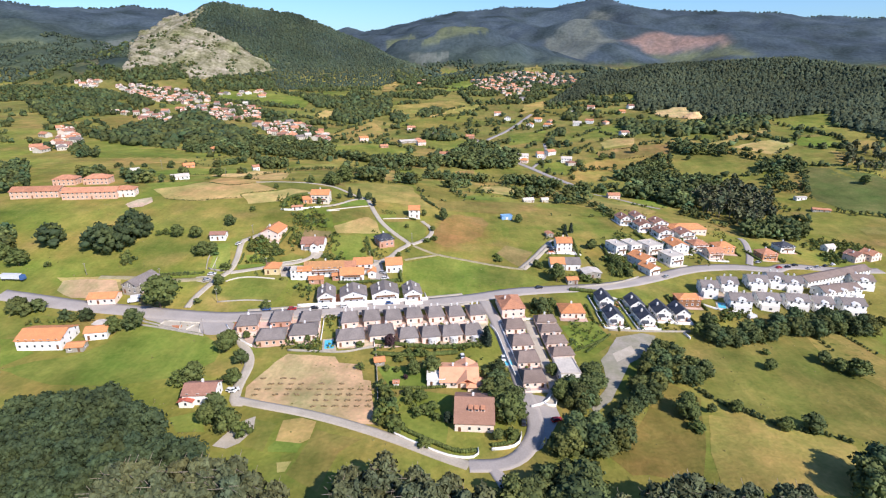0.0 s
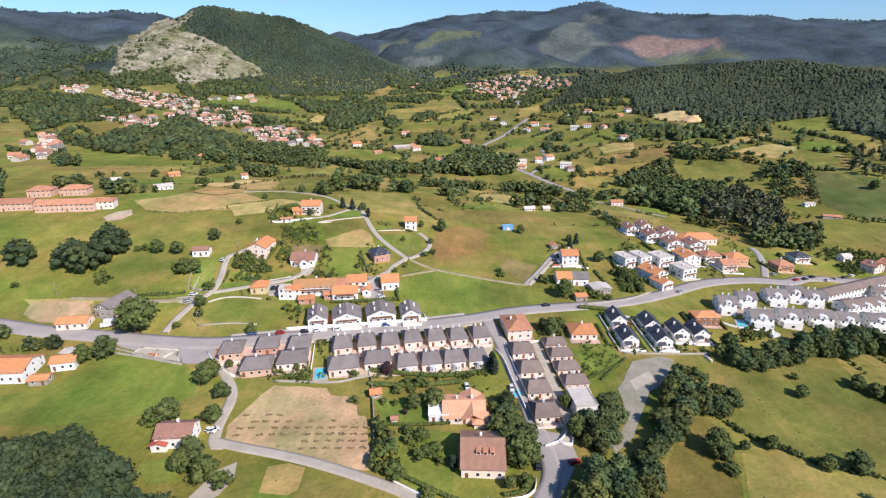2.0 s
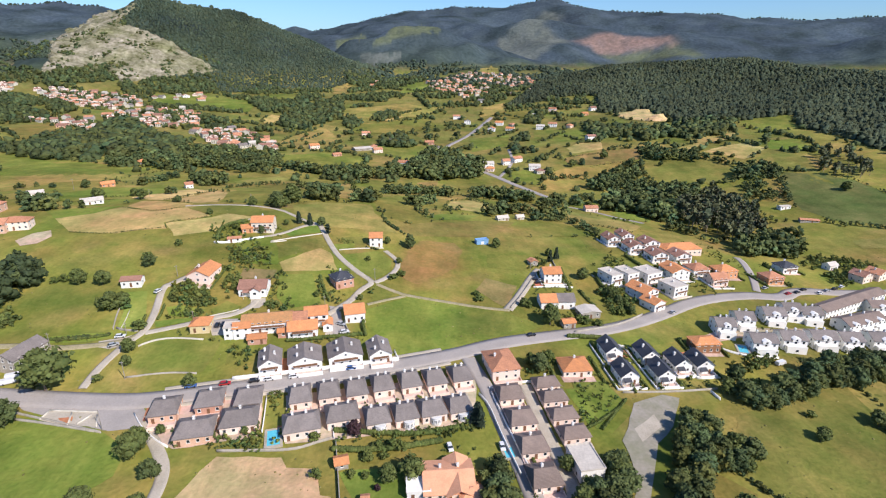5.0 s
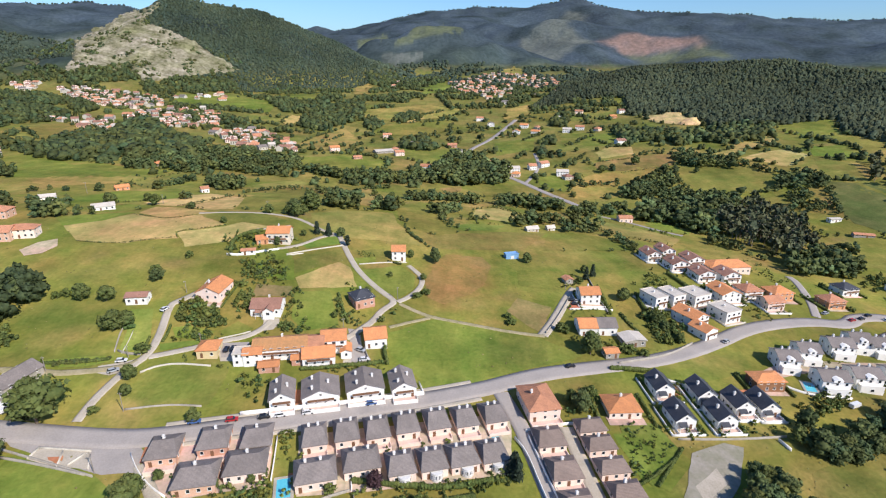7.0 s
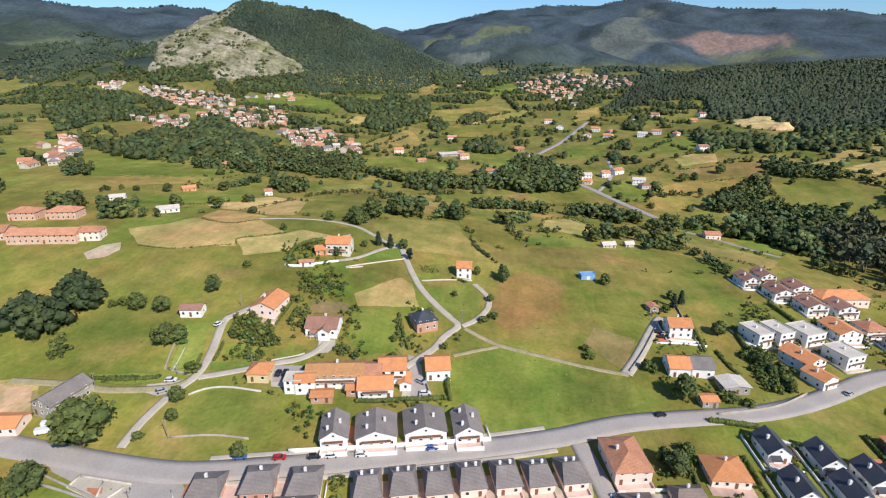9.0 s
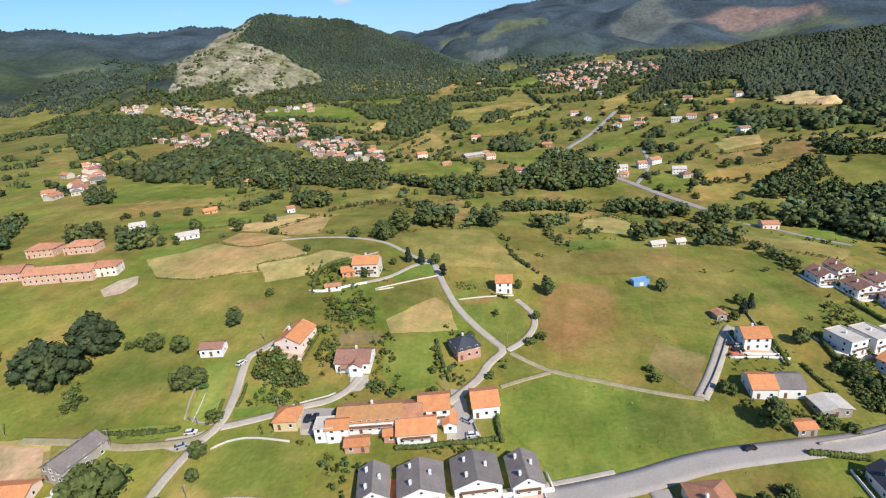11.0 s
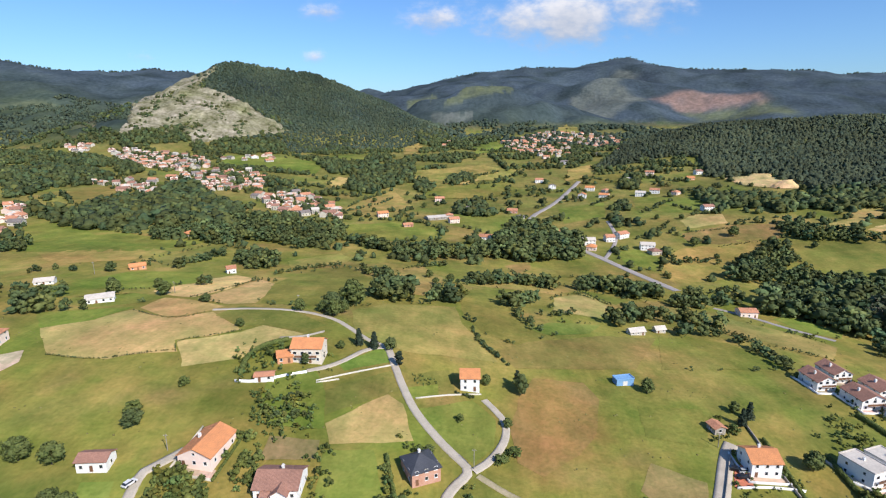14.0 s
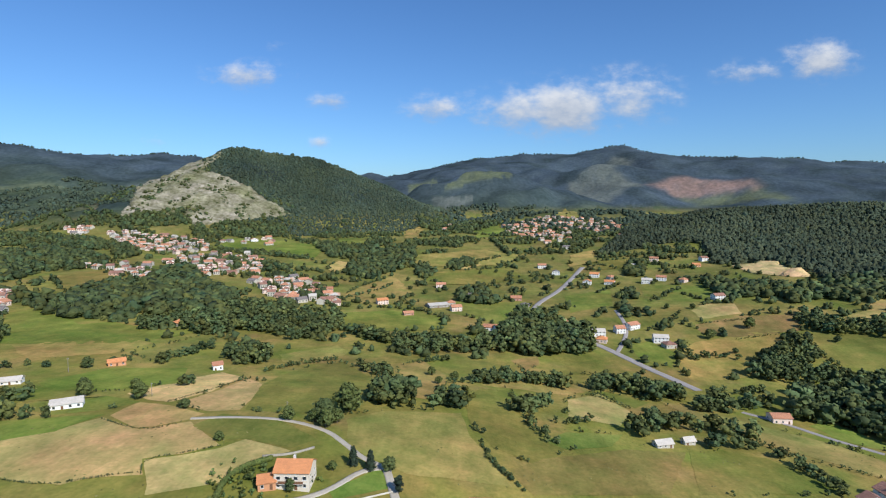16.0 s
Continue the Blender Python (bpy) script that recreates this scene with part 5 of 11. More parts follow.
    if stepped:
        # white front volumes in two steps, with parapets, and small gabled attic fronts above the eaves
        units = max(1, round(w / 9))
        for i in range(units):
            ux, uw = -w / 2 + w * (i + 0.5) / units, w / units
            part("front_block", shared(("front_block", uw), lambda: mesh_of("front_block", *boxes((-uw * 0.42, uw * 0.42, -2.4, -0.004, -3, 2.5), (-uw * 0.42, uw * 0.42, -2.4, -2.2, 2.504, 3.4), (-uw * 0.42, -uw * 0.42 + 0.2, -2.196, -0.004, 2.504, 3.4)), [WALLS["white"]])), ob, m=pose(ux, -d / 2, 0))
            put_window(ob, ux, -d / 2 - 2.4, 0.7, 0, 1.5, 1.3)
            att = part("attic_front", shared(("attic_front", uw), lambda: mesh_of("attic_front", [(-uw * 0.17, -0.6, -0.4), (uw * 0.17, -0.6, -0.4), (uw * 0.17, -0.6, 0.8), (0, -0.6, 1.3), (-uw * 0.17, -0.6, 0.8), (-uw * 0.17, 2.4, -0.4), (uw * 0.17, 2.4, -0.4), (uw * 0.17, 2.4, 0.8), (0, 2.4, 1.3), (-uw * 0.17, 2.4, 0.8)], [(0, 1, 2, 3, 4), (1, 6, 7, 2), (2, 7, 8, 3), (3, 8, 9, 4), (4, 9, 5, 0)], [WALLS["white"]])), ob, m=pose(ux, -d / 2, eave))
            part("pane", shared("attic_pane", lambda: mesh_of("pane", *box(-0.45, 0.45, -0.65, -0.605, -0.1, 0.7), [GLASS])), att)
    if bay:
        def bay_mesh():
            v, f, k = [], [], 9
            for zc in (-3, 2.9):
                v += [(2.0 * math.cos(math.pi + math.pi * i / (k - 1)), 1.9 * math.sin(math.pi + math.pi * i / (k - 1)), zc) for i in range(k)]
            f = [(i, i + 1, i + 1 + k, i + k) for i in range(k - 1)] + [tuple(range(k, 2 * k))]
            return mesh_of("bay", v, f, [TRIM])
        part("bay", shared("bay", bay_mesh), ob, m=pose(0.4, -d / 2 - 0.004, 0))
        for i in range(4):
            ang = math.pi * (1.16 + 0.226 * i)
            put_window(ob, 0.4 + 1.97 * math.cos(ang), -d / 2 + 1.87 * math.sin(ang), 0.8, math.degrees(ang) + 90, 0.8, 1.5)
    if porch:
        part("porch_roof", shared(("porch", tile), lambda: mesh_of("porch_roof", [(-1.6, -2.0, 2.5), (1.6, -2.0, 2.5), (1.6, 0, 3.3), (-1.6, 0, 3.3), (-1.6, -2.0, 2.35), (1.6, -2.0, 2.35), (1.6, 0, 3.15), (-1.6, 0, 3.15)], [(0, 1, 2, 3), (7, 6, 5, 4), (0, 4, 5, 1), (1, 5, 6, 2), (3, 7, 4, 0)], [TILES[tile]])), ob, m=pose(-w * 0.2, -d / 2, 0))
        for i in (-1, 1):
            part("post", shared("porch_post", lambda: mesh_of("post", *box(-0.09, 0.09, -0.09, 0.09, -2.5, 2.4), [TRIM])), ob, m=pose(-w * 0.2 + 1.4 * i, -d / 2 - 1.85, 0))
    for i in range(dormers):
        dx = (i - (dormers - 1) / 2) * 2.2 + 0.8
        dm = part("dormer", shared(("dormer", tile), lambda: mesh_of("dormer", [(-0.65, -1.5, -0.9), (0.65, -1.5, -0.9), (0.65, 1.2, -0.9), (-0.65, 1.2, -0.9), (-0.65, -1.5, 0.5), (0.65, -1.5, 0.5), (0.65, 1.2, 0.5), (-0.65, 1.2, 0.5)], [(0, 1, 5, 4), (1, 2, 6, 5), (3, 0, 4, 7)], [WALLS["cream"]])), ob, m=pose(dx, -d * 0.2, eave + rise * 0.6))
        part("dormer_roof", shared(("dormer_roof", tile), lambda: mesh_of("dormer_roof", *box(-0.85, 0.85, -1.75, 1.3, 0.5, 0.64), [TILES["terracotta"]])), dm)
        part("pane", shared("dormer_pane", lambda: mesh_of("pane", *box(-0.45, 0.45, -1.54, -1.505, -0.4, 0.4), [GLASS])), dm)
    if cross:
        part("cross_roof", shared(("cross", *key), lambda: roof_mesh(w * 0.5, d * 1.15, eave, rise * 0.85, "gable", "y", TILES[tile])), ob, m=pose(w * 0.2, -0.3, 0.1))
        part("side_roof", shared(("side", *key), lambda: roof_mesh(w * 0.45, d * 0.5, eave - 0.5, rise * 0.6, "hip", "x", TILES[tile])), ob, m=pose(w * 0.42, -d * 0.45, 0))
        part("side_wall", shared(("sidew", *key), lambda: mesh_of("side_wall", *box(-w * 0.2, w * 0.2, -d * 0.22, d * 0.22, -3, eave - 0.6), [WALLS[wall]])), ob, m=pose(w * 0.42, -d * 0.45, 0))
    return ob



# rows of grey-roofed houses below the main road
house("house", "cream house in a row, low grey tiled roof and terrace", "house", -44.6, 233.5, 11, 7.6, 11.2, 3.2, 2.6, "half", "x", "cream", "grey_tile", terrace=True, chimneys=2, group='row of grey-roofed houses', party=True)
house("house", "cream house in a row, low grey tiled roof and terrace", "house", -34.5, 235.8, 11, 7.6, 11.2, 3.2, 2.6, "half", "x", "cream", "grey_tile", terrace=True, chimneys=2, group='row of grey-roofed houses', party=True)
house("house", "cream house in a row, low grey tiled roof and terrace", "house", -24.4, 237.0, 11, 7.6, 11.2, 3.2, 2.6, "half", "x", "cream", "grey_tile", terrace=True, chimneys=2, group='row of grey-roofed houses', party=True)
house("house", "cream house in a row, low grey tiled roof and terrace", "house", -14.6, 239.7, 11, 7.6, 11.2, 3.2, 2.6, "half", "x", "cream", "grey_tile", terrace=True, chimneys=2, group='row of grey-roofed houses', party=True)
house("house", "cream house in a row, low grey tiled roof and terrace", "house", -4.1, 241.7, 11, 7.6, 11.2, 3.2, 2.6, "half", "x", "cream", "grey_tile", terrace=True, chimneys=2, group='row of grey-roofed houses', party=True)
house("house", "cream house in a row, low grey tiled roof and terrace", "house", 5.8, 243.1, 11, 7.6, 11.2, 3.2, 2.6, "half", "x", "cream", "grey_tile", terrace=True, chimneys=2, group='row of grey-roofed houses', party=True)
house("house", "cream house in a row, low grey tiled roof and terrace", "house", 16.1, 245.4, 11, 7.6, 11.2, 3.2, 2.6, "half", "x", "cream", "grey_tile", terrace=True, chimneys=2, group='row of grey-roofed houses', party=True)
house("house", "cream house in a row, grey roof and garden front", "house", -41.8, 218.1, 11, 12.0, 10.4, 3.4, 2.5, "half", "x", "cream", "grey_tile", bay=False, chimneys=2, group='row of grey-roofed houses', party=True)
house("house", "cream house in a row, grey roof and garden front", "house", -28.4, 222.7, 11, 11.0, 10.4, 3.4, 2.5, "half", "x", "cream", "grey_tile", bay=False, chimneys=2, group='row of grey-roofed houses', party=True)
house("house", "cream house in a row, grey roof and garden front", "house", -16.1, 220.8, 11, 8.2, 10.4, 3.4, 2.5, "half", "x", "cream", "grey_tile", bay=True, chimneys=2, group='row of grey-roofed houses', party=True)
house("house", "cream house in a row, grey roof and garden front", "house", -6.2, 222.6, 11, 8.2, 10.4, 3.4, 2.5, "half", "x", "cream", "grey_tile", bay=True, chimneys=2, group='row of grey-roofed houses', party=True)
house("house", "cream house in a row, grey roof and garden front", "house", 3.5, 224.5, 11, 9.0, 10.4, 3.4, 2.5, "half", "x", "cream", "grey_tile", bay=True, chimneys=2, group='row of grey-roofed houses', party=True)
house("house", "cream house in a row, grey roof and garden front", "house", 13.4, 226.2, 11, 8.2, 10.4, 3.4, 2.5, "half", "x", "cream", "grey_tile", bay=True, chimneys=2, group='row of grey-roofed houses', party=True)
house("house", "brick and cream row house under a grey roof", "house", -90.8, 228.9, 8, 9.0, 11.0, 3.2, 2.4, "half", "x", "peach", "grey_tile", chimneys=1, terrace=True, group='row of grey-roofed houses')
house("house", "brick and cream row house under a grey roof", "house", -76.4, 232.6, 8, 9.0, 11.0, 3.2, 2.4, "half", "x", "brick", "grey_tile", chimneys=1, terrace=True, group='row of grey-roofed houses')
house("house", "brick and cream row house under a grey roof", "house", -62.9, 233.2, 8, 9.0, 11.0, 3.2, 2.4, "half", "x", "cream", "grey_tile", chimneys=1, terrace=False, group='row of grey-roofed houses')
house("house", "brick and cream row house under a grey roof", "house", -76.8, 217.6, 8, 12.0, 11.0, 3.2, 2.4, "half", "x", "peach", "grey_tile", chimneys=1, terrace=False, group='row of grey-roofed houses')
house("house", "brick and cream row house under a grey roof", "house", -63.4, 222.1, 8, 12.0, 11.0, 3.2, 2.4, "half", "x", "cream", "grey_tile", chimneys=1, terrace=False, group='row of grey-roofed houses')

# double column of houses along the side street
house("house", "narrow row house with grey-brown roof and pale walls", "house", 33.9, 233.6, 5, 9.2, 9.8, 2.9, 2.3, "half", "x", "cream", "brown_grey_tile", chimneys=1, terrace=True, group='double column of row houses')
house("house", "narrow row house with grey-brown roof and pale walls", "house", 35.3, 219.1, 5, 9.2, 9.8, 2.9, 2.3, "half", "x", "cream", "brown_grey_tile", chimneys=1, terrace=True, group='double column of row houses')
house("house", "narrow row house with grey-brown roof and pale walls", "house", 35.9, 205.0, 5, 9.2, 9.8, 2.9, 2.3, "half", "x", "cream", "brown_grey_tile", chimneys=1, terrace=True, group='double column of row houses')
house("house", "narrow row house with grey-brown roof and pale walls", "house", 36.1, 190.1, 5, 9.2, 9.8, 2.9, 2.3, "half", "x", "cream", "brown_grey_tile", chimneys=1, terrace=True, group='double column of row houses')
house("house", "narrow row house with grey-brown roof and pale walls", "house", 49.9, 239.5, 5, 9.4, 7.0, 3.1, 2.0, "half", "x", "cream", "brown_grey_tile", chimneys=1, terrace=True, group='double column of row houses')
house("house", "narrow row house with grey-brown roof and pale walls", "house", 50.4, 230.5, 5, 9.4, 7.0, 3.1, 2.0, "half", "x", "cream", "brown_grey_tile", chimneys=1, terrace=True, group='double column of row houses')
house("house", "narrow row house with grey-brown roof and pale walls", "house", 51.1, 220.1, 5, 9.4, 7.0, 3.1, 2.0, "half", "x", "cream", "brown_grey_tile", chimneys=1, terrace=True, group='double column of row houses')
house("house", "narrow row house with grey-brown roof and pale walls", "house", 52.0, 209.9, 5, 9.4, 7.0, 3.1, 2.0, "half", "x", "cream", "brown_grey_tile", chimneys=1, terrace=True, group='double column of row houses')
house("house", "white flat-roofed building at the end of a street", "house", 50.9, 195.0, 5, 8.0, 12.0, 4.2, 0.6, "flat", "x", "white", "pale_roof")

# white semi-detached houses above the main road
house("house", "white house with grey gabled roof and wooden balcony", "house", -59.4, 254.3, 10, 8.6, 12.0, 4.0, 2.6, "gable", "y", "white", "grey_tile", balcony=True, chimneys=3, terrace=True, group='white houses along the road')
house("house", "white house with grey gabled roof and wooden balcony", "house", -46.0, 256.0, 10, 13.0, 12.0, 4.0, 2.6, "gable", "y", "white", "grey_tile", balcony=True, chimneys=3, terrace=True, group='white houses along the road')
house("house", "white house with grey gabled roof and wooden balcony", "house", -30.4, 260.0, 10, 13.5, 12.0, 4.0, 2.6, "gable", "y", "white", "grey_tile", balcony=True, chimneys=3, terrace=True, group='white houses along the road')
house("house", "white house with grey gabled roof and wooden balcony", "house", -16.3, 261.5, 10, 9.0, 12.0, 4.0, 2.6, "gable", "y", "white", "grey_tile", balcony=True, chimneys=3, terrace=True, group='white houses along the road')

# small dark-roofed detached houses
house("house", "small white house with steep dark slate roof", "house", 85.5, 264.0, 2, 7.6, 10.5, 4.0, 2.8, "gable", "y", "white", "slate", chimneys=1, terrace=True, porch=True, group='dark-roofed detached houses')
house("house", "small white house with steep dark slate roof", "house", 85.2, 246.1, 2, 7.6, 10.5, 4.0, 2.8, "gable", "y", "white", "slate", chimneys=1, terrace=True, porch=True, group='dark-roofed detached houses')
house("house", "small white house with steep dark slate roof", "house", 100.6, 260.4, 2, 7.6, 10.5, 4.0, 2.8, "gable", "y", "white", "slate", chimneys=1, terrace=True, porch=True, group='dark-roofed detached houses')
house("house", "small white house with steep dark slate roof", "house", 101.0, 246.4, 2, 7.6, 10.5, 4.0, 2.8, "gable", "y", "white", "slate", chimneys=1, terrace=True, porch=True, group='dark-roofed detached houses')
house("house", "small white house with steep dark slate roof", "house", 111.9, 253.9, 2, 7.6, 10.5, 4.0, 2.8, "gable", "y", "white", "slate", chimneys=1, terrace=True, porch=True, group='dark-roofed detached houses')
house("house", "small white house with steep dark slate roof", "house", 121.5, 253.4, 2, 7.6, 10.5, 4.0, 2.8, "gable", "y", "white", "slate", chimneys=1, terrace=True, porch=True, group='dark-roofed detached houses')

# white modern terraces down the slope
house("house", "white terraced house with balconies and grey roof", "house", 149.9, 283.5, -9, 8.8, 10.5, 5.6, 2.2, "gable", "x", "white", "grey_tile", stepped=True, chimneys=2, group='white modern terraces')
house("house", "white terraced house with balconies and grey roof", "house", 164.4, 290.4, -9, 8.8, 10.5, 5.6, 2.2, "gable", "x", "white", "grey_tile", stepped=True, chimneys=2, group='white modern terraces')
house("house", "white terraced house with balconies and grey roof", "house", 184.4, 296.7, -9, 10.4, 10.5, 5.6, 2.2, "gable", "x", "white", "grey_tile", stepped=True, chimneys=2, group='white modern terraces')
house("house", "white terraced house with balconies and grey roof", "house", 198.8, 302.8, -9, 9.0, 10.5, 5.6, 2.2, "gable", "x", "white", "grey_tile", stepped=True, chimneys=2, group='white modern terraces')
house("house", "white terraced house with balconies and grey roof", "house", 207.2, 299.4, -9, 10.0, 10.5, 5.6, 2.2, "gable", "x", "white", "grey_tile", stepped=True, chimneys=2, group='white modern terraces')
house("house", "white terraced house with balconies and grey roof", "house", 160.6, 269.7, -9, 11.0, 10.5, 5.6, 2.2, "gable", "x", "white", "grey_tile", stepped=True, chimneys=2, group='white modern terraces')
house("house", "white terraced house with balconies and grey roof", "house", 177.6, 272.9, -9, 10.8, 10.5, 5.6, 2.2, "gable", "x", "white", "grey_tile", stepped=True, chimneys=2, group='white modern terraces')
house("house", "white terraced house with balconies and grey roof", "house", 194.7, 274.6, -9, 11.2, 10.5, 5.6, 2.2, "gable", "x", "white", "grey_tile", stepped=True, chimneys=2, group='white modern terraces')
house("house", "white terraced house with balconies and grey roof", "house", 208.5, 274.0, -9, 9.6, 10.5, 5.6, 2.2, "gable", "x", "white", "grey_tile", stepped=True, chimneys=2, group='white modern terraces')
house("house", "white terraced house with balconies and grey roof", "house", 226.4, 275.0, -9, 11.6, 10.5, 5.6, 2.2, "gable", "x", "white", "grey_tile", stepped=True, chimneys=2, group='white modern terraces')
house("house", "white terraced house with balconies and grey roof", "house", 230.6, 292.8, 13, 26.0, 10.5, 5.6, 2.2, "gable", "x", "white", "brown_grey_tile", stepped=True, chimneys=2, group='white modern terraces')
house("house", "white terraced house with balconies and grey roof", "house", 257.5, 310.7, -9, 12.0, 10.5, 5.6, 2.2, "gable", "x", "white", "brown_grey_tile", stepped=True, chimneys=2, group='white modern terraces')
house("house", "long white terrace with a brown-grey roof along the road", "house", 244.0, 315.5, 21, 56.0, 9.0, 5.5, 2.0, "gable", "x", "white", "brown_grey_tile")

# older villas on the rise
house("house", "detached white villa with brown tile roof and balcony", "house", 138.8, 402.7, 6, 9.0, 12.0, 4.8, 2.3, "gable", "y", "white", "brown_tile", chimneys=1, balcony=True)
house("house", "detached white villa with brown tile roof and balcony", "house", 152.9, 412.9, 6, 9.0, 12.0, 4.8, 2.3, "gable", "y", "white", "brown_tile", chimneys=1, balcony=True)
house("house", "detached white villa with brown tile roof and balcony", "house", 148.9, 387.8, 6, 11.0, 12.0, 4.8, 2.3, "gable", "y", "white", "brown_tile", chimneys=1, balcony=True)
house("house", "detached white villa with brown tile roof and balcony", "house", 164.0, 398.3, 6, 11.0, 12.0, 4.8, 2.3, "gable", "y", "white", "brown_tile", chimneys=1, balcony=True)
house("house", "detached white villa with brown tile roof and balcony", "house", 158.0, 373.5, 6, 11.0, 12.0, 4.8, 2.3, "gable", "y", "white", "brown_tile", chimneys=1, balcony=True)
house("house", "detached white villa with brown tile roof and balcony", "house", 173.9, 374.6, 6, 11.0, 12.0, 4.8, 2.3, "gable", "y", "white", "brown_tile", chimneys=1, balcony=True)
house("house", "detached white villa with orange tile roof and balcony", "house", 157.0, 347.5, 8, 11.5, 14.0, 5.0, 2.3, "gable", "y", "white", "orange_tile", chimneys=1, balcony=False)
house("house", "detached white villa with terracotta roof and balcony", "house", 174.1, 352.9, 7, 11.0, 11.0, 4.6, 2.4, "hip", "x", "white", "terracotta", chimneys=1, balcony=True)
house("house", "detached white villa with orange tile roof and balcony", "house", 192.0, 353.5, 7, 12.0, 11.0, 4.6, 2.4, "hip", "x", "orange", "orange_tile", chimneys=1, balcony=False)
house("house", "detached white villa with terracotta roof and balcony", "house", 179.0, 339.4, 7, 10.0, 9.0, 4.6, 2.4, "gable", "x", "cream", "terracotta", chimneys=1, balcony=True)
house("house", "detached white villa with orange tile roof and balcony", "house", 124.6, 319.5, 24, 10.0, 14.0, 4.8, 2.2, "gable", "y", "white", "orange_tile", chimneys=1, balcony=True)
house("house", "detached white villa with orange tile roof and balcony", "house", 125.0, 307.0, 24, 8.0, 10.0, 4.2, 1.8, "gable", "y", "white", "orange_tile", chimneys=1, balcony=True)
house("house", "detached white villa with terracotta roof and balcony", "house", 219.6, 347.9, 7, 11.0, 10.0, 4.6, 2.4, "hip", "x", "orange", "terracotta", chimneys=1, balcony=True)
house("house", "detached white villa with slate roof and balcony", "house", 244.0, 368.5, 7, 11.0, 10.0, 4.6, 2.4, "hip", "x", "white", "slate", chimneys=1, balcony=True)
house("house", "wide low building with a bright orange hipped roof", "house", 182.9, 392.6, 3, 26.0, 14.0, 4.2, 2.6, "hip", "x", "cream", "orange_tile")
house("house", "white flat-roofed modern house with wide windows", "house", 113.3, 337.0, 20, 8.0, 12.0, 5.6, 0.4, "flat", "x", "white", "pale_roof", chimneys=1, balcony=True, group='flat-roofed modern houses')
house("house", "white flat-roofed modern house with wide windows", "house", 124.0, 339.8, 20, 8.0, 12.0, 5.6, 0.4, "flat", "x", "white", "pale_roof", chimneys=1, balcony=True, group='flat-roofed modern houses')
house("house", "white flat-roofed modern house with wide windows", "house", 137.2, 340.8, 20, 11.0, 12.0, 5.6, 0.4, "flat", "x", "white", "pale_roof", chimneys=1, balcony=True, group='flat-roofed modern houses')
house("house", "white flat-roofed modern house with wide windows", "house", 144.6, 324.4, 20, 10.0, 12.0, 5.6, 0.4, "flat", "x", "white", "pale_roof", chimneys=1, balcony=True, group='flat-roofed modern houses')

# houses by the long driveway
house("house", "tall white house with orange roof beside a driveway", "house", 78.8, 338.2, 0, 10.0, 10.0, 5.4, 2.4, "gable", "x", "white", "orange_tile", chimneys=1)
house("shed", "small stone outbuilding with terracotta roof", "shed", 73.4, 358.6, 12, 4.5, 5.0, 2.6, 0.9, "gable", "y", "stone", "terracotta")
house("house", "white farmhouse with a worn orange roof", "house", 68.8, 308.2, -2, 8.2, 10.5, 4.0, 2.4, "gable", "x", "white", "orange_tile")
house("house", "white farmhouse wing with grey roof", "house", 78.2, 309.1, -2, 8.6, 10.5, 4.0, 2.4, "gable", "x", "white", "grey_tile")
house("shed", "low shed with pale metal sheet roof", "shed", 87.3, 298.6, 6, 10.0, 8.0, 3.0, 0.9, "gable", "y", "stone", "pale_roof")
house("garage", "small orange-roofed garage by the road", "garage", 73.7, 287.7, 6, 6.0, 5.0, 2.8, 0.8, "gable", "x", "stone", "orange_tile")
house("house", "large cream house with hipped terracotta roof at a junction", "house", 34.1, 252.3, 7, 11.5, 16.0, 4.8, 2.8, "hip", "y", "cream", "terracotta", chimneys=1, terrace=True)
house("house", "cream bungalow with orange hipped roof in a garden", "house", 65.4, 251.8, 0, 12.0, 11.0, 3.0, 2.3, "hip", "x", "cream", "orange_tile", chimneys=1)
house("house", "brown timber-fronted house with orange roof", "house", 131.7, 268.0, 0, 12.0, 8.0, 4.6, 1.6, "hip", "x", "timber", "orange_tile")

# near houses south of the rows
house("house", "low villa with broad salmon-orange tiled roofs and chimneys", "house", 6.4, 190.8, 0, 15.0, 14.0, 2.8, 2.4, "gable", "x", "cream", "salmon_tile", chimneys=2, cross=True)
house("annex", "white flat-roofed garden annex beside a villa", "annex", -2.8, 187.8, 0, 7.0, 6.0, 2.6, 0.3, "flat", "x", "white", "white_roof")
house("house", "large house with steep brown roof and three dormers", "house", 11.3, 166.0, -3, 13.5, 18.0, 3.8, 4.4, "gable", "x", "cream", "tan_tile", dormers=3, chimneys=1)
house("shed", "tiny orange-roofed garden shed by a hedge", "shed", -26.8, 200.3, 12, 4.0, 4.0, 2.2, 0.9, "gable", "x", "stone", "orange_tile")
house("kennel", "little white dog house on a lawn", "kennel", -18.5, 184.9, 2, 2.0, 2.0, 1.8, 0.4, "gable", "x", "white", "terracotta")
house("house", "white farmhouse with brown roof beside the lane", "house", -90.8, 175.7, 3, 11.5, 9.0, 4.4, 2.2, "gable", "x", "white", "brown_tile", chimneys=1)
house("annex", "small red-roofed annex of a farmhouse", "annex", -94.7, 171.9, -0, 5.0, 5.0, 2.6, 0.8, "gable", "y", "white", "red_tile")

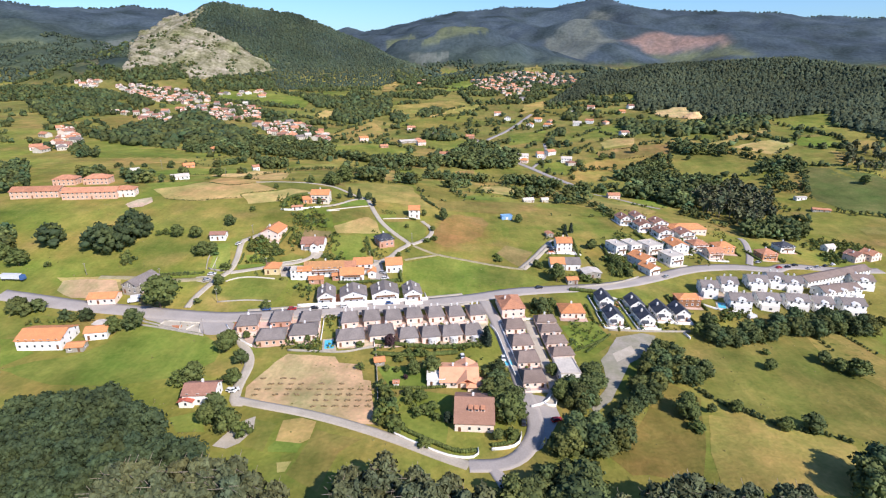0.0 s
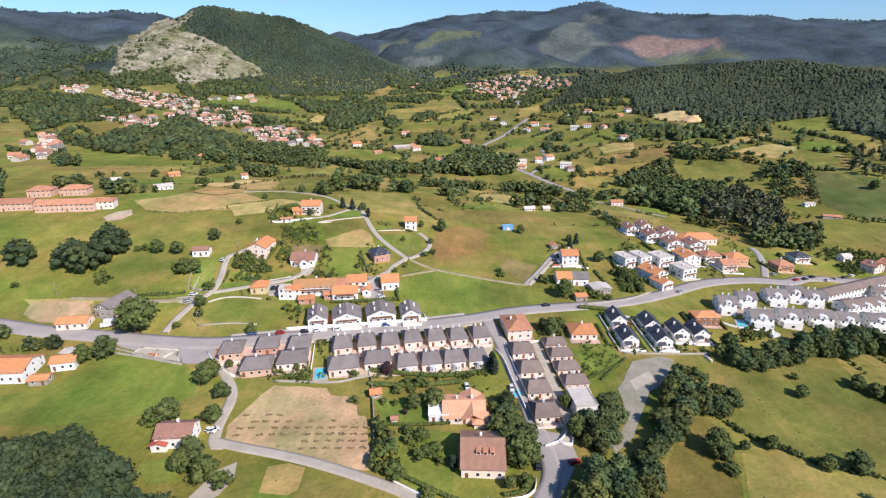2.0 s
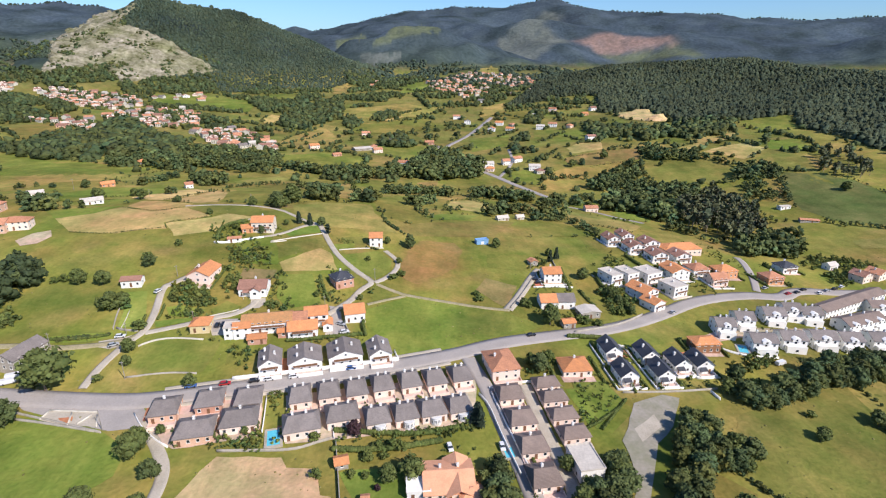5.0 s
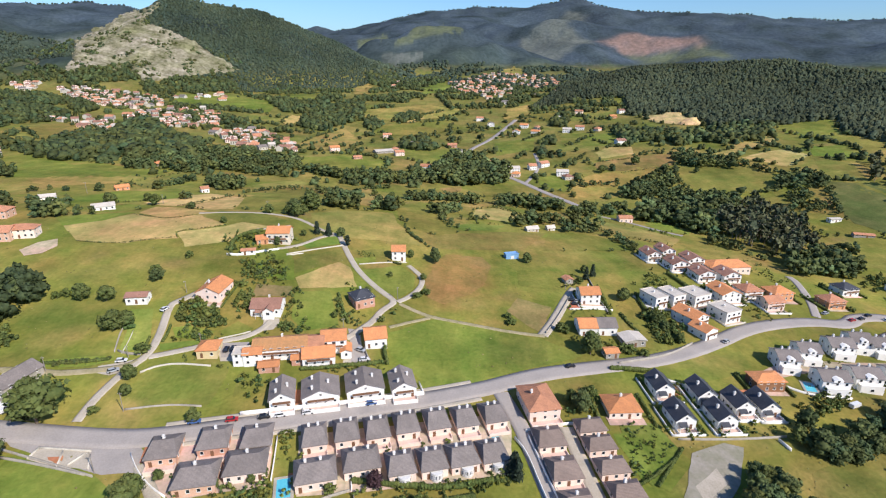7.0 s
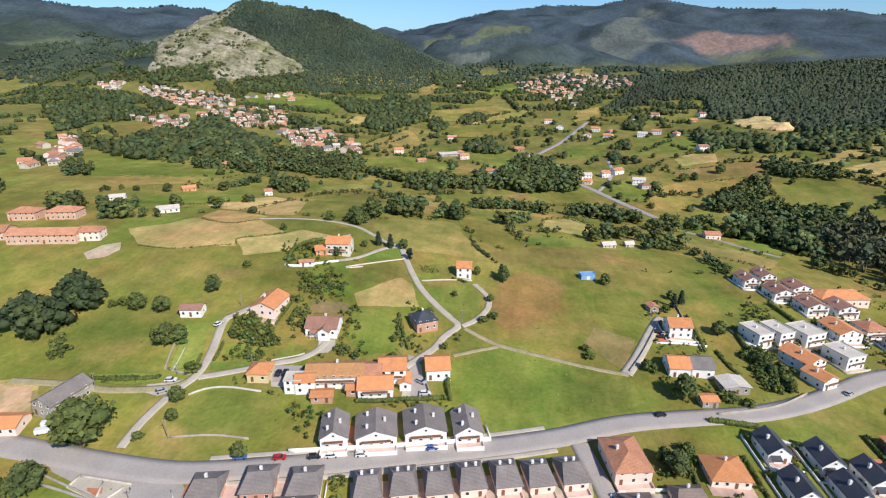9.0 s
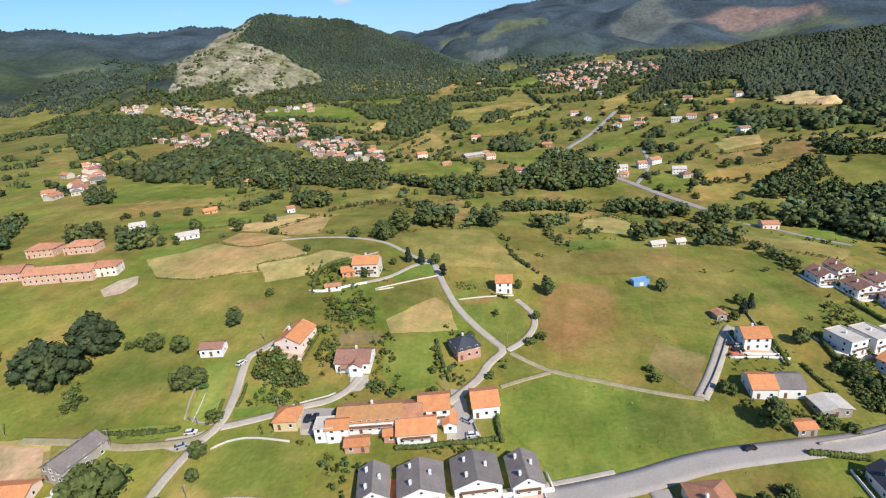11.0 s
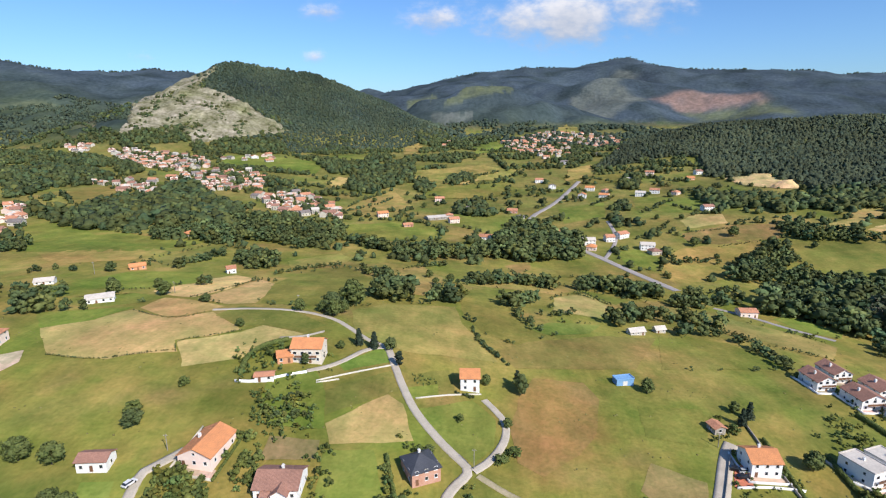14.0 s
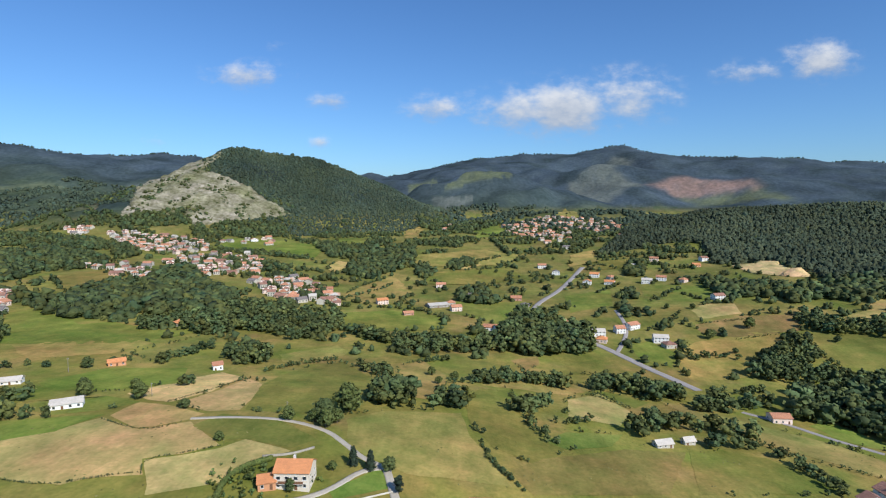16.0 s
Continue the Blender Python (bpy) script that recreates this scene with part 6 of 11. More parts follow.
# farm buildings at the western end
house("house", "wide white barn with bright orange roof", "house", -176.2, 215.8, 3, 19.0, 14.0, 4.4, 2.4, "gable", "x", "white", "orange_tile")
house("house", "white outbuilding with orange roof by the meadow", "house", -156.7, 220.7, 12, 9.0, 7.0, 3.6, 1.4, "gable", "x", "white", "orange_tile")
house("shed", "low shed with orange roof beside a barn", "shed", -160.2, 210.2, 8, 7.0, 5.0, 2.4, 0.8, "gable", "x", "stone", "orange_tile")
house("shed", "small lean-to with pale metal roof", "shed", -158.7, 226.8, 67, 5.0, 5.0, 2.8, 0.6, "gable", "y", "stone", "pale_roof")
house("house", "old stone house with long grey roof", "house", -157.7, 262.0, -14, 9.0, 16.0, 4.6, 2.4, "gable", "y", "stone", "grey_tile")
house("house", "low barn with worn orange roof", "house", -169.9, 249.6, 6, 13.0, 8.0, 3.0, 1.6, "gable", "x", "cream", "orange_tile")

# farm hamlet above the road
house("house", "yellow cottage with orange hipped roof", "house", -93.9, 280.4, 3, 7.8, 8.4, 3.4, 2.0, "hip", "x", "yellow", "orange_tile")
house("house", "long white farmhouse row with weathered tile roof", "house", -65.7, 281.7, 6, 21.0, 11.0, 4.4, 2.3, "gable", "x", "white", "mossy_tile", chimneys=1, balcony=True)
house("house", "white row house with orange weathered tiles", "house", -52.6, 282.9, 6, 8.0, 11.0, 4.6, 2.3, "gable", "x", "white", "terracotta")
house("house", "white house wing with patched orange roof", "house", -75.1, 275.1, 7, 7.0, 6.0, 5.0, 1.4, "gable", "x", "white", "orange_tile")
house("house", "white flat-roofed terrace block", "house", -79.5, 275.0, 6, 6.0, 6.0, 4.6, 0.4, "flat", "x", "white", "pale_roof", chimneys=0)
house("house", "white farmhouse wing with bright orange roof", "house", -49.9, 277.6, 7, 12.5, 10.0, 3.8, 2.2, "gable", "x", "white", "orange_tile", balcony=True)
house("house", "tall white house with orange roof and glazed balcony", "house", -45.0, 286.4, 7, 10.0, 10.0, 5.6, 2.2, "gable", "x", "white", "orange_tile", balcony=True)
house("shed", "low outbuilding with salmon-orange roof", "shed", -68.1, 270.8, 7, 7.5, 5.0, 2.6, 0.8, "gable", "x", "brick", "orange_tile")
house("shed", "small brick shed with orange roof", "shed", -58.0, 275.4, 7, 4.5, 4.5, 2.6, 0.8, "gable", "x", "brick", "orange_tile")
house("house", "white house with orange roof at the lane", "house", -28.4, 291.3, 9, 9.0, 11.0, 4.2, 2.4, "gable", "x", "white", "orange_tile")

# scattered houses on the hill
house("house", "long house with orange gabled roof on the slope", "house", -104.7, 321.8, -7, 11.0, 15.0, 3.8, 2.6, "gable", "y", "cream", "orange_tile", chimneys=1)
house("house", "small white barn with brown roof", "barn", -136.2, 314.3, 5, 9.0, 6.0, 3.4, 1.2, "gable", "x", "white", "brown_tile")
brown_house = house("house", "white house with broad brown roof in a garden", "house", -77.6, 310.2, 0, 13.0, 11.0, 3.6, 2.6, "gable", "x", "white", "brown_tile", porch=True, chimneys=1)
part("front_wing", wall_mesh(4.6, 4.0, 3.2, 1.5, "gable", "y", WALLS["white"]), brown_house, m=pose(1.6, -5.6, 0))
part("wing_roof", roof_mesh(4.6, 4.0, 3.2, 1.5, "gable", "y", TILES["brown_tile"]), brown_house, m=pose(1.6, -5.6, 0))
put_window(brown_house, 1.6, -7.6, 1.2, 0, 1.6, 1.3)
house("annex", "low white annex with a small orange roof beside a yard", "annex", -39.6, 281.6, 7, 4.2, 6.5, 3.0, 0.9, "gable", "y", "white", "orange_tile")
house("house", "house with dark slate hipped roof and reddish walls", "house", -36.6, 320.6, 26, 9.5, 10.0, 4.4, 2.8, "hip", "x", "brick", "slate", chimneys=1)
house("house", "large villa with timbered upper floor and orange roof", "house", -87.1, 379.3, 0, 12.5, 10.0, 6.4, 2.6, "gable", "x", "timbered", "orange_tile", chimneys=1, balcony=True)
house("annex", "villa side wing with orange roof", "annex", -96.5, 376.0, 19, 6.0, 7.0, 2.8, 1.6, "gable", "x", "orange", "orange_tile")
house("shed", "low white garden shed by a hedge", "shed", -99.7, 360.9, 11, 7.0, 4.0, 2.4, 0.6, "gable", "x", "white", "terracotta")
house("house", "tall narrow white house with orange roof by the loop lane", "house", -20.2, 371.8, 0, 7.5, 8.5, 5.6, 2.2, "gable", "x", "white", "orange_tile")
house("shed", "bright blue metal shed in the meadow", "shed", 47.0, 389.7, 12, 8.0, 4.0, 2.6, 0.3, "flat", "x", "blue", "blue", plain=True)
house("house", "brick and cream house with hipped roof on the hilltop", "house", -227.0, 379.7, 11, 15.0, 9.0, 5.0, 2.0, "hip", "x", "cream", "terracotta")

# long school-like buildings on the western rise
house("long_building", "long low building with weathered tile roof and arcaded front", "building", -286.2, 376.3, 7, 32.0, 11.0, 5.0, 2.4, "gable", "x", "peach", "terracotta", group='long buildings on the western rise')
house("long_building", "long low building with weathered tile roof and arcaded front", "building", -246.8, 374.4, 7, 36.0, 11.0, 5.0, 2.4, "gable", "x", "peach", "terracotta", group='long buildings on the western rise')
house("long_building", "pale building with hipped terracotta roof", "building", -267.5, 416.5, 7, 18.0, 11.0, 5.0, 2.4, "hip", "x", "peach", "terracotta", group='long buildings on the western rise')
house("long_building", "pale building with hipped terracotta roof", "building", -289.9, 413.3, 7, 16.0, 11.0, 5.0, 2.4, "hip", "x", "peach", "terracotta", group='long buildings on the western rise')

# roadside houses past the white terraces, and sheds on the slope above
house("house", "small white cottage by the road edge", "house", 281.0, 374.5, 12, 7.0, 6.0, 3.4, 1.6, "gable", "x", "white", "pale_roof")
house("house", "pinkish roadside house with weathered tile roof", "house", 286.0, 355.0, 20, 10.0, 9.0, 4.6, 2.2, "gable", "y", "cream", "brown_tile", chimneys=1)
house("house", "pinkish roadside house with weathered tile roof", "house", 299.0, 357.5, 20, 10.0, 9.0, 4.6, 2.2, "gable", "y", "cream", "terracotta", chimneys=1)
house("shed", "white sheet-roofed shed on a rough slope", "shed", 341.0, 506.0, 5, 10.0, 5.0, 2.8, 0.5, "gable", "x", "white", "pale_roof")
house("shed", "low stone ruin with a worn tile roof", "shed", 338.0, 470.0, -20, 14.0, 6.0, 2.2, 0.8, "gable", "x", "stone", "terracotta")

# houses farther up the valley
house("house", "white bungalow with pale roof among trees", "house", -214.5, 438.1, 29, 13.0, 8.0, 2.9, 1.6, "gable", "x", "white", "pale_roof")
house("house", "low orange-roofed barn beside trees", "house", -248.2, 527.5, 37, 10.0, 6.0, 2.9, 1.6, "gable", "x", "orange", "orange_tile")
house("house", "white shed with bluish metal roof", "house", -273.3, 475.4, 24, 10.0, 7.0, 2.3, 1.6, "gable", "x", "white", "pale_roof")
house("house", "small white house among trees", "house", -184.3, 531.3, 32, 6.0, 6.0, 3.8, 1.6, "gable", "x", "white", "terracotta")
house("house", "tile-roofed house beside the valley road", "house", 165.8, 517.2, -3, 11.0, 9.0, 3.8, 1.6, "gable", "x", "cream", "terracotta")
house("house", "white tunnel greenhouse at a field edge", "house", 73.2, 455.8, 15, 9.0, 5.0, 2.3, 1.6, "gable", "x", "limewash", "pale_roof")
house("house", "small pale shed in a garden", "house", 88.7, 463.1, 14, 6.0, 4.0, 2.3, 1.6, "gable", "x", "limewash", "pale_roof")
house("house", "wide white modern house by the road", "house", 155.9, 685.9, -9, 13.0, 9.0, 5.0, 2.2, "gable", "x", "white", "pale_roof")
house("house", "white house with pale roof by the road", "house", 103.7, 705.2, 0, 13.0, 9.0, 5.0, 2.2, "gable", "x", "white", "pale_roof")
house("house", "white house with tiled roof by the road", "house", 127.4, 715.8, 6, 9.0, 9.0, 5.0, 2.2, "gable", "x", "white", "terracotta")
house("house", "house with orange roof in the valley", "house", -119.7, 828.5, 22, 13.0, 9.0, 5.0, 2.2, "gable", "x", "cream", "orange_tile")
house("house", "long grey barn with pale roof", "house", -54.2, 824.9, 23, 24.0, 16.0, 2.9, 1.6, "gable", "x", "stone", "pale_roof")
house("house", "cream house with tiled roof in the valley", "house", -31.9, 804.4, 19, 12.0, 9.0, 5.0, 2.2, "gable", "x", "cream", "terracotta")
house("house", "white house with tiled roof in the valley", "house", 2.5, 721.2, -12, 13.0, 9.0, 3.6, 2.2, "gable", "x", "white", "terracotta")
house("house", "small brick barn in the meadow", "house", -84.0, 776.3, 24, 11.0, 7.0, 2.9, 1.6, "gable", "x", "brick", "terracotta")
house("house", "farmhouse with tiled roof in the valley", "house", -53.5, 936.8, 4, 13.0, 9.0, 5.0, 2.2, "gable", "x", "cream", "terracotta")
house("house", "low farmhouse with tiled roof", "house", 42.4, 862.1, -3, 13.0, 9.0, 3.6, 2.2, "gable", "x", "brick", "terracotta")
house("house", "white farmhouse with red roof up the valley", "house", 103.7, 1059.0, -0, 13.0, 9.0, 5.0, 2.2, "gable", "x", "white", "terracotta")
house("house", "white house with orange roof up the valley", "house", 176.6, 932.7, -26, 13.0, 9.0, 3.6, 2.2, "gable", "x", "white", "orange_tile")
house("house", "white house up the valley", "house", 223.2, 922.7, -20, 13.0, 9.0, 5.0, 2.2, "gable", "x", "white", "pale_roof")
house("house", "white house with red roof up the valley", "house", 245.6, 932.0, -21, 13.0, 9.0, 5.0, 2.2, "gable", "x", "white", "terracotta")
house("house", "white house near the pine hill", "house", 234.9, 1026.5, -22, 11.0, 9.0, 3.6, 2.2, "gable", "x", "white", "pale_roof")
house("house", "cream house near the pine hill", "house", 279.4, 1057.3, -24, 13.0, 9.0, 5.0, 2.2, "gable", "x", "cream", "terracotta")
house("house", "orange house near the pine hill", "house", 318.9, 996.2, -1, 11.0, 9.0, 3.6, 2.2, "gable", "x", "orange", "orange_tile")
house("house", "white house with grey roof up the valley", "house", 171.8, 1212.2, -16, 13.0, 9.0, 5.0, 2.2, "gable", "x", "white", "grey_tile")


house("house", "cream house with a orange tile roof among valley meadows", "house", 102.9, 686, -20, 9, 9.0, 3.6, 2.2, "hip", "y", "cream", "orange_tile")
house("house", "white house with a weathered tile roof among valley meadows", "house", 142.8, 727.1, 30, 13, 9.0, 5.0, 2.2, "gable", "x", "white", "terracotta")
house("house", "pale house with a brown tile roof among valley meadows", "house", 158.3, 671.7, 12, 10, 9.0, 3.6, 2.2, "hip", "x", "limewash", "brown_tile")
house("house", "white house with a grey roof among valley meadows", "house", 116.9, 1008.6, -8, 11, 9.0, 5.0, 2.2, "gable", "y", "white", "grey_tile")
house("house", "cream house with a weathered tile roof among valley meadows", "house", 80.6, 747.3, 5, 9, 9.0, 3.6, 2.2, "hip", "x", "cream", "terracotta")
house("house", "white house with a orange tile roof among valley meadows", "house", 167.5, 980.1, -20, 13, 9.0, 5.0, 2.2, "gable", "x", "white", "orange_tile")
house("house", "pale house with a weathered tile roof among valley meadows", "house", 186.5, 962.7, 30, 10, 9.0, 3.6, 2.2, "hip", "y", "limewash", "terracotta")
house("house", "white house with a brown tile roof among valley meadows", "house", 344.6, 1030.8, 12, 11, 9.0, 5.0, 2.2, "gable", "x", "white", "brown_tile")
house("house", "cream house with a grey roof among valley meadows", "house", 251.2, 1285.9, -8, 9, 9.0, 3.6, 2.2, "hip", "x", "cream", "grey_tile")
house("house", "white house with a weathered tile roof among valley meadows", "house", 294.8, 1289.8, 5, 13, 9.0, 5.0, 2.2, "gable", "y", "white", "terracotta")
house("house", "pale house with a orange tile roof among valley meadows", "house", -277.6, 662.9, -20, 10, 9.0, 3.6, 2.2, "hip", "x", "limewash", "orange_tile")
house("house", "white house with a weathered tile roof among valley meadows", "house", 11.8, 715.7, 30, 11, 9.0, 5.0, 2.2, "gable", "x", "white", "terracotta")
house("house", "cream house with a brown tile roof among valley meadows", "house", -169.6, 809.9, 12, 9, 9.0, 3.6, 2.2, "hip", "y", "cream", "brown_tile")
house("house", "white house with a grey roof among valley meadows", "house", -10.1, 871.7, -8, 13, 9.0, 5.0, 2.2, "gable", "x", "white", "grey_tile")
house("house", "pale house with a weathered tile roof among valley meadows", "house", -38.1, 834.5, 5, 10, 9.0, 3.6, 2.2, "hip", "x", "limewash", "terracotta")
house("house", "white house with a orange tile roof among valley meadows", "house", 147.3, 937.6, -20, 11, 9.0, 5.0, 2.2, "gable", "y", "white", "orange_tile")
house("house", "cream house with a weathered tile roof among valley meadows", "house", 268.3, 914.1, 30, 9, 9.0, 3.6, 2.2, "hip", "x", "cream", "terracotta")
house("house", "white house with a brown tile roof among valley meadows", "house", 269.5, 820.2, 12, 13, 9.0, 5.0, 2.2, "gable", "x", "white", "brown_tile")
house("house", "pale house with a grey roof among valley meadows", "house", 48.7, 824, -8, 10, 9.0, 3.6, 2.2, "hip", "y", "limewash", "grey_tile")
house("house", "white house with a weathered tile roof among valley meadows", "house", 179.9, 1375.6, 5, 11, 9.0, 5.0, 2.2, "gable", "x", "white", "terracotta")
house("house", "cream house with a orange tile roof among valley meadows", "house", 200.2, 1323.8, -20, 9, 9.0, 3.6, 2.2, "hip", "x", "cream", "orange_tile")
house("house", "white house with a weathered tile roof among valley meadows", "house", -423.5, 1226.8, 30, 13, 9.0, 5.0, 2.2, "gable", "y", "white", "terracotta")
house("house", "pale house with a brown tile roof among valley meadows", "house", -470.5, 1194.3, 12, 10, 9.0, 3.6, 2.2, "hip", "x", "limewash", "brown_tile")


# ---- villages far up the valley ----
FAR_HOUSES = []


def far_house(k):
    w, d, eave, rise = ((10, 9, 3.6, 2.4), (12, 9, 3.6, 2.5), (8, 8, 4.4, 2.0), (15, 9, 3.2, 2.5), (11, 10, 4.0, 2.4), (9, 8, 5.4, 2.2))[k % 6]
    tile = ("terracotta", "terracotta", "brown_tile", "terracotta", "pale_roof", "brown_tile", "grey_tile")[k % 7]
    wall = ("limewash", "limewash", "cream", "limewash", "peach")[k % 5]
    ob = tagged(new("house"), "pale far-off house with %s roof in a village" % {"terracotta": "weathered tile", "orange_tile": "orange tile", "brown_tile": "brown tile", "pale_roof": "pale", "grey_tile": "grey tile"}[tile], "house", "village houses up the valley")
    part("wall", wall_mesh(w, d, eave, rise, "gable", "x", WALLS[wall]), ob)
    part("roof", roof_mesh(w, d, eave, rise, "gable" if k % 2 else "hip", "x", TILES[tile]), ob)
    for i in range(3):
        for zz in (0.9,) if eave < 4 else (0.7, 2.6):
            part("window", shared("far_window", lambda: mesh_of("window", *box(-0.55, 0.55, -0.05, 0, 0, 1.3), [GLASS])), ob, m=pose(-w / 3 + w / 3 * i, -d / 2, zz))
    return ob


def village(label, count, seed, outline, joined=False):
    rng = random.Random(seed)
    xs, ys = [p[0] for p in outline], [p[1] for p in outline]
    placed, spots_far, tries = [], [], 0
    while len(placed) < count and tries < 4000:
        tries += 1
        x, y = rng.uniform(min(xs), max(xs)), rng.uniform(min(ys), max(ys))
        if not inside(np.array([x]), np.array([y]), outline)[0] or any(math.hypot(x - a, y - b) < 15 for a, b in placed):
            continue
        placed.append((x, y))
        k = rng.randrange(14)
        at = pose(x, y, float(sheet_z(x, y)) + 0.3, 0, 0, rng.choice((0, 10, 25, -20, 40, 90)))
        if joined:
            spots_far.append((k, at))
            HOUSE_PLANS.append((x, y, 5.5))
            continue
        while len(FAR_HOUSES) <= k:
            FAR_HOUSES.append(None)
        if FAR_HOUSES[k] is None:
            FAR_HOUSES[k] = far_house(k)
            FAR_HOUSES[k].matrix_world = at
        else:
            copy_thing(FAR_HOUSES[k], at)
        HOUSE_PLANS.append((x, y, 5.5))
    if joined:
        # too far to tell apart one by one: all walls and roofs of the village in one object
        verts, faces, index, mats = [], [], [], [WALLS["limewash"], WALLS["cream"], TILES["terracotta"], TILES["brown_tile"]]
        for k, at in spots_far:
            w, d, eave, rise = ((10, 9, 4.6, 2.2), (13, 9, 3.8, 2.4), (9, 8, 5.4, 2.0))[k % 3]
            for me, mat_index in ((wall_mesh(w, d, eave, rise, "gable", "x", mats[0]), k % 2), (roof_mesh(w, d, eave, rise, "gable" if k % 2 else "hip", "x", mats[2]), 2 if k % 4 else 3)):
                n = len(verts)
                verts += [at @ v.co for v in me.vertices]
                faces += [tuple(n + i for i in f.vertices) for f in me.polygons]
                index += [mat_index] * len(me.polygons)
        tagged(new("village", mesh_of("village", verts, faces, mats, index=index)), "far hill village of pale houses with tiled roofs", "village", kind="stuff")


village("far village house with tiled roof", 8, 1, [(-787, 1211), (-727, 1213), (-682, 1153), (-746, 1169)])
village("far village house with tiled roof", 52, 2, [(-687, 1186), (-622, 1195), (-502, 1192), (-455, 1101), (-501, 1034), (-585, 1096)])
village("far village house with tiled roof", 44, 3, [(-468, 967), (-460, 1053), (-382, 1090), (-337, 1032), (-315, 949), (-387, 914), (-428, 963)])
village("far village house with tiled roof", 14, 4, [(-539, 905), (-478, 961), (-419, 865), (-441, 853)])
village("far village house with tiled roof", 7, 5, [(-483, 1222), (-404, 1283), (-372, 1206), (-458, 1166)])
village("far village house with tiled roof", 36, 6, [(-315, 907), (-264, 957), (-178, 862), (-170, 810), (-210, 810), (-258, 834)])
village("far village house with tiled roof", 6, 7, [(-518, 745), (-494, 738), (-445, 669), (-427, 639)])
village("far hill village house with tiled roof", 90, 8, [(77, 1560), (174, 1649), (358, 1557), (332, 1377), (242, 1407), (140, 1312), (81, 1442)], joined=True)
village("far hill village house with tiled roof", 5, 9, [(146, 1355), (223, 1379), (199, 1261), (135, 1276)], joined=True)
village("far hill village house with tiled roof", 3, 10, [(-90, 1628), (-46, 1731), (-49, 1444)], joined=True)
village("far village house with tiled roof", 9, 11, [(-441, 571), (-503, 687), (-495, 741), (-413, 624), (-414, 574)])
village("far village house with tiled roof", 5, 12, [(-508, 732), (-509, 748), (-465, 703), (-441, 658)])


# ---- trees ----
LEAF = {
    "broad": surface("broad_leaves", (0.056, 0.080, 0.029), (0.116, 0.139, 0.046), grain=1.6, patch=9, rough=0.8, spec=0.2, island=0.16, contrast=0.6, attribute="tone"),
    "dark": surface("conifer_needles", (0.025, 0.040, 0.024), (0.037, 0.052, 0.030), grain=0.6, patch=20, rough=0.8, spec=0.2, island=0.3, attribute="tone"),
    "gum": surface("grey_green_leaves", (0.076, 0.092, 0.044), (0.116, 0.124, 0.056), grain=0.7, patch=20, rough=0.75, spec=0.25, island=0.3, attribute="tone"),
    "light": surface("light_broad_leaves", (0.070, 0.098, 0.028), (0.130, 0.150, 0.044), grain=0.8, patch=6, rough=0.8, spec=0.2, island=0.24, contrast=0.6, attribute="tone"),
    "deep": surface("deep_green_leaves", (0.036, 0.056, 0.027), (0.066, 0.090, 0.035), grain=1.2, patch=8, rough=0.75, spec=0.2, island=0.2, contrast=0.6, attribute="tone"),
    "bright": surface("garden_leaves", (0.066, 0.098, 0.024), (0.140, 0.158, 0.042), grain=0.6, patch=7, rough=0.8, spec=0.2, island=0.28, attribute="tone"),
    "purple": surface("purple_leaves", (0.045, 0.022, 0.028), (0.06, 0.03, 0.032), grain=0.6, patch=12, rough=0.75, island=0.3, attribute="tone"),
    "pine": surface("pine_needles", (0.054, 0.071, 0.042), (0.070, 0.085, 0.047), grain=4.0, patch=60, rough=0.85, spec=0.15, island=0.14, broad=160, attribute="tone"),
    # slope leaves a little bluer: some distance haze is mixed into this green
    "slope": surface("mountain_leaves", (0.046, 0.068, 0.048), (0.076, 0.097, 0.060), grain=5.0, patch=70, rough=0.9, spec=0.1, island=0.12, broad=180, attribute="tone"),
}
BARK = surface("bark", (0.16, 0.12, 0.085), (0.10, 0.075, 0.055), grain=0.3, patch=2, rough=0.95, bump=0.5)
ICO = np.array([(0, 0, 1)] + [(0.894 * math.cos(a), 0.894 * math.sin(a), 0.447) for a in np.arange(5) * 1.2566] + [(0.894 * math.cos(a), 0.894 * math.sin(a), -0.447) for a in np.arange(5) * 1.2566 + 0.6283] + [(0, 0, -1)])
ICO_FACES = np.array([(0, 1 + i, 1 + (i + 1) % 5) for i in range(5)] + [(1 + i, 6 + i, 1 + (i + 1) % 5) for i in range(5)] + [(1 + (i + 1) % 5, 6 + i, 6 + (i + 1) % 5) for i in range(5)] + [(11, 6 + (i + 1) % 5, 6 + i) for i in range(5)])


def tufts(rng, centres, normals, size):
    """Little folded leaf clusters, two triangles each, facing roughly along the normals."""
    n = len(centres)
    nn = normals + rng.normal(0, 0.55, (n, 3))
    nn /= np.linalg.norm(nn, axis=1)[:, None] + 1e-9
    a = np.cross(nn, rng.normal(0, 1, (n, 3)))
    a /= np.linalg.norm(a, axis=1)[:, None] + 1e-9
    b = np.cross(nn, a)
    s = (size * rng.uniform(0.6, 1.4, n))[:, None]
    v = np.stack([centres + a * s, centres + b * s * 0.8 - nn * s * 0.25, centres - a * s * 0.9, centres - b * s * 0.75 - nn * s * 0.25], 1).reshape(-1, 3)
    k = np.arange(n)[:, None] * 4
    return v, np.vstack([k + (0, 1, 2), k + (0, 2, 3)])


